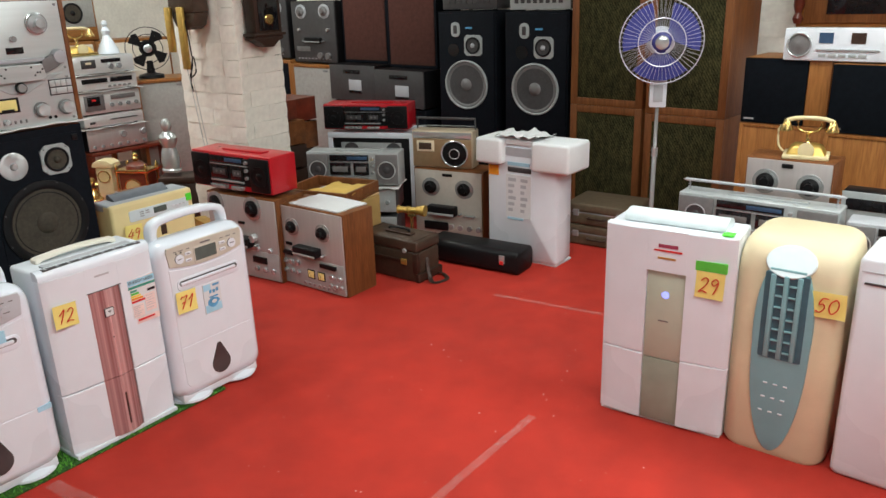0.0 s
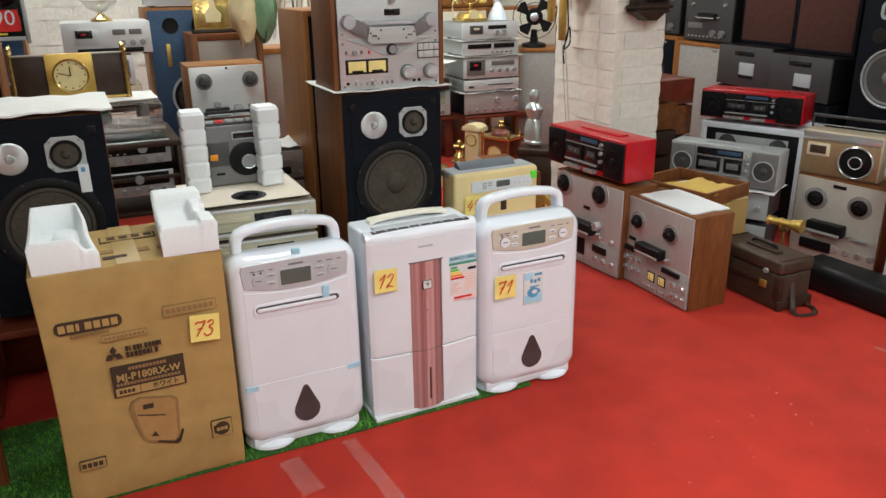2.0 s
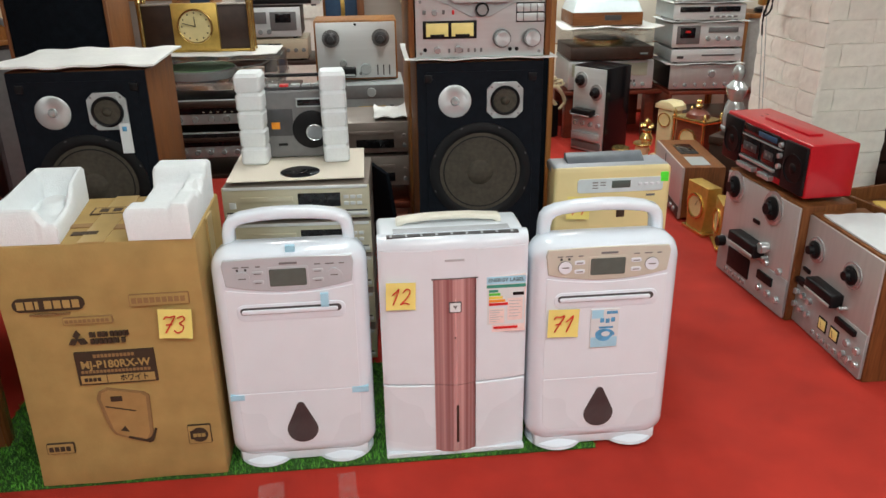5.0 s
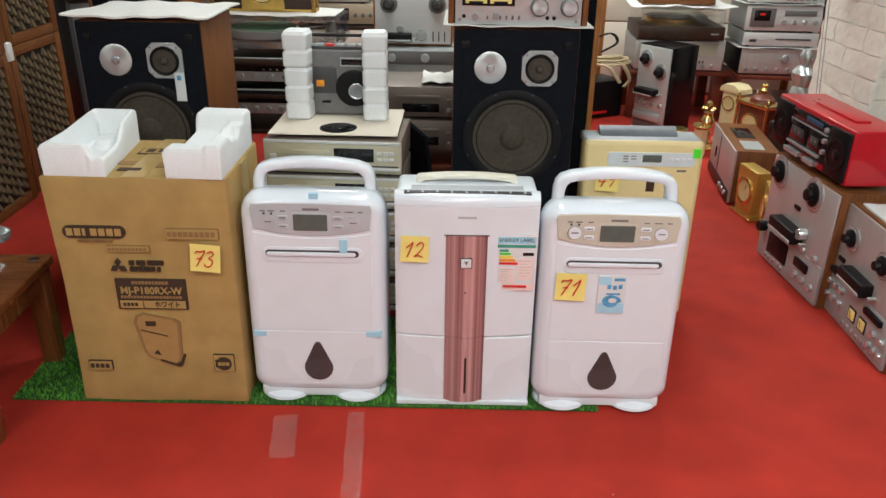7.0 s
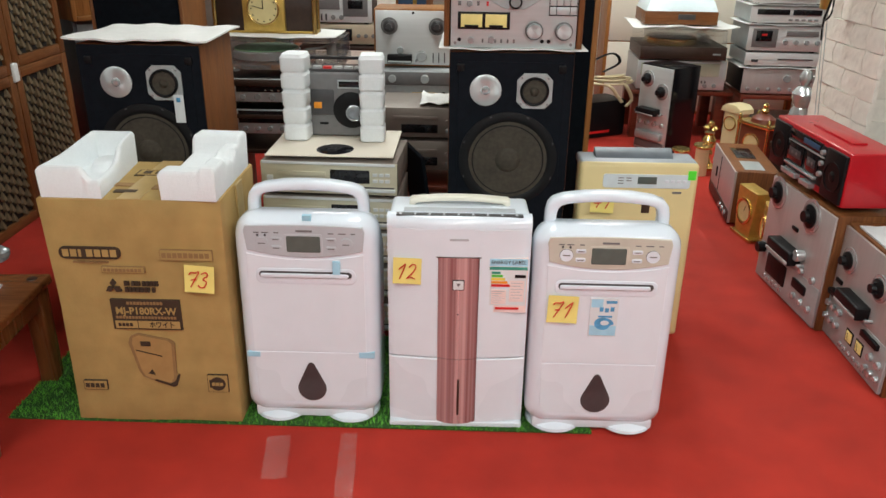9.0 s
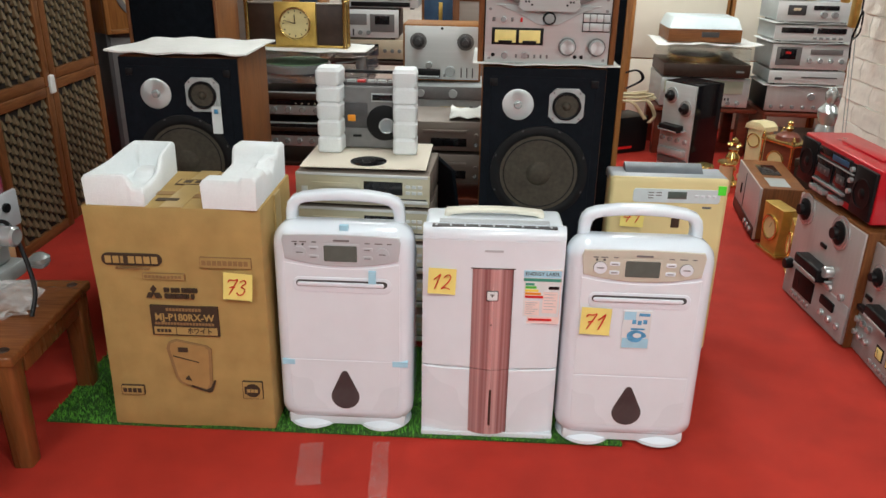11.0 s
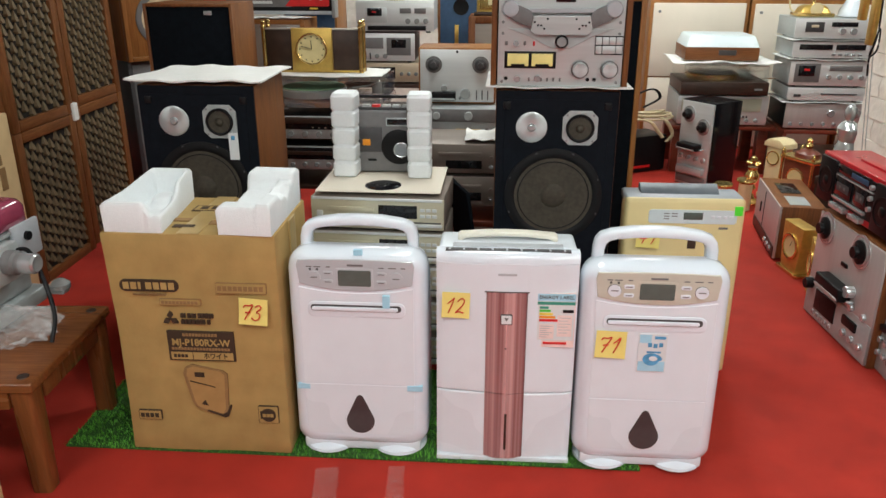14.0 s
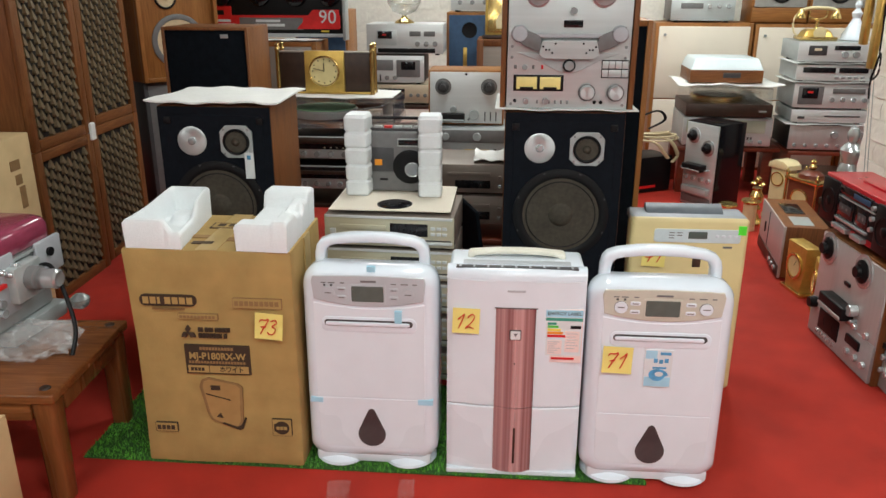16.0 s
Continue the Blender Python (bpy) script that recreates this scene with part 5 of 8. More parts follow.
t = thing("carriage_clock", "brass and dark red carriage clock with gold columns", "clock", pose(2.98, 4.40, 0, 0, 0, -62))
B("base", t, BRASS, -0.10, 0.10, -0.012, 0.13, 0, 0.03, 0.005)
B("body", t, REDWOOD, -0.08, 0.08, 0.0, 0.12, 0.0305, 0.29, 0.003)
B("cornice", t, BRASS, -0.10, 0.10, -0.012, 0.13, 0.2905, 0.31, 0.004)
for sx in (-1, 1):
    for yy in (-0.002, 0.12):
        lathe("column", t, BRASS, [(0.009, 0.03), (0.007, 0.05), (0.007, 0.27), (0.01, 0.29), (0, 0.29)], (sx * 0.09, yy, 0), "z", 12)
        lathe("finial", t, BRASS, [(0.008, 0.31), (0.011, 0.325), (0.005, 0.34), (0, 0.35)], (sx * 0.09, yy, 0), "z", 12)
lathe("dome", t, REDWOOD, [(0.06, 0.31), (0.055, 0.33), (0.03, 0.35), (0, 0.355)], (0, 0.06, 0), "z", 20)
lathe("top_finial", t, BRASS, [(0.01, 0.35), (0.02, 0.37), (0.012, 0.385), (0.016, 0.40), (0, 0.415)], (0, 0.06, 0), "z", 14)
disc("dial", t, DIAL, 0, 0.20, 0.045, 0.004)
ring("bezel", t, BRASS, 0, 0.20, 0.044, 0.052, 0.006)
disc("side_medal", t, BRASS, 0, 0.10, 0.028, 0.004)

# ---- big silver reel deck on the right monitor ----
AK = pose(1.637, 2.955, 0.962, 0, 0, 0)
t = thing("tape_deck", "large silver reel tape deck in a walnut case on a loudspeaker", "tape deck", AK, "reel tape decks")
for s in (-1, 1):
    B("side_board", t, WALNUT, s * 0.213 - 0.009, s * 0.213 + 0.009, 0.004, 0.25, 0.0, 0.46, 0.003)
B("case", t, BLACK, -0.2035, 0.2035, 0.012, 0.245, 0.002, 0.458, 0.002)
B("face_plate", t, SILVER, -0.2, 0.2, 0.0, 0.0125, 0.006, 0.455, 0.002)
for sx in (-1, 1):
    for z in (0.02, 0.175, 0.21, 0.44):
        knob("screw", t, CHROME, sx * 0.185, z, 0.005, 0.003, 0, n=12)
    reel_hub(t, sx * 0.105, 0.375, 0.04, SILVP, CHROME)
    lathe("tape_roller", t, LGREY, [(0.028, 0), (0.028, 0.014), (0.023, 0.024), (0.010, 0.026), (0, 0.026)], (sx * 0.162, 0, 0.252), "y", 30)
    prism("head_arm", t, MGREY, [(sx * 0.188, 0.250), (sx * 0.180, 0.274), (sx * 0.160, 0.278), (sx * 0.135, 0.262), (sx * 0.095, 0.246), (sx * 0.085, 0.205), (sx * 0.10, 0.194), (sx * 0.145, 0.212), (sx * 0.175, 0.232)][::sx], -0.020, 0.002, 0.004)
prism("head_bridge", t, LGREY, [(-0.105, 0.24), (0.105, 0.24), (0.105, 0.254), (-0.105, 0.254)][::1], -0.019, 0.0, 0.003)
prism("head_cover", t, SILVER, [(-0.098, 0.186), (-0.082, 0.172), (0.082, 0.172), (0.098, 0.186), (0.088, 0.232), (-0.088, 0.232)], -0.026, 0.0, 0.003)
for k in range(5):
    for s in (-1, 1):
        knob("head_screw", t, BLACK, s * (0.045 + 0.010 * k), 0.222 - 0.020 * (k % 2) - 0.01 * (k % 3), 0.0035, 0.002, -0.026, n=10)
prism("guide_plate", t, SILVP, [(-0.17, 0.19), (-0.10, 0.165), (-0.03, 0.128), (0.03, 0.128), (0.10, 0.165), (0.17, 0.19)], -0.005, 0.002, 0.002)
knob("capstan_knob", t, BLACK, 0.003, 0.150, 0.021, 0.012, -0.004)
knob("capstan_cap", t, CHROME, 0.003, 0.150, 0.016, 0.018, -0.004)
B("counter", t, DISP, -0.02, 0.042, -0.003, 0.004, 0.272, 0.295, 0.001)
knob("top_knob", t, CHROME, 0.01, 0.325, 0.011, 0.015)
B("meter_frame", t, BLACK, -0.178, -0.012, -0.004, 0.004, 0.064, 0.118, 0.001)
for x0 in (-0.168, -0.09):
    B("meter", t, METER, x0, x0 + 0.068, -0.0055, 0.0, 0.071, 0.111, 0.0005)
    B("meter_base", t, BLACK, x0 + 0.012, x0 + 0.056, -0.0068, 0.0, 0.071, 0.078, 0.0005)
feat(t, [("k", MGREY, 0.066, 0.062, 0.029, 0.010), ("k", MGREY, 0.160, 0.062, 0.029, 0.010), ("k", DISCM, 0.066, 0.062, 0.024, 0.026), ("k", DISCM, 0.160, 0.062, 0.024, 0.026), ("k", CHROME, -0.135, 0.03, 0.010, 0.018), ("k", CHROME, -0.07, 0.032, 0.010, 0.018), ("c", "jack", BLACK, -0.172, 0.031, 0.006, 0.003), ("c", "jack", BLACK, 0.093, 0.029, 0.006, 0.003), ("c", "jack", BLACK, 0.114, 0.029, 0.006, 0.003),
         ("row", "switch", MGREY, -0.10, 0.02, 6, 0.022, 0.034, 0.3), ("b", "small_lamp", REDB, -0.088, -0.081, 0.136, 0.150), ("k", CHROME, -0.142, 0.143, 0.009, 0.015), ("b", "switch", MGREY, -0.178, -0.168, 0.137, 0.150), ("b", "switch", MGREY, -0.118, -0.110, 0.137, 0.150)])
for r2, z in enumerate((0.141, 0.113)):
    B("key_frame", t, BLACK, 0.110, 0.198, -0.002, 0.004, z - 0.0035, z + 0.0275, 0)
    for k in range(4):
        if not (r2 and k == 2):
            wd = 0.041 if (r2 and k == 1) else 0.0195
            B("key", t, SILVER, 0.112 + 0.0215 * k, 0.112 + 0.0215 * k + wd, -0.006, 0.0, z, z + 0.024, 0.001)

# tall speaker behind
def grille_speaker(label, m, w, h, d, wood, cloth, border=0.03, name="loudspeaker", group="", badge=True, proud=0.0):
    t = thing(name, label, "loudspeaker", m, group)
    B("cabinet", t, wood, -w / 2, w / 2, 0.012, d, 0, h, 0.003)
    for s in (-1, 1):
        B("frame_stile", t, wood, s * (w / 2 - border / 2) - border / 2, s * (w / 2 - border / 2) + border / 2, 0, 0.0125, 0, h, 0.002)
    for z in (border / 2, h - border / 2):
        B("frame_rail", t, wood, -w / 2 + border + 0.0005, w / 2 - border - 0.0005, 0, 0.0125, z - border / 2, z + border / 2, 0.002)
    B("grille", t, cloth, -w / 2 + border, w / 2 - border, 0.005 - proud, 0.0126, border, h - border, 0.002)
    if badge:
        B("badge", t, CHROME, w * 0.18, w * 0.27, 0.003 - proud, 0.008, h - border - 0.03, h - border - 0.015, 0.0005)
    return t


grille_speaker("tall walnut loudspeaker cabinet behind a tape deck", pose(1.70, 3.36, 0, 0, 0, 0), 0.53, 1.19, 0.40, TEAK, CLOTH, 0.02)
grille_speaker("black cloth-fronted loudspeaker with walnut sides", pose(0.135, 3.66, 0, 0, 0, 0), 0.37, 1.115, 0.28, WALNUT, CLOTH, 0.012)
lean_g = tagged(part("grille_panel", box_bm(-0.13, 0.13, -0.008, 0.008, 0, 0.56, 0.006), CLOTH, None, "", 35), "black loudspeaker grille panel leaning on a cabinet", "grille")
lean_g.matrix_basis = room(pose(1.37, 3.27, 0.0, 8, 0, -70))

# ---- silver disc players with a cassette recorder between foam posts ----
for k in range(5):
    z = 0.62 - 0.122 * (k + 1)
    unit("disc_player", "gilt-silver disc player with black sides stacked with others", "disc player", pose(1.052, 2.82, z, 0, 0, 0), 0.45, 0.119, 0.37, BRONZE, GILTS,
         [("b", "display", DISP, 0.005, 0.135, 0.050, 0.095), ("b", "tray", GILTS, -0.17, -0.01, 0.070, 0.086, 0.007), ("row", "button", PSILV, 0.145, 0.205, 3, 0.075, 0.086, 0.8), ("row", "button", PSILV, 0.145, 0.205, 3, 0.054, 0.065, 0.8), ("b", "groove", DGREY, -0.215, 0.215, 0.033, 0.038, 0.001), ("b", "lower_trim", PSILV, -0.219, 0.219, 0.022, 0.032, 0.010), ("b", "top_trim", PSILV, -0.219, 0.219, 0.110, 0.1185, 0.006), ("b", "power_key", PSILV, -0.205, -0.185, 0.05, 0.07, 0.006)], "stacked disc players")
rd = tagged(lathe("record_disc", None, BLACKG, [(0.062, 0), (0.062, 0.005), (0.055, 0.007), (0.022, 0.007), (0.02, 0.0085), (0.0, 0.0085)], (0, 0, 0), "z", 40), "small black disc lying on a silver player", "disc")
rd.matrix_basis = room(pose(1.06, 2.915, 0.6240))
plate = tagged(part("foam_board", box_bm(-0.210, 0.210, -0.165, 0.175, 0, 0.004, 0.001), CREAM, None), "thin cream board on stacked players", "board")
plate.matrix_basis = room(pose(1.052, 3.0, 0.6195))
t = thing("cassette_recorder", "grey portable cassette recorder standing between foam posts", "cassette recorder", pose(1.038, 3.07, 0.6235))
B("body", t, MGREY, -0.135, 0.135, 0.0, 0.075, 0, 0.225, 0.008, 3)
B("top_keys_bed", t, DGREY, -0.12, 0.12, 0.01, 0.06, 0.2245, 0.235, 0.002)
for k in range(6):
    B("key", t, REDB if k == 2 else SILVP, -0.11 + 0.036 * k, -0.082 + 0.036 * k, 0.012, 0.035, 0.235, 0.243, 0.001)
B("cassette_door", t, DGREY, -0.095, -0.002, -0.004, 0.01, 0.075, 0.165, 0.003)
B("orange_key", t, ORANGE, -0.072, -0.045, -0.008, 0.0, 0.100, 0.122, 0.001)
lathe("speaker_ring", t, BLACK, [(0.064, 0), (0.064, 0.004), (0.06, 0.006), (0.02, 0.004), (0, 0.004)], (0.058, 0, 0.095), "y", 36)
ring("speaker_trim", t, CHROME, 0.066, 0.085, 0.024, 0.028, 0.003, -0.006)
B("tuner_window", t, SILVP, 0.012, 0.10, -0.003, 0.005, 0.17, 0.20, 0.001)
B("tuner_scale", t, DISP, 0.016, 0.096, -0.004, 0.0, 0.175, 0.195, 0.0005)
B("lower_switch", t, BLACK, -0.055, -0.025, -0.004, 0.0, 0.042, 0.05, 0.001)
tube("handle", t, BLACK, [(-0.13, 0.04, 0.20), (-0.13, 0.02, 0.272), (0.13, 0.02, 0.272), (0.13, 0.04, 0.20)], 0.006, 8)
for x, n in ((0.912, 5), (1.172, 5)):
    t = thing("foam_post", "ribbed white polystyrene packing post on disc players", "packing foam", pose(x, 3.04, 0.6235, 0, 0, 3 if x > 1 else -3), "foam posts")
    secs = []
    for k in range(n):
        z0, z1 = 0.296 / n * k, 0.296 / n * (k + 1)
        for z, e in ((z0, 0.003), (z0 + 0.006, 0.0005 * (k % 3)), (z1 - 0.012, 0.0), (z1 - 0.006, 0.004), (z1 - 0.0005, 0.006)):
            secs.append([(px, py - 0.04, z) for px, py in rrect(-0.042 + e, 0.042 - e, e, 0.10 - e, 0.012, 4)])
    loft("body", t, EPS, secs, "", 25)

# ---- middle distance: turntable rack with the gold clock ----
table("audio_rack", "dark brown wooden audio rack", pose(0.66, 3.88, 0), 0.60, 0.45, 0.635, LEATHERD, shelves=(0.34, 0.49))
unit("receiver", "silver and black stereo receiver in a rack", "receiver", pose(0.67, 3.90, 0.49), 0.50, 0.118, 0.33, BLACK, SILVER,
     [("b", "dial_window", DISP, -0.23, 0.23, 0.055, 0.112), ("k", CHROME, 0.13, 0.085, 0.022, 0.02), ("krow", CHROME, -0.2, 0.2, 7, 0.032, 0.014), ("row", "lamp", METERW, -0.1, 0.08, 6, 0.062, 0.066, 0.3)])
unit("receiver", "black-faced stereo receiver in a rack", "receiver", pose(0.67, 3.90, 0.34), 0.50, 0.125, 0.33, BLACK, SILVER,
     [("b", "dial_window", DISP, -0.23, 0.23, 0.06, 0.118), ("k", CHROME, 0.10, 0.088, 0.02, 0.02), ("krow", CHROME, -0.2, 0.2, 8, 0.034, 0.012)])
t = thing("turntable", "clear acrylic turntable with green mat and metal platter", "turntable", pose(0.655, 3.90, 0.635))
B("plinth", t, GLASS, -0.26, 0.26, 0, 0.38, 0.012, 0.045, 0.004)
for sx in (-1, 1):
    for yy in (0.04, 0.34):
        lathe("foot", t, CHROME, [(0.02, 0), (0.022, 0.012), (0, 0.012)], (sx * 0.22, yy, 0), "z", 16)
lathe("platter", t, CHROME, [(0.155, 0.045), (0.158, 0.05), (0.158, 0.078), (0.152, 0.084), (0, 0.084)], (-0.11, 0.19, 0), "z", 48)
lathe("platter_mat", t, GREENM, [(0.148, 0.084), (0.148, 0.088), (0, 0.088)], (-0.11, 0.19, 0), "z", 48)
lathe("arm_base", t, CHROME, [(0.03, 0.045), (0.03, 0.09), (0.018, 0.11), (0, 0.11)], (0.19, 0.26, 0), "z", 20)
tube("tone_arm", t, CHROME, [(0.19, 0.26, 0.10), (0.17, 0.12, 0.10), (0.10, 0.06, 0.098)], 0.005, 8)
B("lid", t, GLASS, -0.255, 0.255, 0.005, 0.375, 0.135, 0.140, 0.002)
for sx in (-1, 1):
    B("lid_side", t, GLASS, sx * 0.253 - 0.002, sx * 0.253 + 0.002, 0.005, 0.375, 0.046, 0.1345, 0)
sheet("foam_sheet", "thin white foam sheet on a turntable lid", "foam sheet", FOAM, 0.36, 0.90, 3.92, 4.22, 0.776, 0.002, 20, 10, 0.003, 12)
t = thing("mantel_clock", "wide brown mantel clock with square gold dial and gold posts", "clock", pose(0.562, 4.03, 0.785))
B("body", t, LEATHERD, -0.225, 0.225, 0.01, 0.07, 0.008, 0.195, 0.003)
B("base", t, BRASSP, -0.235, 0.235, 0.0, 0.08, 0, 0.010, 0.002)
B("top_strip", t, BRONZE, -0.228, 0.228, 0.006, 0.075, 0.195, 0.200, 0.001)
B("dial_plate", t, BRASSP, -0.095, 0.095, -0.012, 0.012, 0.0105, 0.205, 0.002)
ring("bezel", t, BRASS, 0.0, 0.110, 0.066, 0.074, 0.008, -0.012)
disc("dial", t, DIAL, 0.0, 0.110, 0.068, 0.003, -0.012)
for k in range(12):
    a = radians(30 * k)
    knob("hour_mark", t, BLACK, 0.056 * math.cos(a), 0.110 + 0.056 * math.sin(a), 0.0035, 0.001, -0.015, n=8)
tube("hour_hand", t, BLACK, [(0, -0.018, 0.110), (-0.002, -0.018, 0.150)], 0.002, 5)
tube("minute_hand", t, BLACK, [(0, -0.018, 0.110), (-0.052, -0.018, 0.124)], 0.0015, 5)
for sx in (-1, 1):
    for yy in (-0.002, 0.08):
        lathe("post", t, BRASS, [(0.012, 0.0), (0.010, 0.01), (0.010, 0.205), (0.013, 0.21), (0.008, 0.222), (0.012, 0.232), (0, 0.243)], (sx * 0.228, yy, 0), "z", 14)

# small reel deck on its amplifier, and brown-grey players in front
table("low_rack", "reddish wooden rack holding tape equipment", pose(1.24, 3.94, 0), 0.46, 0.42, 0.50, REDWOOD, shelves=(0.10,))
unit("tape_preamplifier", "silver tape preamplifier under a reel deck", "amplifier", pose(1.245, 3.97, 0.50), 0.39, 0.14, 0.30, SILVP, SILVP,
     [("b", "dark_band", MGREY, -0.19, 0.19, 0.075, 0.135), ("k", SILVP, -0.10, 0.105, 0.018), ("k", SILVP, 0.05, 0.105, 0.02), ("b", "red_key", REDB, -0.12, -0.075, 0.030, 0.040), ("b", "scale", BRASSP, -0.01, 0.11, 0.028, 0.042), ("b", "switch", BLACK, 0.13, 0.145, 0.028, 0.045)])
reel_deck("light grey reel tape deck in an oak case", pose(1.235, 4.06, 0.64), 0.365, 0.262, 0.22, TEAK, PSILV,
          [(-0.11, 0.185), (0.11, 0.185)], 0.032, (-0.12, -0.005, 0.018, 0.058, 0.03), [],
          [("k", SILVP, 0.04, 0.05, 0.024, 0.03), ("row", "slider", DGREY, 0.09, 0.17, 3, 0.02, 0.065, 0.2), ("c", "emblem", BLACK, 0.0, 0.245, 0.006), ("k", CHROME, -0.06, 0.075, 0.016)], DGREY, MGREY)
for z in (0.33, 0.47):
    unit("cassette_deck", "brown-grey cassette deck in a stack", "cassette deck", pose(1.345, 3.52, z - 0.005), 0.43, 0.135, 0.30, BRONZE, BRONZE,
         [("b", "display", DISP, -0.12, 0.03, 0.03, 0.065), ("b", "door", BRONZE, -0.15, 0.03, 0.085, 0.10, 0.006), ("krow", CHROME, 0.07, 0.19, 4, 0.04, 0.008), ("krow", BRONZE, 0.07, 0.19, 4, 0.08, 0.008)], "brown-grey decks")
table("low_table", "reddish wooden low table under cassette decks", pose(1.345, 3.50, 0), 0.46, 0.34, 0.325, REDWOOD, shelves=(0.16,))
sheet("foam_sheet", "crumpled white foam sheet on a cassette deck", "foam sheet", FOAM, 1.30, 1.56, 3.53, 3.75, 0.602, 0.006, 14, 10, 0.003, 15)


# ---- left side: lattice-front speakers, stool with projector ----
def lattice_speaker(label, m, w, h, d):
    t = thing("lattice_loudspeaker", label, "loudspeaker", m, "lattice-front loudspeakers")
    b = 0.045
    B("cabinet", t, WALNUT, -w / 2, w / 2, 0.022, d, 0, h, 0.003)
    for s in (-1, 1):
        B("frame_stile", t, WALNUT, s * (w / 2 - b / 2) - b / 2, s * (w / 2 - b / 2) + b / 2, 0, 0.0225, 0, h, 0.004)
    for z in (b / 2, h - b / 2):
        B("frame_rail", t, WALNUTH, -w / 2 + b + 0.0005, w / 2 - b - 0.0005, 0, 0.0225, z - b / 2, z + b / 2, 0.004)
    B("grille_cloth", t, LATTD, -w / 2 + b, w / 2 - b, 0.016, 0.0226, b, h - b, 0)
    bm = bmesh.new()
    iw, ih = w - 2 * b, h - 2 * b
    nx, nz = 8, 12
    for i in range(nx):
        for j in range(nz):
            cx = -iw / 2 + (i + 0.5) * iw / nx
            ph = ih / (nz + 0.5)
            z0 = b + ph * (j + 0.5 * (i % 2))
            pw = iw / nx * 0.30
            prof = [(-pw * 0.8, 0.04), (pw * 0.8, 0.04), (pw * 1.15, 0.22), (pw * 0.7, 0.58), (0.0, 1.0), (-pw * 0.7, 0.58), (-pw * 1.15, 0.22)]
            top = [bm.verts.new((cx + x * 0.7, -0.001 + 0.012 * zz, z0 + (0.03 + 0.94 * zz) * ph)) for x, zz in prof]
            bot = [bm.verts.new((cx + x, 0.016, z0 + zz * ph)) for x, zz in prof]
            bm.faces.new(top)
            for k in range(7):
                bm.faces.new((top[k], top[(k + 1) % 7], bot[(k + 1) % 7], bot[k]))
    part("lattice", bm, LATT, t, "carved tan lattice of leaf shapes", False)
    return t


for yc in (3.50, 3.95):
    lattice_speaker("walnut loudspeaker with tan lattice grille on the carpet", pose(-0.46, yc, 0, 0, 0, 90), 0.43, 0.66, 0.45)
    lattice_speaker("walnut loudspeaker with tan lattice grille on another loudspeaker", pose(-0.46, yc, 0.662, 0, 0, 90), 0.43, 0.68, 0.45)
for yc, z in ((3.66, 0.66),):
    tagged(part("foam_pad", box_bm(-0.012, 0.012, -0.02, 0.02, -0.04, 0.04, 0.006), FOAM), "small white foam pad wedged on a loudspeaker edge", "foam pad").matrix_basis = room(pose(-0.452, yc + 0.045, z))
grille_speaker("tall grey loudspeaker standing beside walnut cabinets", pose(-0.30, 4.36, 0, 0, 0, 35), 0.36, 0.775, 0.34, DGREY, MGREY, 0.02)
t = thing("loudspeaker", "walnut loudspeaker without grille showing cream cones", "loudspeaker", pose(-0.27, 4.37, 0.777, 0, 0, 48))
B("cabinet", t, TEAK, -0.21, 0.21, 0.03, 0.34, 0, 0.70, 0.003)
for s in (-1, 1):
    B("frame_stile", t, TEAK, s * 0.20 - 0.01, s * 0.20 + 0.01, 0, 0.0295, 0, 0.70, 0.002)
B("frame_rail", t, TEAKH, -0.1895, 0.1895, 0, 0.0295, 0, 0.02, 0.002)
cone(t, 0, 0.20, 0.125, 0.029, CONEC, CONEC, MGREY)
cone(t, -0.05, 0.42, 0.05, 0.029, CONEC, CONEC, RUBBER)
cone(t, 0.09, 0.47, 0.035, 0.029, CONEC, CONEC, RUBBER)

# stool
PLAN[0] = False
t = thing("stool", "low reddish-brown wooden stool with square chamfered legs", "stool", pose(0.081, 2.452, 0, 0, 0, 4) @ Matrix.Diagonal((1, 1, 0.9915, 1)))
PLAN[0] = True
SX0, SX1, SY0, SY1, SH = -0.333, 0.332, -0.245, 0.245, 0.355
B("seat", t, STOOLW, SX0, SX1, SY0, SY1, SH - 0.03, SH, 0.006, 3)
for x0, x1, y0, y1 in ((SX0 + 0.08, SX1 - 0.075, SY0 + 0.012, SY0 + 0.032), (SX0 + 0.08, SX1 - 0.075, SY1 - 0.032, SY1 - 0.012)):
    B("apron", t, STOOLW, x0, x1, y0, y1, SH - 0.085, SH - 0.0305, 0.002)
for x0 in (SX0 + 0.012, SX1 - 0.032):
    B("apron", t, STOOLV, x0, x0 + 0.02, SY0 + 0.08, SY1 - 0.08, SH - 0.085, SH - 0.0305, 0.002)
for x in (SX0 + 0.04, SX1 - 0.04):
    for yy in (SY0 + 0.04, SY1 - 0.04):
        secs = [[(x + px * f, yy + py * f, z) for px, py in rrect(-0.031, 0.031, -0.031, 0.031, 0.010, 2)] for z, f in ((0, 0.85), (0.02, 0.88), (SH - 0.0305, 1.0))]
        loft("leg", t, STOOLV, secs)
        lathe("joint_cap", t, LEATHERD, [(0.016, 0), (0.014, 0.004), (0, 0.005)], (x + 0.0, yy, SH - 0.001), "z", 18)

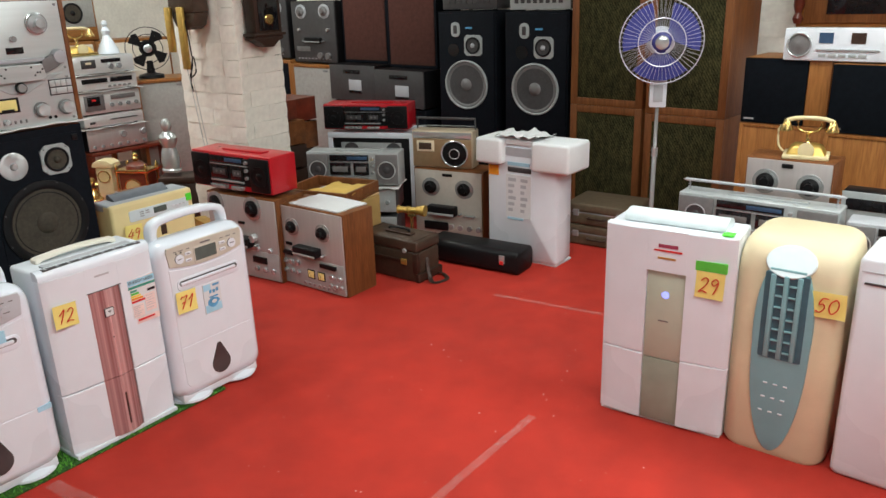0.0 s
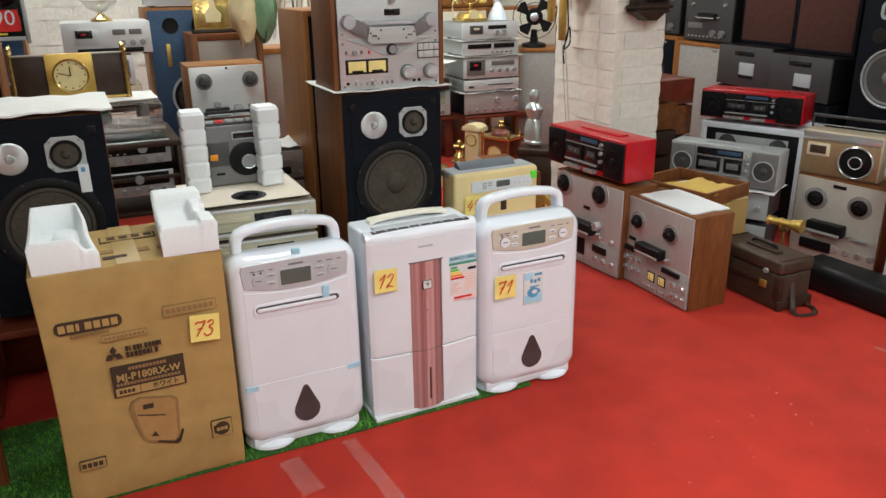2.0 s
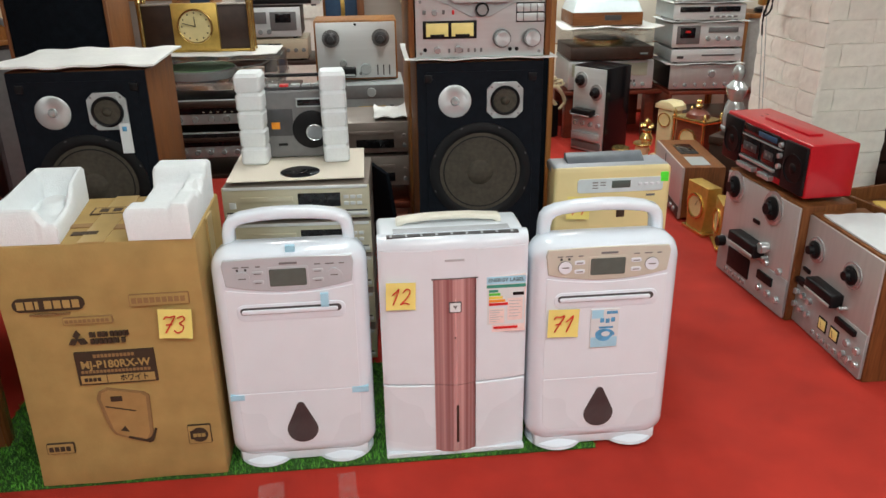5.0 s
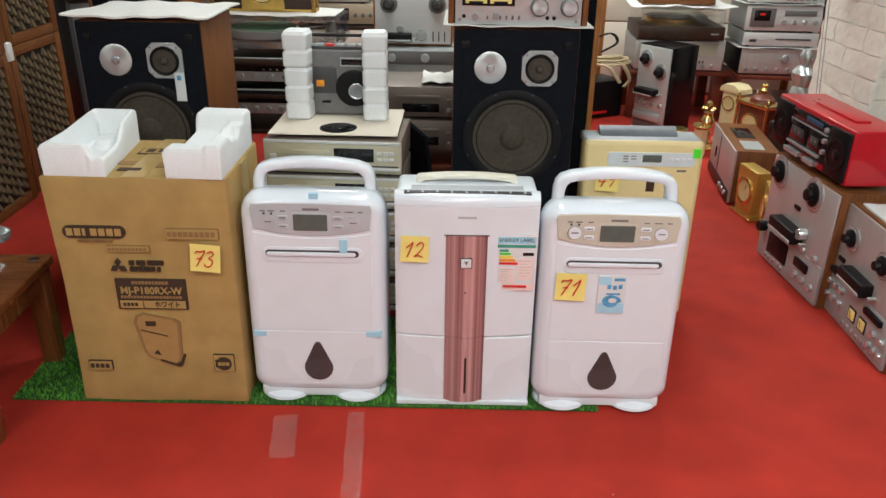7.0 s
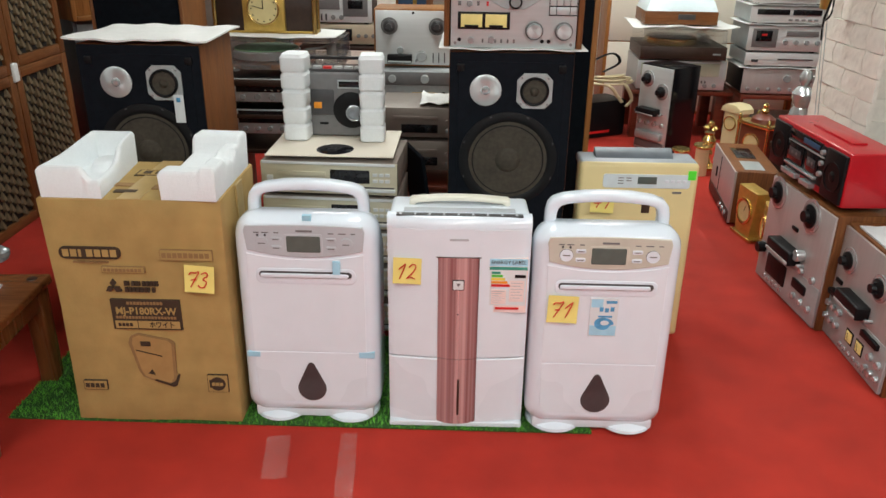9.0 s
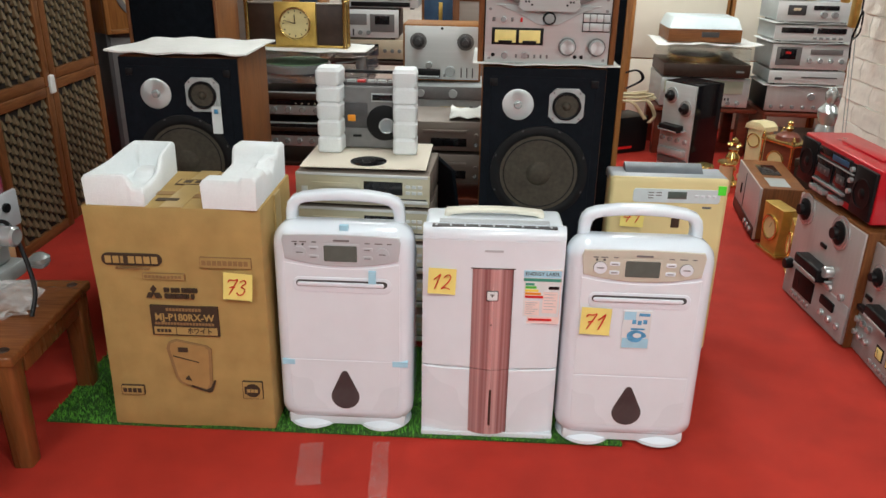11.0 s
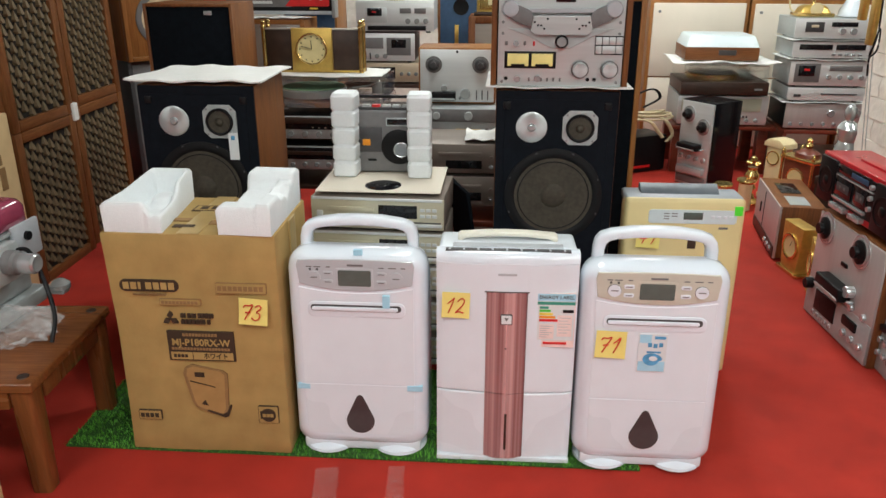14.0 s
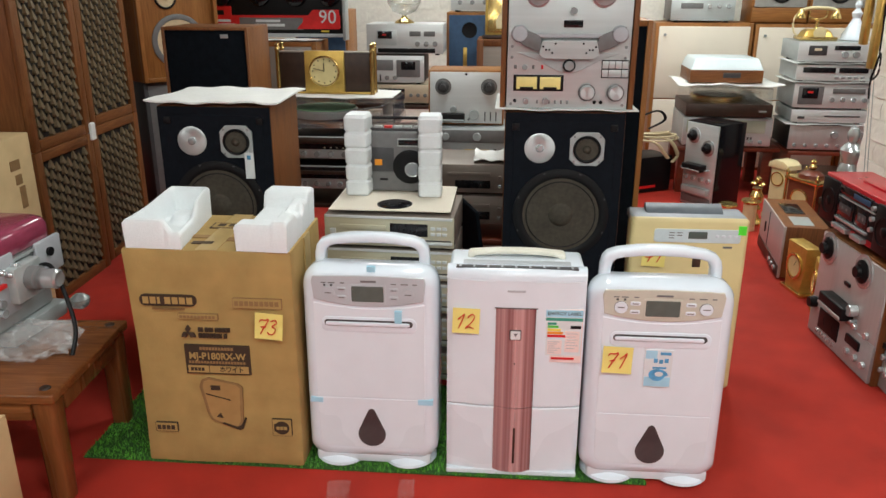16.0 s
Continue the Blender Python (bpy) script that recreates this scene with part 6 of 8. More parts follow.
# folded film projector on the stool
t = thing("film_projector", "folded film projector with magenta lid and metal lens", "projector", pose(-0.125, 2.365, SH, 0, 0, -4) @ Matrix.Scale(1.42, 4))
B("base", t, SILVP, -0.17, 0.12, -0.06, 0.12, 0.012, 0.05, 0.008)
B("body", t, SILVP, -0.15, 0.105, -0.11, 0.10, 0.0505, 0.200, 0.010, 3)
secs = [[(x, yy, z) for x, yy in rrect(-0.165 + e, 0.112 - e, -0.135 + e, 0.125 - e, 0.03, 5)] for z, e in ((0.197, 0.006), (0.203, 0.0), (0.236, 0.0), (0.248, 0.005), (0.254, 0.016))]
loft("lid", t, MAGENTA, secs, "glossy magenta rounded lid")
loft("lid_rim", t, SILVP, [[(x, yy, z) for x, yy in rrect(-0.168, 0.115, -0.138, 0.128, 0.03, 5)] for z in (0.190, 0.1965)], "silver rim")
for lx, ly in ((0.02, -0.06), (-0.01, 0.05)):
    lathe("reel_cap", t, CHROME, [(0.026, 0.250), (0.026, 0.262), (0.018, 0.268), (0.012, 0.266), (0, 0.266)], (lx, ly, 0), "z", 24)
B("gate_plate", t, LGREY, 0.106, 0.116, -0.125, -0.015, 0.085, 0.212, 0.004)
B("rear_plate", t, LGREY, 0.108, 0.118, 0.05, 0.135, 0.125, 0.205, 0.005)
B("film_gate", t, SILVER, 0.105, 0.135, -0.045, 0.04, 0.105, 0.185, 0.006)
lathe("drive_wheel", t, BLACK, [(0.010, 0), (0.010, 0.006), (0, 0.006)], (0.118, 0.09, 0.175), "x", 16)
lathe("lens", t, MGREY, [(0.026, 0), (0.026, 0.022), (0.021, 0.026), (0.021, 0.036), (0, 0.036)], (0.132, 0.0, 0.150), "x", 24)
lathe("lens_ring", t, CHROME, [(0.018, 0.0), (0.021, 0.003), (0.021, 0.030), (0.016, 0.034), (0, 0.030)], (0.164, 0.0, 0.150), "x", 24)
B("red_lever", t, REDB, 0.117, 0.128, -0.10, -0.06, 0.152, 0.161, 0.002)
for k in range(5):
    lathe("adjuster", t, CHROME, [(0.007, 0), (0.007, 0.010), (0.004, 0.014), (0, 0.014)], (0.117, -0.105 + 0.020 * k, 0.185 - 0.012 * (k % 2)), "x", 12)
for z in (0.105, 0.125):
    lathe("roller", t, CHROME, [(0.009, 0), (0.009, 0.016), (0, 0.016)], (0.117, -0.085, z), "x", 14)
prism("reel_arm", t, LGREY, rrect(-0.02, 0.155, 0.020, 0.036, 0.008), 0.122, 0.147, 0.004)
lathe("reel_spindle", t, CHROME, [(0.022, 0), (0.022, 0.010), (0.010, 0.020), (0, 0.022)], (0.140, 0.134, 0.034), "z", 18)
prism("reel_arm", t, SILVP, rrect(-0.12, 0.09, 0.030, 0.046, 0.008), -0.185, -0.145, 0.004)
lathe("reel_spindle", t, CHROME, [(0.024, 0), (0.024, 0.010), (0.010, 0.020), (0, 0.022)], (0.075, -0.165, 0.044), "z", 18)
lathe("wing_nut", t, CHROME, [(0.006, 0), (0.012, 0.012), (0.005, 0.022), (0, 0.028)], (0.075, -0.165, 0.0), "z", 10)
tube("power_cord", t, BLACK, curve_pts([(0.12, 0.03, 0.16), (0.16, 0.03, 0.165), (0.205, 0.0, 0.11), (0.235, -0.03, 0.05), (0.24, -0.06, 0.006)], 8), 0.0045, 8)
t = thing("plastic_bag", "crumpled clear plastic bag lying on a stool", "plastic bag", pose(0.075, 2.30, SH) @ Matrix.Scale(0.85, 4))
bm = bmesh.new()
bmesh.ops.create_icosphere(bm, subdivisions=5, radius=1.0)
for v in bm.verts:
    n = noise.noise(v.co * 2.2) + 1.1 * abs(noise.noise(v.co * 3.6)) - 0.5 * abs(noise.noise(v.co * 8.0))
    f = 1 + 0.35 * n
    v.co = Vector((v.co.x * 0.135 * f, v.co.y * 0.095 * f, max(0.0, v.co.z * 0.058 * f + 0.046)))
part("film", bm, BAGM, t, "", 20)
tagged(part("foam_wedge", box_bm(-0.10, 0.10, -0.05, 0.05, 0, 0.13, 0.004), CLOTH), "black ribbed foam wedge behind a projector", "foam").matrix_basis = room(pose(-0.10, 2.50, SH, 12, 0, -8))

# pale cartons by the stool
t = thing("carton", "pale cardboard carton with printed marks behind a stool", "carton", pose(-0.71, 2.90, 0))
B("body", t, CARDL, -0.26, 0.26, 0, 0.34, 0, 0.79, 0.005)
for z0, z1, x0, x1 in ((0.66, 0.70, 0.13, 0.19), (0.60, 0.64, 0.15, 0.19), (0.50, 0.59, 0.165, 0.20), (0.30, 0.45, 0.17, 0.20)):
    B("print_mark", t, CARDM, 0.258, 0.2625, x0 + 0.06, x1 + 0.06, z0, z1, 0)
t = thing("carton", "plain pale cardboard carton with a slanting edge on carpet", "carton", Matrix.Identity(4))
t.matrix_basis = pose(0.185, 1.95, 0)
B("body", t, CARDL, -0.19, 0.19, -0.17, 0.17, 0, 0.355, 0.006)
B("flap", t, CARDL, -0.188, 0.188, -0.10, 0.168, 0.3555, 0.360, 0.001)

# ---- far middle: cassette decks, blue speakers, display board ----
PLAN[0] = False
table("equipment_rack", "dark wooden rack under cassette decks", pose(0.90, 5.38, 0), 0.54, 0.42, 0.667, LEATHERD, shelves=(0.25,))
unit("cassette_deck", "champagne cassette deck in a stack", "cassette deck", pose(0.895, 5.40, 0.667), 0.43, 0.125, 0.30, CHAMP, CHAMP, [("b", "window", DISP, -0.10, 0.06, 0.03, 0.10), ("krow", CHROME, 0.10, 0.19, 3, 0.06, 0.012)], "far cassette decks")
unit("cassette_deck", "silver cassette deck with black door in a stack", "cassette deck", pose(0.863, 5.41, 0.793), 0.43, 0.177, 0.30, LEATHERD, PSILV, [("b", "meter_window", MGREY, -0.19, 0.02, 0.085, 0.15), ("b", "door", MGREY, 0.04, 0.19, 0.045, 0.15), ("b", "door_window", DISP, 0.07, 0.16, 0.09, 0.14, 0.005), ("row", "slider", DGREY, -0.18, -0.04, 5, 0.02, 0.06, 0.35), ("krow", CHROME, -0.02, 0.03, 2, 0.04, 0.014)], "far cassette decks")
unit("cassette_deck", "silver front-loading cassette deck with red display", "cassette deck", pose(0.957, 5.42, 0.971), 0.48, 0.188, 0.32, PSILV, PSILV, [("b", "door", SILVER, -0.18, -0.05, 0.06, 0.15), ("b", "window", DISP, -0.17, -0.08, 0.10, 0.145, 0.005), ("b", "lamp", REDB, -0.14, -0.115, 0.118, 0.128, 0.006), ("b", "meter", MGREY, 0.03, 0.10, 0.115, 0.145), ("b", "meter", MGREY, 0.12, 0.19, 0.115, 0.145), ("krow", CHROME, 0.08, 0.19, 3, 0.07, 0.016), ("b", "key_bed", BLACK, -0.17, 0.19, 0.016, 0.042, 0.006)], "far cassette decks")
t = thing("glass_trophy", "clear glass bowl on a gold foot on a cassette deck", "ornament", pose(0.943, 5.52, 1.160))
lathe("foot", t, BRASS, [(0.06, 0), (0.06, 0.01), (0.025, 0.03), (0.015, 0.045), (0, 0.05)], (0, 0, 0), "z", 24)
lathe("bowl", t, GLASS, [(0.012, 0.045), (0.07, 0.07), (0.105, 0.12), (0.11, 0.19), (0.09, 0.24), (0.085, 0.24), (0.10, 0.19), (0.09, 0.12), (0.0, 0.06)], (0, 0, 0), "z", 28)


def blue_speaker(m, label, w=0.40, h=1.05):
    t = thing("loudspeaker", label, "loudspeaker", m, "blue-fronted loudspeakers")
    B("cabinet", t, TEAK, -w / 2, w / 2, 0.012, 0.34, 0, h, 0.003)
    B("baffle", t, BLUEB, -w / 2 + 0.016, w / 2 - 0.016, 0.004, 0.016, 0.016, h - 0.016, 0.002)
    for zc, r in ((0.25, 0.14), (0.66, 0.14)):
        ring("woofer_rim", t, LGREY, 0.02, zc, r * 0.97, r * 1.08, 0.010, 0.004)
        cone(t, 0.02, zc, r * 0.88, 0.004, CONE)
    for s in (-1, 1):
        lathe("tweeter", t, BLACK, [(0.05, 0), (0.05, 0.006), (0.02, 0.002), (0, 0.004)], (s * 0.09, 0.004, h - 0.11), "y", 26)
    B("badge", t, BRASSP, -0.13, -0.105, -0.002, 0.008, h - 0.36, h - 0.22, 0.001)
    return t


blue_speaker(pose(1.435, 5.70, 0), "teak loudspeaker with dark blue baffle and white-rimmed woofers", 0.48, 1.22)
blue_speaker(pose(0.335, 5.80, 0), "teak loudspeaker with dark blue baffle near the wall", 0.36, 1.23)
unit("amplifier", "white-silver amplifier on a blue loudspeaker", "amplifier", pose(1.40, 5.73, 1.222), 0.36, 0.12, 0.28, WHITE2, PSILV, [("krow", CHROME, -0.12, 0.12, 4, 0.06, 0.014)])
grille_speaker("teak loudspeaker with grey-brown cloth near the wall", pose(0.175, 5.45, 0), 0.42, 1.045, 0.34, TEAKH, BRONZE, 0.03)
t = thing("display_board", "black and red cassette display board with a large number", "sign", pose(0.07, 5.60, 1.066))
B("board", t, BLACK, -0.46, 0.46, 0, 0.09, 0, 0.36, 0.004)
B("lower_strip", t, LGREY, -0.46, 0.46, -0.010, 0.0, 0.0, 0.022, 0.002)
B("print_band", t, REDB, -0.46, 0.445, -0.004, 0.002, 0.055, 0.135, 0)
B("print_band", t, MGREY, -0.22, 0.20, -0.006, 0.002, 0.045, 0.12, 0)
prism("red_arrow", t, REDB, [(0.16, 0.05), (0.44, 0.05), (0.44, 0.17), (0.27, 0.17)][::-1], -0.008, 0.0, 0)
writing("number", t, PAPER, "90", 0.118, 0.365, -0.011, 0.122)
B("red_corner", t, REDB, -0.455, -0.27, -0.0065, 0.002, 0.125, 0.19, 0)
B("print_word", t, BLACK, -0.42, -0.32, -0.009, 0.0, 0.135, 0.165, 0)
for x0, x1 in ((-0.38, -0.25), (-0.12, 0.08)):
    B("print_word", t, PAPER, x0, x1, -0.009, 0.0, 0.065, 0.082, 0)
    B("print_word", t, PAPER, x0 + 0.01, x1 - 0.03, -0.009, 0.0, 0.092, 0.108, 0)
B("small_mark", t, YELL, 0.32, 0.37, -0.009, 0.0, 0.032, 0.042, 0)
for x in (-0.33, -0.08, 0.16, 0.38):
    lathe("dome", t, BLACKG, [(0.075, 0.0), (0.07, 0.03), (0.045, 0.055), (0, 0.065)], (x, 0.0, 0.262), "y", 24)
B("edge_post", t, SILVP, 0.462, 0.482, -0.01, 0.09, -0.02, 0.36, 0.003)
grille_speaker("walnut loudspeaker with grey cloth under a framed picture", pose(1.625, 5.34, 0), 0.43, 1.075, 0.32, WALNUT, BRONZE, 0.04)
t = thing("framed_picture", "small gold picture in a dark stand on a loudspeaker", "picture", pose(1.57, 5.42, 1.0755, -8, 0, 0))
B("stand", t, LEATHERD, -0.13, 0.13, -0.03, 0.05, 0, 0.02, 0.002)
B("frame", t, BRASSP, -0.115, 0.115, 0.0, 0.014, 0.0205, 0.26, 0.003)
B("panel", t, BRASS, -0.10, 0.10, -0.003, 0.004, 0.035, 0.245, 0.001)
prism("relief", t, IVORY, [(-0.045, 0.06), (0.04, 0.06), (0.05, 0.11), (0.02, 0.15), (0.015, 0.20), (-0.015, 0.21), (-0.02, 0.15), (-0.05, 0.11)][::-1], -0.008, 0.0, 0.003)
grille_speaker("teak loudspeaker with brown cloth under a display board", pose(-0.25, 5.47, 0), 0.42, 1.045, 0.34, TEAKH, BRONZE, 0.03)
sheet("foam_sheet", "white foam sheet lying on a teak loudspeaker", "foam sheet", FOAM, -0.03, 0.40, 5.44, 5.59, 1.05, 0.003, 16, 6, 0.004, 44)
grille_speaker("tall teak loudspeaker with tan cloth in the corner", pose(-0.56, 5.30, 0, 0, 0, 14), 0.42, 1.40, 0.34, TEAK, LATT, 0.04)
PLAN[0] = True
# hanging cables and bag beside the tall cabinet
t = thing("hanging_cables", "bundle of pale cables hanging from a rail", "cables", pose(1.80, 4.75, 0))
rc = random.Random(8)
tube("rail", t, MGREY, [(-0.35, 0, 1.75), (0.12, 0, 1.75)], 0.01, 8)
for x in (-0.33, 0.10):
    tube("hanger_rod", t, MGREY, [(x, 0, 1.74), (x, 0, 3.2)], 0.005, 6)
for k in range(14):
    x = -0.20 + 0.25 * rc.random()
    tube("cable", t, (PAPER, CABLE, DGREY)[k % 3], curve_pts([(x, 0, 1.75), (x + rc.uniform(-0.04, 0.04), -0.03, 1.35), (x + rc.uniform(-0.07, 0.07), rc.uniform(-0.05, 0.05), 1.0 + rc.uniform(-0.1, 0.1)), (x + rc.uniform(-0.05, 0.05), 0.02, 1.2)], 6), 0.006, 6)
for x, hh, mt in ((-0.30, 0.16, IVORY), (-0.20, 0.15, GREENM)):
    bm = bmesh.new()
    bmesh.ops.create_icosphere(bm, subdivisions=3, radius=1.0)
    for v in bm.verts:
        f = 1 + 0.3 * noise.noise(v.co * 2.5 + Vector((x * 30, 0, 0)))
        v.co = Vector((v.co.x * 0.075 * f + x, v.co.y * 0.06 * f, v.co.z * hh * f + 1.06))
    part("hanging_bag", bm, mt, t, "", 40)
grille_speaker("shelf unit with small brown boxes near the wall", pose(1.85, 5.30, 0), 0.5, 0.80, 0.30, TEAK, BRONZE, 0.03, "storage_cabinet")

# ---- far right: cream-front cabinets, turntables, stacks ----
def cream_cabinet(m):
    t = thing("cream_cabinet", "teak cabinet with cream painted doors against the wall", "cabinet", m, "cream-front cabinets")
    w, h = 0.62, 0.97
    B("carcass", t, TEAK, -w / 2, w / 2, 0.012, 0.30, 0, h, 0.003)
    B("upper_door", t, CREAM, -w / 2 + 0.022, w / 2 - 0.022, 0, 0.014, 0.482, h - 0.022, 0.006)
    B("lower_door", t, CREAM, -w / 2 + 0.022, w / 2 - 0.022, 0, 0.014, 0.022, 0.474, 0.006)
    knob("door_knob", t, CHROME, -w / 2 + 0.06, h - 0.075, 0.009, 0.012)
    return t


cream_cabinet(pose(2.68, 5.62, 0))
cream_cabinet(pose(3.315, 5.62, 0))
cream_cabinet(pose(3.95, 5.62, 0))
unit("amplifier", "white-silver amplifier on a cream cabinet", "amplifier", pose(2.66, 5.64, 0.972), 0.40, 0.16, 0.28, MGREY, SILVER, [("b", "window", MGREY, -0.14, 0.0, 0.085, 0.12), ("krow", CHROME, 0.04, 0.16, 3, 0.10, 0.014)])
for x in (3.14, 3.50):
    t = thing("small_loudspeaker", "teak small loudspeaker lying on a cream cabinet", "loudspeaker", pose(x, 5.63, 0.972), "small teak loudspeakers")
    B("cabinet", t, TEAKH, -0.175, 0.175, 0.012, 0.26, 0, 0.30, 0.003)
    B("baffle", t, GREYC, -0.16, 0.16, 0.004, 0.014, 0.10, 0.29, 0.002)
    B("lower_board", t, TEAKH, -0.17, 0.17, 0.002, 0.014, 0.01, 0.095, 0.002)
    cone(t, 0.0, 0.20, 0.065, 0.004, CONE)
table("low_shelf", "reddish wooden low shelf under turntables", pose(2.76, 5.06, 0), 0.62, 0.42, 0.30, REDWOOD, 0.06)
unit("amplifier", "silver amplifier with glass top window on a shelf", "amplifier", pose(2.745, 5.06, 0.30), 0.52, 0.18, 0.36, SILVP, SILVER, [("b", "window", TANKW, -0.24, 0.22, 0.09, 0.165), ("row", "switch", DGREY, 0.06, 0.16, 5, 0.05, 0.065, 0.5), ("krow", CHROME, -0.02, 0.2, 5, 0.035, 0.012)])
t = thing("turntable", "dark brown turntable with clear lid and gold platter", "turntable", pose(2.735, 5.03, 0.482))
B("plinth", t, LEATHERD, -0.25, 0.25, 0, 0.36, 0.01, 0.085, 0.003)
lathe("platter", t, BRASS, [(0.15, 0.085), (0.153, 0.115), (0.148, 0.12), (0, 0.12)], (-0.04, 0.18, 0), "z", 40)
lathe("platter_mat", t, BLACK, [(0.14, 0.12), (0.14, 0.124), (0, 0.124)], (-0.04, 0.18, 0), "z", 40)
B("arm_block", t, SILVP, 0.14, 0.20, 0.20, 0.30, 0.0855, 0.125, 0.004)
for n2, a in (("lid_front", (-0.24, 0.24, 0.004, 0.008)), ("lid_back", (-0.24, 0.24, 0.350, 0.354))):
    B(n2, t, GLASS, *a, 0.0855, 0.175, 0)
B("lid_top", t, GLASS, -0.24, 0.24, 0.004, 0.354, 0.1755, 0.180, 0.001)
B("badge", t, CHROME, 0.17, 0.215, -0.002, 0.004, 0.04, 0.05, 0)
sheet("foam_sheet", "white foam sheet drooping over a turntable lid", "foam sheet", FOAM, 2.435, 3.035, 5.02, 5.40, 0.664, 0.004, 24, 12, 0.004, 21, None, 0.0)
t = thing("turntable", "walnut turntable wrapped in clear film on another turntable", "turntable", pose(2.71, 5.08, 0.683))
B("plinth", t, WALNUTH, -0.21, 0.21, 0, 0.30, 0, 0.075, 0.003)
B("switch_plate", t, DGREY, -0.02, 0.08, -0.003, 0.002, 0.03, 0.06, 0.001)
secs = [[(x, yy, z) for x, yy in rrect(-0.21 + e, 0.21 - e, 0.004 + e, 0.30 - e * 0.3, 0.01, 2)] for z, e in ((0.0755, 0.0), (0.13, 0.02), (0.14, 0.03))]
loft("wrapped_lid", t, PALEB, secs, "lid wrapped in milky film")
# reel deck standing in front, and power box with coil
reel_deck("silver reel deck with glossy black sides standing on carpet", pose(2.55, 4.84, 0, 0, 0, -72), 0.26, 0.50, 0.165, BLACKG, SILVER,
          [(-0.06, 0.42), (0.06, 0.36)], 0.038, (-0.09, 0.06, 0.22, 0.26, 0.04), [], [("krow", CHROME, -0.09, 0.09, 4, 0.17, 0.014), ("b", "key_block", SILVP, -0.10, 0.10, 0.08, 0.12, 0.02), ("b", "lower_panel", MGREY, -0.115, 0.115, 0.02, 0.065, 0.003)])
t = thing("power_box", "small black power box with red label on carpet", "power box", pose(2.34, 5.48, 0))
B("body", t, BLACK, -0.105, 0.105, 0, 0.20, 0.006, 0.215, 0.006)
B("red_label", t, REDB, -0.06, 0.05, -0.003, 0.002, 0.03, 0.045, 0)
B("foot", t, BLACK, -0.10, 0.10, 0.02, 0.18, 0, 0.0065, 0)
t = thing("cable_coil", "loose tan cable coil on a black power box", "cable", pose(2.34, 5.53, 0.215))
for k in range(5):
    a = 0.35 * k
    tube("cable_loop", t, CABLE, [(0.105 * math.cos(a + i * 0.35) * (1 - 0.1 * k), 0.075 * math.sin(i * 0.35) - 0.04 * (k % 2), 0.012 + 0.012 * k + 0.008 * math.sin(i * 0.7 + k)) for i in range(18)], 0.006, 7, closed=True)
tube("cable_end", t, CABLE, curve_pts([(0.02, -0.06, 0.03), (0.05, -0.115, 0.02), (0.08, -0.125, -0.08), (0.06, -0.13, -0.13)], 6), 0.007, 7)
tube("cable_end", t, CABLE, curve_pts([(-0.04, -0.06, 0.03), (0.0, -0.118, 0.01), (0.03, -0.125, -0.06), (0.045, -0.13, -0.10)], 6), 0.007, 7)
tube("black_cord", t, BLACK, curve_pts([(-0.05, 0.0, 0.05), (-0.02, 0.02, 0.15), (0.06, 0.05, 0.19), (0.10, 0.08, 0.12), (0.05, 0.1, 0.06)], 6), 0.006, 7)
# cassette stack
table("low_shelf", "reddish wooden low shelf under a stack of decks", pose(3.38, 5.0, 0), 0.56, 0.42, 0.30, REDWOOD, 0.06, shelves=(0.12,))
stack = [("integrated_amplifier", "brown-silver amplifier with round knobs", 0.155, PINKS, BLACK, [("krow", CHROME, 0.04, 0.19, 2, 0.10, 0.022), ("krow", CHROME, -0.18, 0.19, 7, 0.035, 0.011)]),
         ("tuner", "silver tuner with a thin slot", 0.085, PSILV, SILVP, [("b", "slot", DGREY, -0.03, 0.17, 0.045, 0.052), ("b", "badge", DGREY, -0.18, -0.14, 0.03, 0.045)]),
         ("cassette_deck", "silver cassette deck with lit orange window", 0.15, PSILV, SILVP, [("b", "door", MGREY, -0.19, -0.05, 0.03, 0.135), ("b", "window", DISP, -0.17, -0.08, 0.065, 0.125, 0.005), ("b", "lamp", REDB, -0.14, -0.11, 0.095, 0.108, 0.007), ("krow", CHROME, 0.0, 0.18, 4, 0.06, 0.014), ("b", "meter", MGREY, 0.0, 0.18, 0.095, 0.125)]),
         ("tuner", "silver tuner with dark windows", 0.10, PSILV, SILVP, [("b", "window", DISP, -0.18, 0.0, 0.055, 0.085), ("b", "window", DISP, 0.02, 0.18, 0.055, 0.085), ("row", "key", CHROME, 0.0, 0.18, 5, 0.022, 0.034, 0.6)]),
         ("cassette_deck", "small silver cassette deck under a telephone", 0.12, PSILV, SILVP, [("b", "window", DGREY, -0.16, -0.06, 0.045, 0.10), ("b", "lamp", METERW, -0.13, -0.09, 0.07, 0.085, 0.005), ("b", "display", DISP, -0.02, 0.12, 0.075, 0.10), ("k", CHROME, 0.04, 0.05, 0.018), ("k", CHROME, 0.10, 0.05, 0.018)])]
z = 0.30
for i, (nm, lb, h, face, case, ft) in enumerate(stack):
    unit(nm, lb + " in a stack", "hi-fi unit", pose(3.31 - 0.004 * i, 5.01, z), 0.43, h, 0.32, case, face, ft, "stacked silver units")
    z += h + 0.001
    if i in (0, 2, 3):
        sheet("foam_sheet", "thin white foam sheet between stacked units", "foam sheet", FOAM, 3.06, 3.54, 4.985, 5.30, z, 0.002, 16, 8, 0.002, 30 + i)
        z += 0.0075


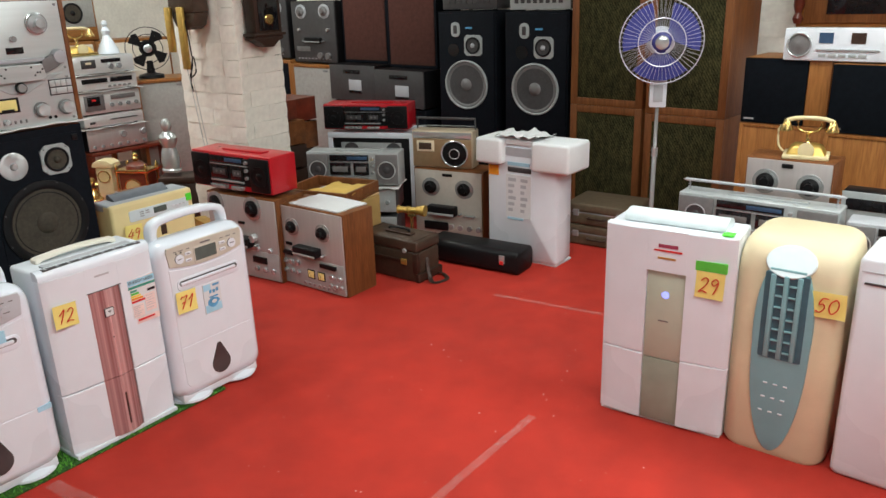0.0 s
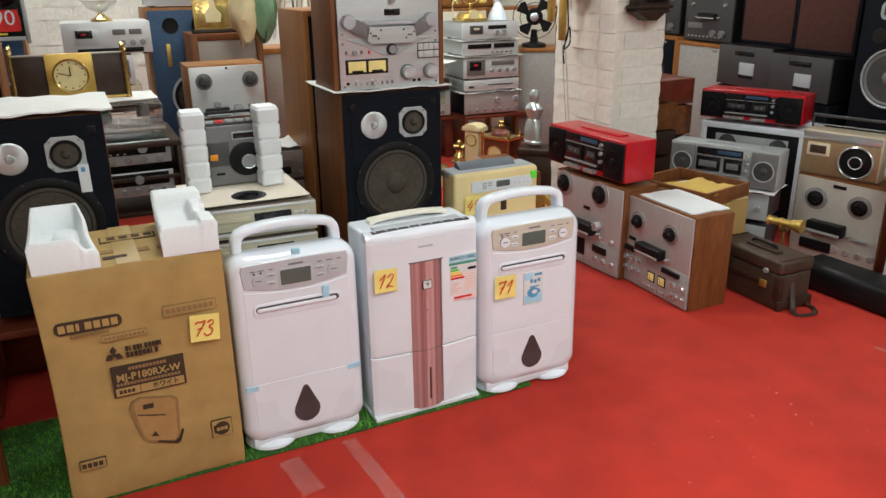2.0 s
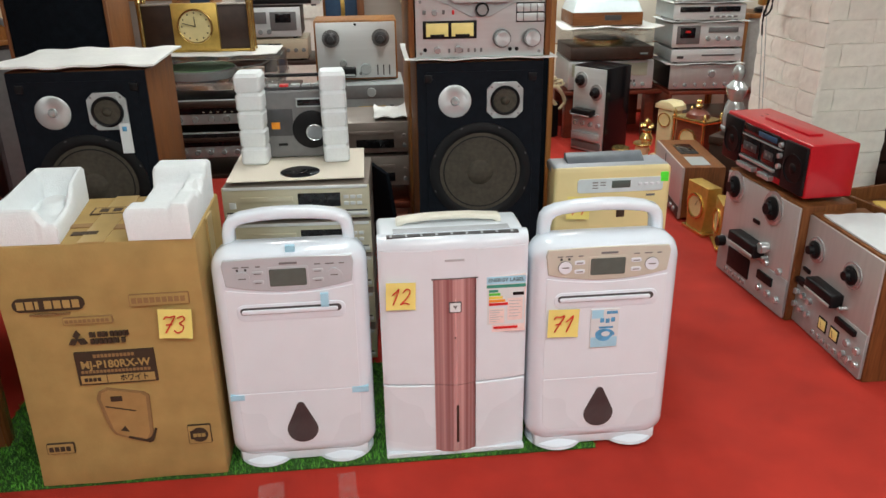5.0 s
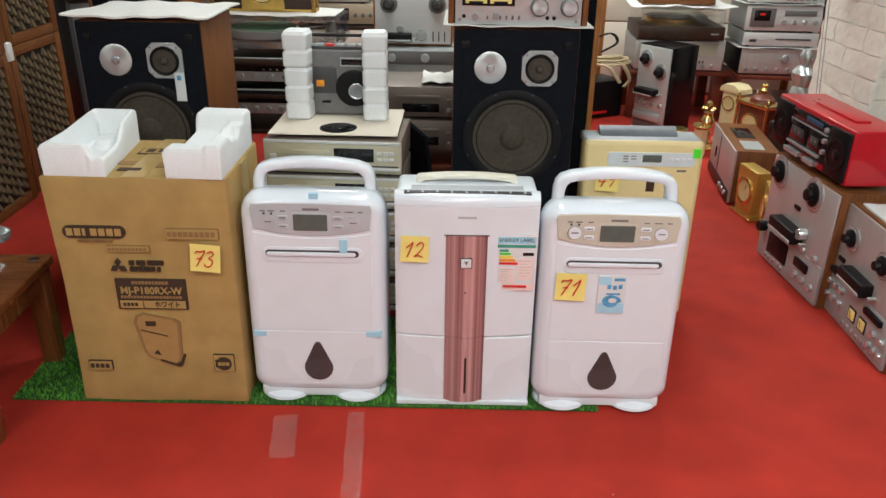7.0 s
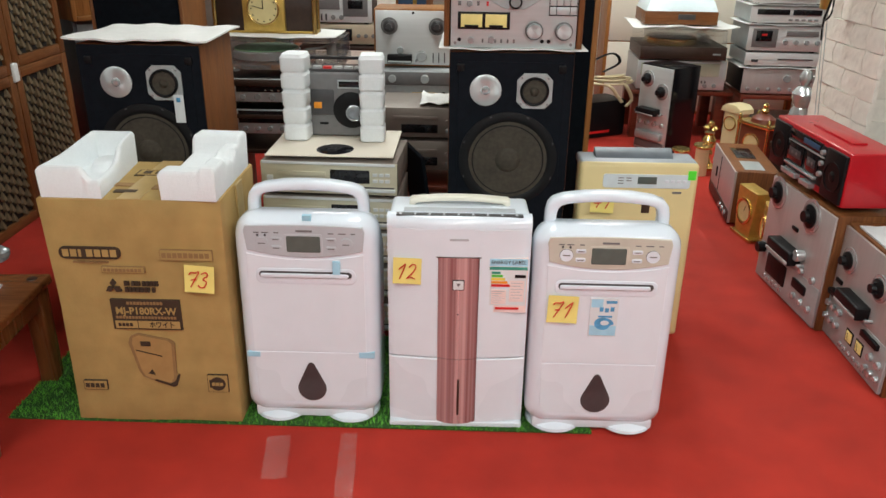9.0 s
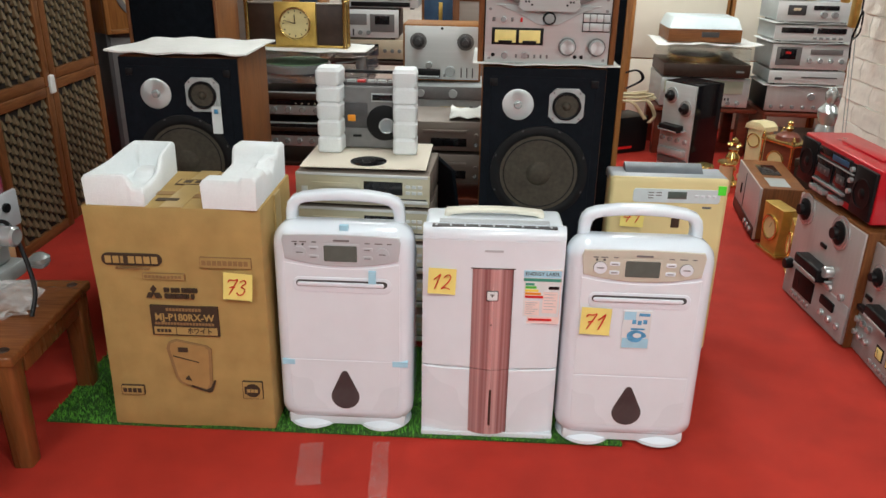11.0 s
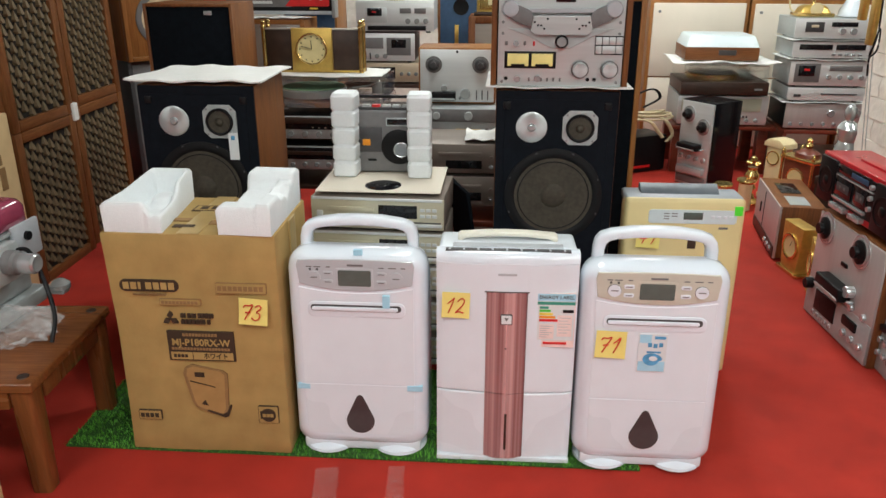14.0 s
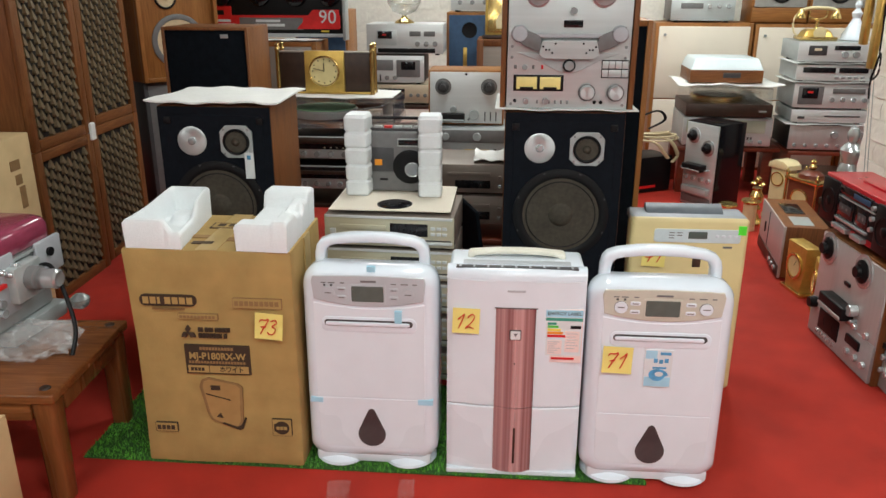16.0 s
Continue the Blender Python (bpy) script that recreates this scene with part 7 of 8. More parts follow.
def telephone(m, label, base=BRASS):
    t = thing("telephone", label, "telephone", m, "gold telephones")
    B("base", t, base, -0.10, 0.10, 0, 0.15, 0, 0.02, 0.005)
    secs = [[(x, yy, zz) for x, yy in rrect(-0.085 + e, 0.085 - e, 0.012 + e * 0.8, 0.138 - e * 0.8, 0.015, 3)] for zz, e in ((0.0205, 0), (0.05, 0.015), (0.062, 0.03))]
    loft("housing", t, BRASSP, secs)
    lathe("column", t, BRASS, [(0.018, 0.06), (0.009, 0.075), (0.008, 0.105), (0.014, 0.115), (0, 0.118)], (0, 0.075, 0), "z", 14)
    tube("cradle", t, BRASS, curve_pts([(-0.05, 0.075, 0.165), (-0.045, 0.075, 0.13), (0, 0.075, 0.115), (0.045, 0.075, 0.13), (0.05, 0.075, 0.165)], 5), 0.005, 8)
    tube("handset", t, IVORY, curve_pts([(-0.10, 0.075, 0.165), (-0.05, 0.075, 0.178), (0.05, 0.075, 0.178), (0.10, 0.075, 0.165)], 5), 0.010, 10)
    for s in (-1, 1):
        lathe("ear_cup", t, BRASS, [(0.012, 0.17), (0.018, 0.155), (0.030, 0.128), (0.03, 0.12), (0, 0.124)], (s * 0.098, 0.075, 0), "z", 18)
    lathe("finger_dial", t, IVORY, [(0.035, 0), (0.035, 0.006), (0.012, 0.009), (0, 0.009)], (0, 0.012, 0.042), "y", 24)
    tube("cord", t, IVORY, curve_pts([(-0.10, 0.08, 0.16), (-0.13, 0.08, 0.12), (-0.125, 0.08, 0.05), (-0.10, 0.08, 0.02)], 6), 0.005, 7)
    return t


telephone(pose(3.20, 5.06, z, 0, 0, 0), "gold antique-style telephone on a cassette deck")
t = tagged(lathe("figurine", None, WHITE, [(0.07, 0), (0.065, 0.03), (0.035, 0.09), (0.02, 0.12), (0.03, 0.15), (0.012, 0.175), (0.02, 0.195), (0.014, 0.215), (0, 0.222)], (0, 0, 0), "z", 24), "white porcelain figurine on a cassette deck", "figurine")
t.matrix_basis = room(pose(3.41, 5.12, z))
# black desk fan behind the pillar edge
t = thing("desk_fan", "small black desk fan with silver hub on a loudspeaker", "fan", pose(3.70, 5.10, 0.742, 0, 0, -30))
lathe("base", t, BLACK, [(0.09, 0), (0.085, 0.02), (0.03, 0.035), (0.02, 0.12), (0, 0.12)], (0, 0.05, 0), "z", 24)
lathe("motor", t, BLACK, [(0.05, -0.10), (0.06, -0.02), (0.045, 0.0), (0, 0.0)], (0, 0.02, 0.21), "y", 22)
lathe("hub", t, CHROME, [(0.03, 0), (0.03, 0.02), (0.015, 0.03), (0, 0.03)], (0, -0.005, 0.21), "y", 20)
for k in range(4):
    a = radians(45 + 90 * k)
    c, s = math.cos(a), math.sin(a)
    prism("blade", t, BLACK, [(0.02 * c - 0.015 * s, 0.21 + 0.02 * s + 0.015 * c), (0.12 * c - 0.06 * s, 0.21 + 0.12 * s + 0.06 * c), (0.14 * c, 0.21 + 0.14 * s), (0.12 * c + 0.03 * s, 0.21 + 0.12 * s - 0.03 * c)], -0.004, 0.004, 0)
for r in (0.15, 0.10):
    tube("guard_ring", t, BLACK, [(r * math.cos(i * 0.2618), -0.03, 0.21 + r * math.sin(i * 0.2618)) for i in range(24)], 0.003, 6, closed=True)
grille_speaker("teak loudspeaker with grey cloth behind the pillar", pose(3.75, 5.02, 0, 0, 0, -20), 0.42, 0.74, 0.32, TEAK, GREYC, 0.025)
bx = thing("wooden_box", "dark brown wooden box beside the pillar", "box", pose(3.13, 4.16, 0.0, 0, 0, -40))
B("body", bx, LEATHERD, -0.10, 0.10, 0, 0.14, 0, 0.26, 0.004)
B("lid", bx, LEATHERD, -0.104, 0.104, -0.004, 0.144, 0.2605, 0.30, 0.004)
sf = tagged(lathe("figurine", None, CHROME, [(0.055, 0), (0.055, 0.012), (0.048, 0.02), (0.052, 0.06), (0.046, 0.12), (0.034, 0.15), (0.048, 0.19), (0.052, 0.215), (0.034, 0.24), (0.018, 0.252), (0.028, 0.275), (0.030, 0.30), (0.018, 0.325), (0, 0.333)], (0, 0, 0), "z", 28), "polished silver figurine standing on a wooden box", "figurine")
sf.matrix_basis = room(pose(3.15, 4.23, 0.301))


# ---- right back: things seen at the start ----
def wbox(label, m, w, h, d, wood, face=None):
    return unit("wooden_amplifier", label, "amplifier", m, w, h, d, wood, face or SILVP, [("krow", CHROME, -w * 0.35, w * 0.35, 5, h * 0.5, 0.014)], "wood-cased amplifiers", 0.008)


wbox("silver amplifier in a dark walnut case beside the pillar", pose(3.50, 3.90, 0.0, 0, 0, -90), 0.40, 0.14, 0.30, LEATHERD)
wbox("silver amplifier in a dark walnut case in a stack", pose(3.50, 3.90, 0.141, 0, 0, -90), 0.40, 0.14, 0.30, LEATHERD)
wbox("silver amplifier in a dark walnut case under others", pose(3.49, 3.90, 0.282, 0, 0, -90), 0.40, 0.15, 0.30, LEATHERD)
wbox("silver amplifier in a walnut case in a stack", pose(3.49, 3.90, 0.433, 0, 0, -90), 0.40, 0.16, 0.30, WALNUTH)
wbox("silver amplifier in a reddish wood case on a stack", pose(3.47, 3.91, 0.594, 0, 0, -90), 0.38, 0.13, 0.28, REDWOOD)

# carton with an open tray of envelopes
t = thing("carton", "plain brown cardboard carton carrying a wooden tray", "carton", pose(3.20, 2.92, 0, 0, 0, -90))
B("body", t, CARD, -0.18, 0.18, -0.14, 0.18, 0, 0.355, 0.005)
B("flap", t, CARDL, -0.21, 0.17, -0.15, 0.19, 0.3555, 0.362, 0.001)
t = thing("wooden_tray", "shallow wooden tray lying on a carton", "tray", pose(3.19, 2.93, 0.3625, 0, 0, -82))
B("bottom", t, WALNUT, -0.21, 0.21, -0.16, 0.18, 0, 0.01, 0.001)
for a in ((-0.21, -0.195, -0.16, 0.18), (0.195, 0.21, -0.16, 0.18)):
    B("side", t, WALNUT, *a, 0.0105, 0.065, 0.002)
for a in ((-0.1945, 0.1945, -0.16, -0.145), (-0.1945, 0.1945, 0.165, 0.18)):
    B("end", t, WALNUT, *a, 0.0105, 0.065, 0.002)
for k, (mt, rz, dz) in enumerate(((PAPER, 14, 0), (ENVEL, -8, 0.012), (ENVEL, 6, 0.024))):
    sheet("envelope", "yellow paper envelope in a wooden tray" if k > 0 else "white letter paper in a wooden tray", "envelope", mt, -0.13 + 0.03 * k, 0.12 + 0.02 * k, -0.11, 0.10, 0.0, 0.004, 8, 6, 0.002, 40 + k, pose(3.20, 2.90, 0.374 + 0.011 + dz, 0, 0, -82 + rz))

# leather case, black case
t = thing("leather_case", "brown leather equipment case with a strap on carpet", "case", pose(3.165, 2.53, 0, 0, 0, -88))
B("body", t, LEATHER, -0.18, 0.18, 0.0, 0.19, 0.0, 0.165, 0.012, 3)
B("lid", t, LEATHER, -0.184, 0.184, -0.004, 0.194, 0.1655, 0.225, 0.012, 3)
for s in (-1, 1):
    B("edge_binding", t, LEATHERD, s * 0.182 - 0.012, s * 0.182 + 0.012, -0.006, 0.196, 0.004, 0.05, 0.004)
    B("corner", t, LEATHERD, s * 0.172 - 0.016, s * 0.172 + 0.016, -0.007, 0.02, 0.052, 0.16, 0.004)
B("front_strap", t, LEATHERD, -0.12, 0.12, -0.010, -0.003, 0.10, 0.118, 0.003)
B("buckle", t, BRASSP, 0.09, 0.125, -0.016, -0.008, 0.092, 0.125, 0.003)
B("top_strap", t, LEATHERD, -0.06, 0.10, 0.06, 0.10, 0.226, 0.236, 0.003)
tube("shoulder_strap", t, LEATHERD, curve_pts([(0.18, 0.08, 0.12), (0.21, 0.06, 0.03), (0.25, 0.04, 0.008), (0.27, 0.12, 0.007), (0.22, 0.17, 0.007), (0.20, 0.15, 0.02)], 6), 0.012, 8, flat=0.35)
B("handle_base", t, LEATHERD, -0.075, 0.085, 0.072, 0.118, 0.2262, 0.230, 0.002)
tube("handle", t, BLACK, curve_pts([(-0.06, 0.095, 0.230), (-0.045, 0.098, 0.246), (0.055, 0.098, 0.246), (0.07, 0.095, 0.230)], 6), 0.007, 8)
for s in (-1, 1):
    B("lid_rib", t, LEATHERD, s * 0.165 - 0.004, s * 0.165 + 0.004, 0.002, 0.188, 0.2245, 0.228, 0.001)
    knob("latch", t, SILVER, s * 0.11, 0.168, 0.012, 0.008, -0.004, n=14)
t = thing("brass_telescope", "small polished brass telescope on dark legs beside a case", "telescope", pose(3.49, 2.62, 0, 0, 0, -70) @ Matrix.Diagonal((0.9, 1, 0.95, 1)))
lathe("barrel", t, BRASSP, [(0.0, -0.085), (0.024, -0.085), (0.026, -0.078), (0.019, -0.070), (0.019, -0.030), (0.023, -0.026), (0.023, -0.012), (0.020, -0.008), (0.020, 0.030), (0.026, 0.036), (0.026, 0.052), (0.030, 0.058), (0.034, 0.078), (0.034, 0.088), (0.0, 0.086)], (0, 0, 0.285), "x", 24)
B("cradle", t, BRASS, -0.022, 0.022, -0.012, 0.012, 0.245, 0.268, 0.004)
tube("column", t, BRASS, [(0, 0, 0.12), (0, 0, 0.25)], 0.009, 10)
for k in range(3):
    a = radians(90 + 120 * k)
    tube("leg", t, LEATHERD, curve_pts([(0, 0, 0.15), (0.05 * math.cos(a), 0.05 * math.sin(a), 0.12), (0.085 * math.cos(a), 0.085 * math.sin(a), 0.008)], 6), 0.008, 8)
t = thing("black_case", "long black padded case with a metal latch on carpet", "case", pose(3.53, 2.26, 0, 0, 0, -84))
secs = [[(x, yy, z) for yy, z in rrect(0.0, 0.19, 0.0, 0.13, 0.035, 4)] for x in (-0.27, -0.262, 0.262, 0.27)]
secs = [[(x, 0.095 + (yy - 0.095) * f, 0.065 + (z - 0.065) * f) for x, yy, z in s] for s, f in zip(secs, (0.9, 1, 1, 0.9))]
loft("body", t, BLACK, secs)
B("latch", t, CHROME, 0.17, 0.20, -0.006, 0.006, 0.06, 0.105, 0.002)
B("latch_tab", t, REDB, 0.174, 0.196, -0.009, -0.003, 0.055, 0.075, 0.001)

# white reel deck with a gold radio on it
DDm = pose(3.86, 2.635, 0, 0, 0, -78)
reel_deck("pale grey reel tape deck in a walnut case under a radio", DDm, 0.43, 0.425, 0.21, WALNUT, mat("pale_grey_face", (0.52, 0.50, 0.44), 0.5, 0.1, vary=0.04),
          [(-0.104, 0.315), (0.104, 0.315)], 0.046, (-0.11, 0.06, 0.15, 0.21, 0.05), [], [("krow", CHROME, 0.02, 0.19, 4, 0.075, 0.016), ("b", "counter", BLACK, -0.03, 0.03, 0.385, 0.402), ("b", "key_block", BLACK, -0.15, 0.0, 0.05, 0.10, 0.012), ("b", "lever", CHROME, 0.10, 0.17, 0.15, 0.158, 0.02)])
t = thing("portable_radio", "gold-coloured portable radio with large round speaker", "radio", pose(3.88, 2.68, 0.426, 0, 0, -70), "portable radios")
B("body", t, CHAMP, -0.18, 0.18, 0.0, 0.12, 0, 0.225, 0.010, 3)
B("front", t, mat("tan_metal", (0.36, 0.25, 0.14), 0.4, 0.4, vary=0.06), -0.172, 0.172, -0.005, 0.006, 0.008, 0.175, 0.004)
B("top_strip", t, CHROME, -0.172, 0.172, -0.006, 0.006, 0.178, 0.215, 0.003)
ring("speaker_trim", t, CHROME, 0.075, 0.09, 0.072, 0.08, 0.008, -0.005)
lathe("speaker_cone", t, BLACK, [(0.073, 0), (0.04, 0.002), (0.03, 0.008), (0.02, 0.010), (0, 0.011)], (0.075, -0.005, 0.09), "y", 32)
ring("speaker_core", t, CHROME, 0.075, 0.09, 0.026, 0.032, 0.006, -0.008)
B("cassette_window", t, METERW, -0.15, -0.045, -0.010, 0.0, 0.10, 0.165, 0.004)
B("cassette_glass", t, LEATHER, -0.135, -0.06, -0.012, -0.004, 0.112, 0.152, 0.001)
tube("handle", t, DGREY, [(-0.175, 0.08, 0.16), (-0.172, 0.08, 0.285), (0.172, 0.08, 0.285), (0.175, 0.08, 0.16)], 0.008, 8)
tube("antenna", t, CHROME, [(-0.16, 0.11, 0.235), (0.16, 0.11, 0.235)], 0.003, 6)
# stack with silver radio, white-framed amplifier and second red radio
for k in range(2):
    unit("cassette_deck", "silver-grey cassette deck under a portable radio", "cassette deck", pose(3.55, 3.05, 0.155 * k, 0, 0, -72), 0.46, 0.15, 0.26, DGREY, SILVP, [("krow", CHROME, -0.1, 0.18, 4, 0.07, 0.014), ("b", "window", DISP, -0.2, -0.13, 0.05, 0.11)], "low decks")
sheet("foam_sheet", "white foam sheet under a silver radio", "foam sheet", FOAM, -0.26, 0.26, -0.03, 0.24, 0.0, 0.004, 16, 8, 0.003, 51, pose(3.55, 3.05, 0.307, 0, 0, -72))
boombox("silver portable cassette radio with round speakers", pose(3.545, 3.09, 0.318, 0, 0, -66), 0.56, 0.20, 0.15, SILVP, MGREY, SILVER)
t = unit("cased_amplifier", "black amplifier in a white frame in a stack", "amplifier", pose(4.08, 3.40, 0.0, 0, 0, -66), 0.56, 0.52, 0.32, WHITE2, BLACK, [("b", "panel", SILVP, -0.20, 0.20, 0.36, 0.46), ("c", "dial", DGREY, -0.13, 0.41, 0.05, 0.006), ("c", "dial", DGREY, 0.15, 0.41, 0.05, 0.006)], "", 0.0)
B("frame_top", t, WHITE2, -0.285, 0.285, -0.012, 0.012, 0.49, 0.525, 0.003)
for s in (-1, 1):
    B("frame_side", t, WHITE2, s * 0.27 - 0.015, s * 0.27 + 0.015, -0.012, 0.012, 0.02, 0.4895, 0.003)
boombox("bright red portable cassette radio on a stack", pose(4.06, 3.42, 0.527, 0, 0, -64), 0.56, 0.17, 0.20, REDP, BLACK, BLACK)

# white air purifier with a foam cap
t = thing("air_purifier", "white air purifier with instruction sheet and blue tape", "air purifier", pose(3.80, 2.095, 0, 0, 0, -88) @ Matrix.Scale(0.935, 4))
secs = [[(x, y, z) for x, z in rrect(-0.225 + i, 0.225 - i, 0.012 + i, 0.70 - i, 0.02, 4)] for y, i in ((0, 0.012), (0.006, 0.003), (0.014, 0), (0.10, 0), (0.105, 0.006), (0.17, 0.006), (0.178, 0.012))]
loft("body", t, WHITE2, secs)
prism("base", t, WHITE2, rrect(-0.215, 0.215, 0.0, 0.0125, 0.003), 0.01, 0.20, 0.002)
B("air_slot", t, DGREY, -0.09, 0.06, -0.004, 0.004, 0.545, 0.575, 0.002)
prism("grip_recess", t, LGREY, rrect(-0.108, 0.068, 0.640, 0.690, 0.016), -0.003, 0.004, 0.001)
B("tape_strip", t, BLUET, -0.09, 0.05, -0.005, 0.002, 0.585, 0.605, 0, label="pale blue shipping tape")
B("tape_strip", t, BLUET, -0.09, 0.01, -0.005, 0.002, 0.255, 0.27, 0, label="pale blue shipping tape")
B("instruction_sheet", t, PAPER, -0.10, 0.06, -0.004, 0.002, 0.27, 0.53, 0)
for i in range(2):
    for j in range(6):
        B("print_mark", t, LGREY, -0.085 + 0.08 * i, -0.035 + 0.075 * i - 0.01 * (j % 3), -0.0055, 0.0, 0.49 - 0.037 * j, 0.51 - 0.037 * j, 0)
B("warning_sticker", t, ORANGE, -0.215, -0.15, -0.004, 0.003, 0.515, 0.575, 0)
t = thing("packing_cover", "white polystyrene cap over an air purifier", "packing foam", pose(3.78, 2.085, 0, 0, 0, -88) @ Matrix.Scale(0.935, 4))
part("lobe", box_bm(-0.285, -0.115, -0.035, 0.22, 0.590, 0.742, 0.018, 4), EPS, t, "", 35)
part("lobe", box_bm(0.075, 0.305, -0.035, 0.22, 0.575, 0.742, 0.018, 4), EPS, t, "", 35)
part("bridge", box_bm(-0.130, 0.090, 0.020, 0.215, 0.702, 0.738, 0.010, 3), EPS, t, "", 35)
sheet("crumpled_paper", "crumpled white paper on a polystyrene cap", "paper", PAPER, -0.17, 0.10, -0.01, 0.20, 0.752, 0.010, 16, 12, 0.002, 61, pose(3.78, 2.085, 0, 0, 0, -88) @ Matrix.Scale(0.935, 4))
OLIVE = mat("olive_brown_vinyl", (0.125, 0.095, 0.060), 0.5, vary=0.15, scale=30, bump=0.25)
for k, (cw, ch) in enumerate(((0.44, 0.125), (0.40, 0.130))):
    t = thing("suitcase", "flat olive-brown vinyl case lying on carpet" if k == 0 else "flat olive-brown vinyl case lying on another case", "suitcase", pose(4.28, 1.86, 0.127 * k, 0, 0, -84), "flat cases")
    B("lower_shell", t, OLIVE, -cw / 2, cw / 2, 0, 0.32, 0, ch * 0.56, 0.014, 3)
    B("lid", t, OLIVE, -cw / 2, cw / 2, 0, 0.32, ch * 0.58, ch, 0.014, 3)
    B("metal_edge", t, CHROME, -cw / 2 + 0.006, cw / 2 - 0.006, 0.002, 0.318, ch * 0.545, ch * 0.595, 0.001)
    for s2 in (-1, 1):
        B("latch", t, CHROME, s2 * 0.13 - 0.018, s2 * 0.13 + 0.018, -0.006, 0.004, ch * 0.42, ch * 0.72, 0.002)
    tube("handle", t, LEATHERD, curve_pts([(-0.05, 0.0, ch * 0.4), (-0.045, -0.022, ch * 0.38), (0.045, -0.022, ch * 0.38), (0.05, 0.0, ch * 0.4)], 5), 0.006, 8)

# wall of loudspeakers along the east wall
def big_speaker(m, label):
    t = thing("loudspeaker", label, "loudspeaker", m, "large black loudspeakers")
    w, h = 0.46, 0.86
    B("cabinet", t, BLACKM, -w / 2, w / 2, 0.01, 0.36, 0, h, 0.004)
    B("baffle", t, BLACKM, -w / 2 + 0.012, w / 2 - 0.012, 0.0, 0.012, 0.012, h - 0.012, 0.003)
    ring("woofer_rim", t, SILVP, 0.0, 0.365, 0.158, 0.170, 0.010)
    lathe("surround", t, MGREY, [(0.158, 0.0), (0.150, 0.008), (0.138, 0.006), (0.13, 0.0)], (0, 0, 0.365), "y", 44)
    lathe("cone", t, CONEG, [(0.14, 0.004), (0.08, 0.003), (0.04, 0.003), (0, 0.003)], (0, 0, 0.365), "y", 44)
    lathe("dust_cap", t, MGREY, [(0.045, 0.002), (0.038, 0.012), (0.02, 0.02), (0, 0.022)], (0, 0, 0.365), "y", 24)
    o, c = 0.07, 0.02
    prism("midrange_plate", t, SILVP, [(x + 0.06, z + 0.635) for x, z in ((-o + c, -o), (o - c, -o), (o, -o + c), (o, o - c), (o - c, o), (-o + c, o), (-o, o - c), (-o, -o + c))][::-1], -0.006, 0.002, 0.002)
    cone(t, 0.06, 0.635, 0.05, -0.006, CONEG, LGREY, RUBBER, 0.35)
    prism("tweeter_plate", t, SILVP, rrect(-0.115, -0.045, 0.69, 0.79, 0.032), -0.006, 0.002, 0.002)
    B("tweeter", t, DGREY, -0.095, -0.065, -0.009, 0.0, 0.712, 0.768, 0.004)
    disc("port", t, BLACKG, -0.10, 0.60, 0.045, 0.002)
    B("badge", t, BLUEL, 0.0, 0.05, -0.003, 0.003, 0.745, 0.757, 0)
    return t


for yc, zb, lb in ((3.12, 0.412, "large black loudspeaker with grey woofer against the wall"), (2.575, 0.436, "large black loudspeaker with grey woofer beside walnut cabinets")):
    grille_speaker("black loudspeaker base under a larger one", pose(4.82, yc, 0, 0, 0, -90), 0.46, zb - 0.002, 0.36, BLACKM, CLOTH, 0.02, "bass_cabinet", "bass cabinets", False)
    big_speaker(pose(4.80, yc, zb, 0, 0, -90), lb)
    unit("amplifier", "dark amplifier on a large black loudspeaker", "amplifier", pose(4.85, yc, zb + 0.862, 0, 0, -90), 0.43, 0.16, 0.30, DGREY, SILVP if yc < 3 else DGREY, [("row", "key", DGREY, -0.18, 0.18, 8, 0.05, 0.09, 0.6), ("krow", CHROME, -0.15, 0.15, 5, 0.12, 0.012)])
for yc in (4.13, 3.68):
    grille_speaker("tall brown cloth-fronted loudspeaker in a dark case", pose(4.92, yc, 0.835, 0, 0, -90), 0.44, 0.75, 0.34, BLACKM, BROWNC, 0.02, "loudspeaker", "brown cloth loudspeakers", False, 0.008)
    unit("cassette_deck", "black cassette deck with pale window under a loudspeaker", "cassette deck", pose(4.74, yc, 0.55, 0, 0, -90), 0.44, 0.28, 0.36, BLACK, DGREY, [("b", "window", LGREY, -0.03, 0.09, 0.07, 0.17, 0.004), ("b", "slot", DISP, -0.03, 0.09, 0.07, 0.09, 0.006), ("b", "upper_slot", DISP, -0.08, 0.08, 0.215, 0.245)], "black decks")
    grille_speaker("black loudspeaker base in a stack", pose(4.76, yc, 0, 0, 0, -90), 0.44, 0.548, 0.36, BLACKM, CLOTH, 0.02, "bass_cabinet", "bass cabinets", False)
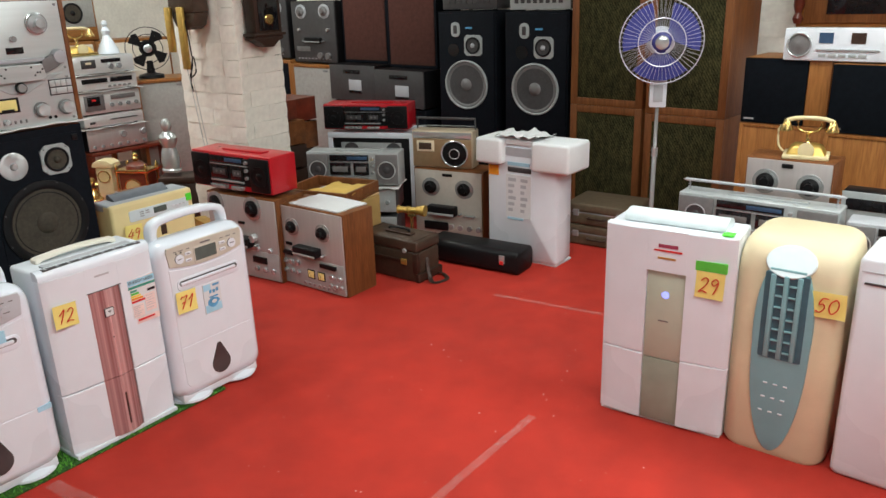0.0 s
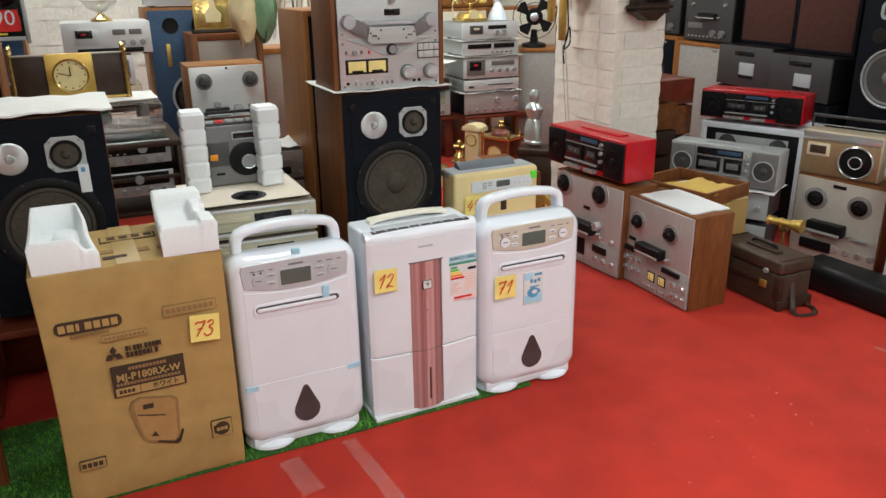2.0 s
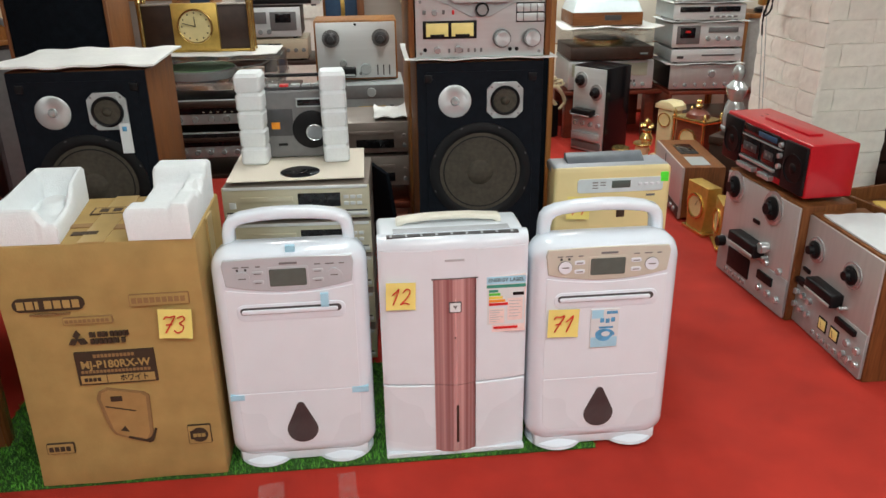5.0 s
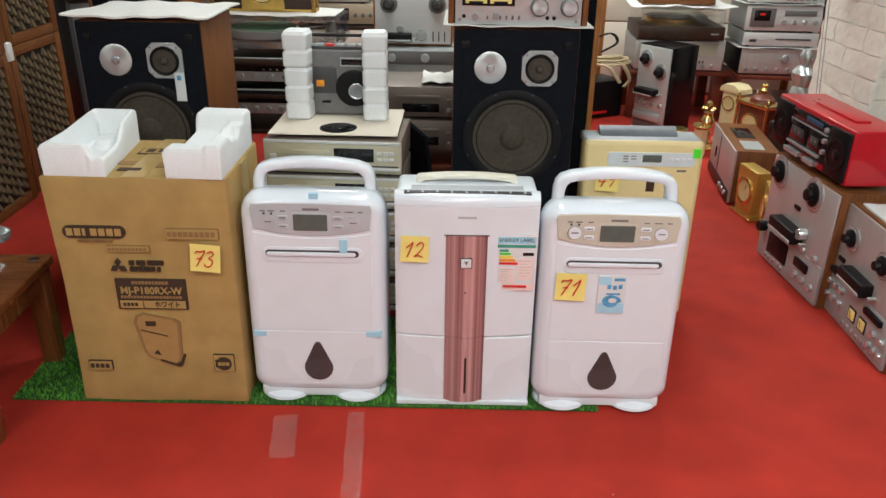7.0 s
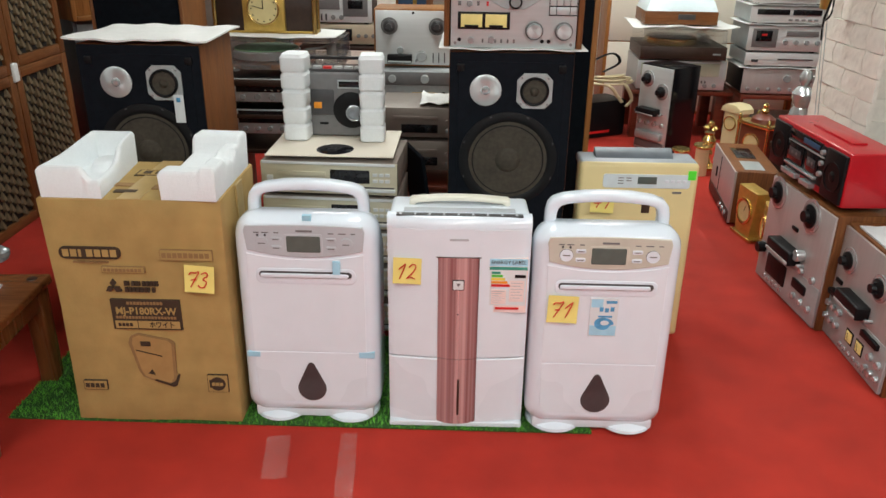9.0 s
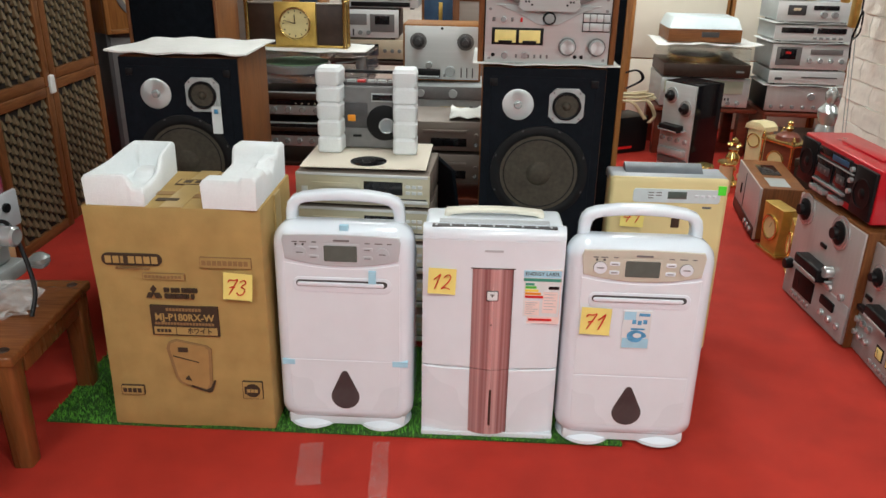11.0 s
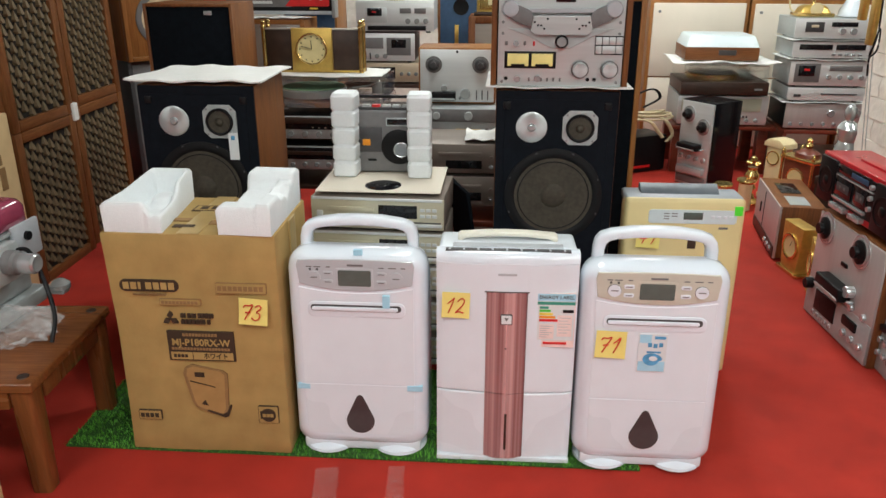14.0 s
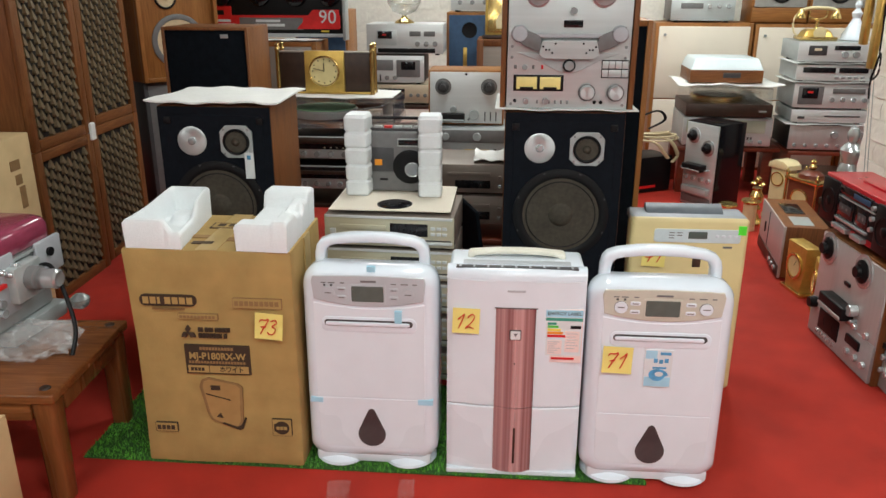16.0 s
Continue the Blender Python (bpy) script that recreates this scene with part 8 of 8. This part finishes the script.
for yc, wood, cloth in ((4.58, TEAK, GREYC), (5.10, TEAK, BLACKM)):
    t = grille_speaker("teak loudspeaker with pale grey cloth against the wall" if yc < 5 else "teak loudspeaker with a bare dark front", pose(4.80, yc, 0, 0, 0, -90), 0.50, 0.79, 0.36, wood, cloth, 0.025)
    if yc > 5:
        cone(t, 0, 0.50, 0.15, 0.005, CONEG)
    reel_deck("black reel tape deck on a loudspeaker", pose(4.83, yc, 0.80, 0, 0, -90), 0.46, 0.48, 0.24, BLACK, DGREY, [(-0.12, 0.40), (0.12, 0.40)], 0.045, (-0.08, 0.08, 0.16, 0.20, 0.03), [],
              [("k", MGREY, 0.06, 0.06, 0.026, 0.02), ("k", MGREY, 0.14, 0.06, 0.026, 0.02), ("b", "panel", MGREY, -0.19, -0.05, 0.09, 0.13), ("row", "key", LGREY, -0.18, 0.18, 10, 0.03, 0.04, 0.4), ("k", CHROME, -0.15, 0.26, 0.012), ("k", CHROME, 0.15, 0.26, 0.012)], MGREY, LGREY)
for yc in (2.07, 1.56):
    for z0, h in ((0.0, 0.745), (0.747, 0.74)):
        grille_speaker("walnut loudspeaker cabinet with olive brocade front", pose(4.80, yc, z0, 0, 0, -90), 0.475, h, 0.42, WALNUT, BROCADE, 0.045, "loudspeaker", "brocade-front loudspeakers", False)

# pedestal fan
FX, FY, FZ, FR = 4.24, 1.515, 1.215, 0.215
t = thing("pedestal_fan", "pedestal fan with blue blades and clear wire guard", "fan", pose(FX, FY, 0, 0, 0, -62))
lathe("base", t, WHITE2, [(0.19, 0), (0.19, 0.015), (0.06, 0.05), (0.03, 0.06), (0, 0.06)], (0, 0.06, 0), "z", 32)
lathe("pole", t, CHROME, [(0.013, 0.05), (0.013, 0.62), (0.010, 0.625), (0.010, 0.90), (0, 0.90)], (0, 0.06, 0), "z", 14)
lathe("pole_collar", t, CHROME, [(0.018, 0.60), (0.018, 0.65), (0, 0.65)], (0, 0.06, 0), "z", 14)
B("control_box", t, WHITE2, -0.045, 0.045, 0.03, 0.09, 0.87, 1.02, 0.008)
B("control_plate", t, LGREY, -0.025, 0.025, 0.026, 0.034, 0.90, 0.99, 0.002)
B("neck", t, WHITE2, -0.025, 0.025, 0.04, 0.09, 1.0205, FZ - 0.03, 0.008)
lathe("motor", t, WHITE2, [(0.06, -0.14), (0.075, -0.06), (0.06, -0.02), (0, -0.02)], (0, 0, FZ), "y", 28)
for k in range(3):
    a0 = radians(30 + 120 * k)
    pts = []
    for i in range(9):
        a = a0 - 0.78 + 1.56 * i / 8
        pts.append((0.20 * math.cos(a), FZ + 0.20 * math.sin(a)))
    for i in range(5):
        a = a0 + 0.35 - 0.7 * i / 4
        pts.append((0.045 * math.cos(a), FZ + 0.045 * math.sin(a)))
    b = prism("blade", t, BLUEF, pts, -0.004, 0.0, 0)
    b.matrix_basis = pose(0, 0, 0)
lathe("hub", t, BLUEF, [(0.05, -0.02), (0.05, 0.02), (0.035, 0.03), (0, 0.03)], (0, 0, FZ), "y", 26)
bm_parts = bmesh.new()
def wire(bm, pts, r, n=4):
    rings = []
    for i, p in enumerate(pts):
        d = (pts[min(i + 1, len(pts) - 1)] - pts[max(i - 1, 0)]).normalized()
        s = d.cross(Vector((0, 1, 0)))
        s = s.normalized() if s.length > 1e-4 else Vector((1, 0, 0))
        u = s.cross(d)
        rings.append([bm.verts.new(p + r * (math.cos(1.5708 * k) * s + math.sin(1.5708 * k) * u)) for k in range(n)])
    for a, b in zip(rings, rings[1:]):
        for k in range(n):
            bm.faces.new((a[k], a[(k + 1) % n], b[(k + 1) % n], b[k]))
for k in range(54):
    a = 2 * math.pi * k / 54
    for side in (-1, 1):
        wire(bm_parts, [Vector((r * math.cos(a), side * dy, FZ + r * math.sin(a))) for r, dy in ((0.055, 0.075), (0.13, 0.07), (0.19, 0.05), (0.22, 0.02), (FR, 0.0))], 0.0008)
part("guard", bm_parts, FANW, t, "fine pale wire guard")
for r, yy in ((FR, 0.0), (0.12, -0.074), (0.055, -0.077)):
    tube("guard_ring", t, FANW, [(r * math.cos(i * 0.1745), yy, FZ + r * math.sin(i * 0.1745)) for i in range(36)], 0.003, 6, closed=True)
lathe("centre_cap", t, CHROME, [(0.035, 0), (0.035, 0.006), (0.02, 0.012), (0, 0.012)], (0, -0.076, FZ), "y", 24)

# ---- wooden-cased amplifiers stacked beside the pillar ----
PLAN[0] = False
table("low_stand", "dark walnut stand under stacked amplifiers", pose(3.92, 4.32, 0, 0, 0, -90), 0.46, 0.31, 0.245, LEATHERD, 0.05)
for nm, z, h, wood, w in (("dark brown", 0.245, 0.168, LEATHERD, 0.44), ("walnut", 0.414, 0.192, WALNUTH, 0.43), ("reddish-brown", 0.607, 0.165, REDWOOD, 0.42)):
    unit("amplifier", nm + " wooden-cased amplifier with silver face in a stack", "amplifier", pose(3.93, 4.10 + w / 2, z, 0, 0, -90), w, h, 0.30, wood, SILVER, [("b", "window", DISP, -0.18, 0.02, h * 0.5, h * 0.8), ("krow", CHROME, 0.05, 0.19, 3, h * 0.65, 0.016), ("krow", CHROME, -0.18, 0.19, 6, h * 0.25, 0.011)], "wooden-cased amplifiers")
PLAN[0] = True

# ---- appliances at the right ----
PLAN[0] = False
M29 = pose(2.716, 1.0135, 0, 0, 0, -87.2) @ Matrix.Diagonal((0.955, 0.955, 0.945, 1))
t = thing("slim_air_purifier", "white slim air purifier with a tall translucent window", "air purifier", M29)
W, H, D = 0.44, 0.735, 0.20
def bow29(x):
    return 0.06 * abs(x / W) ** 2


for s in (-1, 1):
    xs = [s * (0.066 + (W / 2 - 0.066) * k / 10) for k in range(11)]
    prof = [(xs[0], 0.03), (xs[0], bow29(xs[0]))] + [(x, bow29(x)) for x in xs[1:-1]] + [(xs[-1], bow29(xs[-1]) + 0.005), (xs[-1], 0.05)]
    lip = [(x, y + 0.003) for x, y in prof]
    for name, z0, z1 in (("tank_panel", 0.010, 0.268), ("front_panel", 0.2695, H - 0.004)):
        loft(name, t, WHITE2, [[(x, y, z) for x, y in p] for p, z in ((lip, z0), (prof, z0 + 0.003), (prof, z1 - 0.004), (lip, z1))], "", 30)
xs = [-0.0659 + 0.1318 * k / 8 for k in range(9)]
loft("top_panel", t, WHITE2, [[(x, y, z) for x, y in [(-0.0659, 0.03)] + [(x, bow29(x)) for x in xs] + [(0.0659, 0.03)]] for z in (0.585, H - 0.004)], "", 30)
B("window", t, TANKW, -0.0655, 0.0655, 0.010, 0.03, 0.257, 0.584, 0.002)
B("tank_window", t, mat("dim_tank", (0.30, 0.345, 0.275), 0.25, vary=0.1, scale=8), -0.0655, 0.0655, 0.008, 0.03, 0.012, 0.255, 0.002)
disc("power_lamp", t, mat("blue_lamp", (0.25, 0.3, 1.0), 0.4, emit=1.5), 0.0, 0.50, 0.012, 0.003, 0.010)
B("mark", t, MGREY, -0.02, 0.015, 0.0085, 0.012, 0.40, 0.404, 0)
B("body", t, WHITE2, -W / 2 + 0.004, W / 2 - 0.004, 0.035, D, 0.01, H - 0.002, 0.01, 3)
prism("base", t, WHITE2, rrect(-W / 2 + 0.004, W / 2 - 0.004, 0, 0.0095, 0.003), 0.018, D, 0.002)
secs = [[(x, 0.105 + 0.055 * math.cos(a), H + 0.002 + 0.034 * max(0, math.sin(a))) for a in [math.pi * k / 10 for k in range(11)]] for x in (-0.17, 0.17)]
loft("air_flap", t, PALEB, secs, "pale blue rounded air outlet flap")
B("red_label", t, MAGENTA, -0.03, 0.035, -0.002, 0.004, 0.672, 0.684, 0)
B("red_label", t, REDB, -0.045, 0.05, -0.002, 0.004, 0.659, 0.664, 0)
B("badge", t, BRASSP, -0.03, 0.03, -0.002, 0.004, 0.632, 0.638, 0)
B("green_sticker", t, GREENS, 0.095, 0.195, 0.001, 0.014, 0.612, 0.645, 0)
B("green_tag", t, GREENF, 0.165, 0.20, 0.02, 0.06, H, H + 0.003, 0)
note("29", 0.092, 0.145, 0.002, 0.565, M29, 1, "orange-yellow paper note with a red handwritten number")

M50 = pose(2.742, 0.655, 0, 0, 0, -92) @ Matrix.Diagonal((1.04, 0.95, 0.875, 1))
t = thing("air_cooler", "aged cream air cooler with a blue oval front", "air cooler", M50)
secs = []
for z, w, y0 in ((0.0, 0.138, 0.0), (0.02, 0.148, -0.006), (0.4, 0.152, 0.0), (0.68, 0.152, 0.006), (0.735, 0.150, 0.018), (0.770, 0.145, 0.040), (0.790, 0.136, 0.066), (0.800, 0.120, 0.095)):
    secs.append([(x, yy, z) for x, yy in rrect(-w, w, y0, 0.30, 0.050, 5)])
loft("body", t, BEIGE, secs, "", 60)
pts = [(0.079 * math.sin(a) * (1.0 if math.cos(a) < 0 else 1.0 + 0.25 * math.cos(a)), 0.42 + (0.40 if math.cos(a) < 0 else 0.34) * math.cos(a)) for a in [2 * math.pi * k / 48 for k in range(48)]]
prism("oval_front", t, AQUA, [(x, z) for x, z in pts if z < 0.725], -0.012, 0.03, 0.004)
prism("air_grille", t, AQUAD, rrect(-0.060, 0.060, 0.385, 0.700, 0.006), -0.014, 0.0, 0.002)
for x in (-0.036, 0.0, 0.036):
    B("grille_bar", t, AQUA, x - 0.007, x + 0.007, -0.024, -0.012, 0.390, 0.695, 0.003)
for k in range(7):
    for x in (-0.018, 0.018):
        B("louvre", t, AQUA, x - 0.010, x + 0.010, -0.020, -0.012, 0.410 + 0.041 * k, 0.417 + 0.041 * k, 0.002)
top = prism("control_dome", t, PALEB, [(0.068 * math.cos(a), 0.75 + 0.058 * math.sin(a)) for a in [2 * math.pi * k / 24 for k in range(24)]], -0.006, 0.01, 0.003)
top.matrix_basis = Matrix.Translation((0, 0.014, 0.735)) @ Matrix.Rotation(radians(-34), 4, "X") @ Matrix.Translation((0, 0, -0.75))
for j in range(3):
    for i in range(3):
        B("stud", t, PALEB, -0.034 + 0.028 * i - 0.003 * j, -0.022 + 0.028 * i - 0.003 * j, -0.015, -0.008, 0.285 - 0.055 * j, 0.29 - 0.055 * j, 0.001)
note("50", 0.088, 0.112, -0.004, 0.615, M50 @ pose(0, 0, 0, 0, 0, 0), -2, "orange-yellow paper note with a red handwritten number")
t = thing("air_purifier", "white boxy air purifier on red carpet", "air purifier", pose(2.730, 0.269, 0, 0, 0, -93))
secs = [[(x, y, z) for x, z in rrect(-0.21 + i, 0.21 - i, 0.0 + i, 0.70 - i, 0.02, 4)] for y, i in ((0, 0.012), (0.006, 0.003), (0.014, 0), (0.22, 0), (0.23, 0.012))]
loft("body", t, WHITE2, secs)
B("badge", t, DGREY, -0.19, -0.13, -0.003, 0.004, 0.62, 0.626, 0)
B("seam", t, LGREY, -0.20, 0.20, -0.002, 0.004, 0.655, 0.658, 0)

PLAN[0] = True
# ---- shelf of radios behind them ----
table("display_table", "plain walnut display table with radios", pose(3.48, 0.50, 0, 0, 0, -90), 1.36, 0.74, 0.475, WALNUTH, 0.05)
boombox("silver-grey twin cassette radio on a table", pose(3.55, 0.80, 0.475, 0, 0, -88), 0.66, 0.175, 0.14, SILVP, MGREY, LGREY, True)
boombox("light grey portable radio at the table end", pose(3.58, 0.20, 0.475, 0, 0, -86), 0.46, 0.165, 0.14, LGREY, MGREY, SILVER)
reel_deck("pinkish silver reel tape deck under a gold telephone", pose(3.96, 0.76, 0.475, 0, 0, -88), 0.385, 0.285, 0.20, WALNUT, PINKS, [(-0.095, 0.175), (0.10, 0.17)], 0.048, (-0.05, 0.05, 0.03, 0.06, 0.03), [], [("b", "counter", BLACK, -0.03, 0.02, 0.245, 0.265)])
telephone(pose(3.99, 0.70, 0.762, 0, 0, -78), "gold and ivory antique-style telephone on a tape deck", IVORY)
unit("portable_radio", "small black portable radio on a table", "radio", pose(3.93, 0.36, 0.475, 0, 0, -88), 0.30, 0.20, 0.12, BLACK, SILVP, [("b", "window", DISP, -0.13, 0.1, 0.12, 0.17), ("krow", CHROME, -0.1, 0.1, 4, 0.06, 0.012)])
for i, yc in enumerate((0.935, 0.50)):
    grille_speaker("teak loudspeaker cabinet with plain wooden front", pose(4.52, yc, 0, 0, 0, -90), 0.425, 0.815, 0.36, TEAK, TEAK, 0.02, "loudspeaker", "teak cabinets", False)
    t = thing("loudspeaker", "teak loudspeaker with a black cloth panel on another cabinet", "loudspeaker", pose(4.52, yc, 0.817, 0, 0, -90), "teak loudspeakers")
    B("cabinet", t, TEAK, -0.21, 0.21, 0.012, 0.34, 0, 0.335, 0.003)
    B("grille", t, CLOTH, -0.208, 0.10, -0.006, 0.014, 0.002, 0.333, 0.003)
    B("side_panel", t, TEAK, 0.104, 0.208, 0.002, 0.014, 0.002, 0.333, 0.002)
    B("badge", t, CHROME, -0.19, -0.14, -0.008, -0.004, 0.018, 0.026, 0)
t = thing("portable_radio", "white radio with chrome round speaker and two pictures", "radio", pose(4.52, 0.72, 1.153, 0, 0, -90), "portable radios")
B("body", t, WHITE2, -0.24, 0.24, 0, 0.13, 0, 0.155, 0.008)
ring("speaker_ring", t, CHROME, -0.165, 0.075, 0.052, 0.06, 0.008)
lathe("speaker_cone", t, MGREY, [(0.052, 0), (0.03, 0.003), (0.015, 0.008), (0, 0.01)], (-0.165, 0, 0.075), "y", 28)
B("picture", t, BLUEB, -0.075, -0.010, -0.003, 0.004, 0.085, 0.135, 0)
B("picture", t, LEATHERD, 0.070, 0.135, -0.003, 0.004, 0.085, 0.135, 0)
B("chrome_bar", t, CHROME, -0.085, 0.20, -0.008, 0.004, 0.048, 0.058, 0.002)
for k in range(5):
    B("key", t, SILVP, -0.07 + 0.045 * k, -0.035 + 0.045 * k, -0.005, 0.004, 0.02, 0.035, 0.001)
t = thing("wall_cabinet_clock", "wooden wall clock case on a white brick wall", "clock", pose(5.44, 0.99, 1.27, 0, 0, -90))
t.matrix_basis = pose(X1 - 0.01, 1.05, 1.16, 0, 0, -90)
B("case", t, TEAKH, -0.26, 0.26, -0.12, 0, 0, 0.55, 0.006)
B("door", t, WALNUT, -0.22, 0.22, -0.13, -0.1205, 0.03, 0.52, 0.004)
B("glass", t, DISP, -0.10, 0.20, -0.134, -0.128, 0.08, 0.47, 0.001)
lathe("side_turning", t, REDWOOD, [(0.02, 0.0), (0.03, 0.03), (0.018, 0.06), (0.03, 0.10), (0.02, 0.5), (0, 0.5)], (-0.25, -0.13, 0.03), "z", 16)

# ---- clocks on the pillar ----
t = thing("pendulum_clock", "dark carved wood pendulum wall clock on the pillar", "clock", pose(3.265, PY0 - 0.02, 1.12, 0, 0, 0))
t.matrix_basis = pose(3.475, PY0 - 0.02, 1.16)
B("case", t, LEATHERD, -0.095, 0.095, -0.09, 0, 0.06, 0.62, 0.006)
prism("bottom_bracket", t, LEATHERD, [(-0.10, 0.06), (-0.11, 0.045), (-0.07, 0.03), (-0.03, 0.0), (0.03, 0.0), (0.07, 0.03), (0.11, 0.045), (0.10, 0.06)], -0.085, 0, 0.004)
B("ledge", t, LEATHERD, -0.115, 0.115, -0.10, 0, 0.0605, 0.078, 0.003)
B("window", t, DISP, -0.07, 0.07, -0.093, -0.085, 0.09, 0.30, 0.001)
lathe("pendulum", t, BRASS, [(0.03, 0), (0.026, 0.008), (0, 0.01)], (0.0, -0.094, 0.15), "y", 24)
B("gilt_band", t, BRASS, -0.10, 0.10, -0.097, -0.085, 0.26, 0.30, 0.003)
disc("dial", t, DIAL, 0, 0.45, 0.075, 0.004, -0.09)
t = thing("weight_clock", "brown wall clock with hanging brass weights on the pillar", "clock", pose(PX0 - 0.02, 3.72, 1.22, 0, 0, -90))
t.matrix_basis = pose(PX0 - 0.02, 3.94, 1.27, 0, 0, -90)
B("case", t, LEATHER, -0.11, 0.11, -0.10, 0, 0.09, 0.5, 0.006)
prism("bottom_bracket", t, LEATHER, [(-0.11, 0.089), (-0.075, 0.02), (-0.03, 0.0), (0.03, 0.0), (0.075, 0.02), (0.11, 0.089)], -0.09, 0, 0.004)
for x, z0 in ((-0.10, -0.12), (0.01, -0.21)):
    B("weight", t, BRASSP, x - 0.024, x + 0.024, -0.125, -0.101, z0, 0.12, 0.006)
tube("cord", t, BLACK, curve_pts([(0.04, -0.11, 0.05), (0.06, -0.11, -0.16), (0.03, -0.115, -0.25), (0.08, -0.11, -0.22), (0.07, -0.11, -0.14), (0.03, -0.112, -0.26), (0.035, -0.11, -0.33)], 6), 0.004, 6)
for x in (-0.01, 0.02):
    tube("chain", t, SILVP, [(x, -0.10, -0.2), (x + 0.004, -0.06, -0.6), (x, -0.03, -0.85)], 0.002, 5)

# ---- stones of the pillar and walls: few shared meshes, set one by one ----
def stone_mesh(w, h, seed, d=0.018):
    rnd = random.Random(seed)
    bm = bmesh.new()
    nx, nz = max(3, int(w / 0.05)), 2
    V2 = [[bm.verts.new((-w / 2 + w * i / nx, -(d * rnd.uniform(0.55, 1.0) if 0 < j < nz or 0 < i < nx else d * 0.45), h * j / nz)) for i in range(nx + 1)] for j in range(nz + 1)]
    for v in bm.verts:
        v.co.y += 0.0065
    for j in range(nz):
        for i in range(nx):
            bm.faces.new((V2[j][i], V2[j][i + 1], V2[j + 1][i + 1], V2[j + 1][i]))
    rim = [V2[0][i] for i in range(nx + 1)] + [V2[j][nx] for j in range(1, nz + 1)] + [V2[nz][i] for i in range(nx - 1, -1, -1)] + [V2[j][0] for j in range(nz - 1, 0, -1)]
    back = [bm.verts.new((v.co.x, 0.012, v.co.z)) for v in rim]
    for k in range(len(rim)):
        bm.faces.new((rim[k], back[k], back[(k + 1) % len(rim)], rim[(k + 1) % len(rim)]))
    me = bpy.data.meshes.new("stone")
    bmesh.ops.recalc_face_normals(bm, faces=bm.faces)
    bm.to_mesh(me), bm.free()
    me.materials.append(BRICKW)
    for p in me.polygons:
        p.use_smooth = True
    me.set_sharp_from_angle(angle=radians(50))
    return me


ROWH, GAP = 0.092, 0.003
rb = random.Random(5)
full = [stone_mesh(0.262, ROWH - GAP, 100 + k) for k in range(5)]
lng = [stone_mesh(0.40, ROWH - GAP, 120 + k, 0.02) for k in range(4)]
short = [stone_mesh(0.133, ROWH - GAP, 140 + k) for k in range(5)]


def lay(parent, face, rows, kind):
    """face: origin, rotation, width; bonds of a long and a short stone."""
    (ox, oy), rz, width = face
    for r in rows:
        x = 0.0
        turn = r % 2
        while x < width - 0.01:
            left = width - x
            if kind == "pillar":
                w = 0.133 if turn and left > 0.2 or left < 0.2 else 0.262
            else:
                w = 0.40
            turn = 1 - turn
            if kind != "pillar" and x == 0 and r % 2:
                x -= 0.2
            me = rb.choice(short if w < 0.2 else full if w < 0.3 else lng)
            ob = new("stone", me)
            ob.parent = parent
            ob.matrix_basis = Matrix.Translation((ox, oy, 0)) @ Matrix.Rotation(radians(rz), 4, "Z") @ Matrix.Translation((x + w / 2 + GAP / 2, 0, r * ROWH + GAP / 2))
            x += w + GAP


lay(pillar, ((PX0, PY0), 0, PX1 - PX0), range(3, 20), "pillar")
lay(pillar, ((PX0, PY1), -90, PY1 - PY0), range(3, 20), "pillar")
lay(wall_n, ((-1.2, Y1), 0, 3.6), range(8, 17), "wall")
lay(wall_e, ((X1, 1.75), -90, 1.6), range(5, 18), "wall")
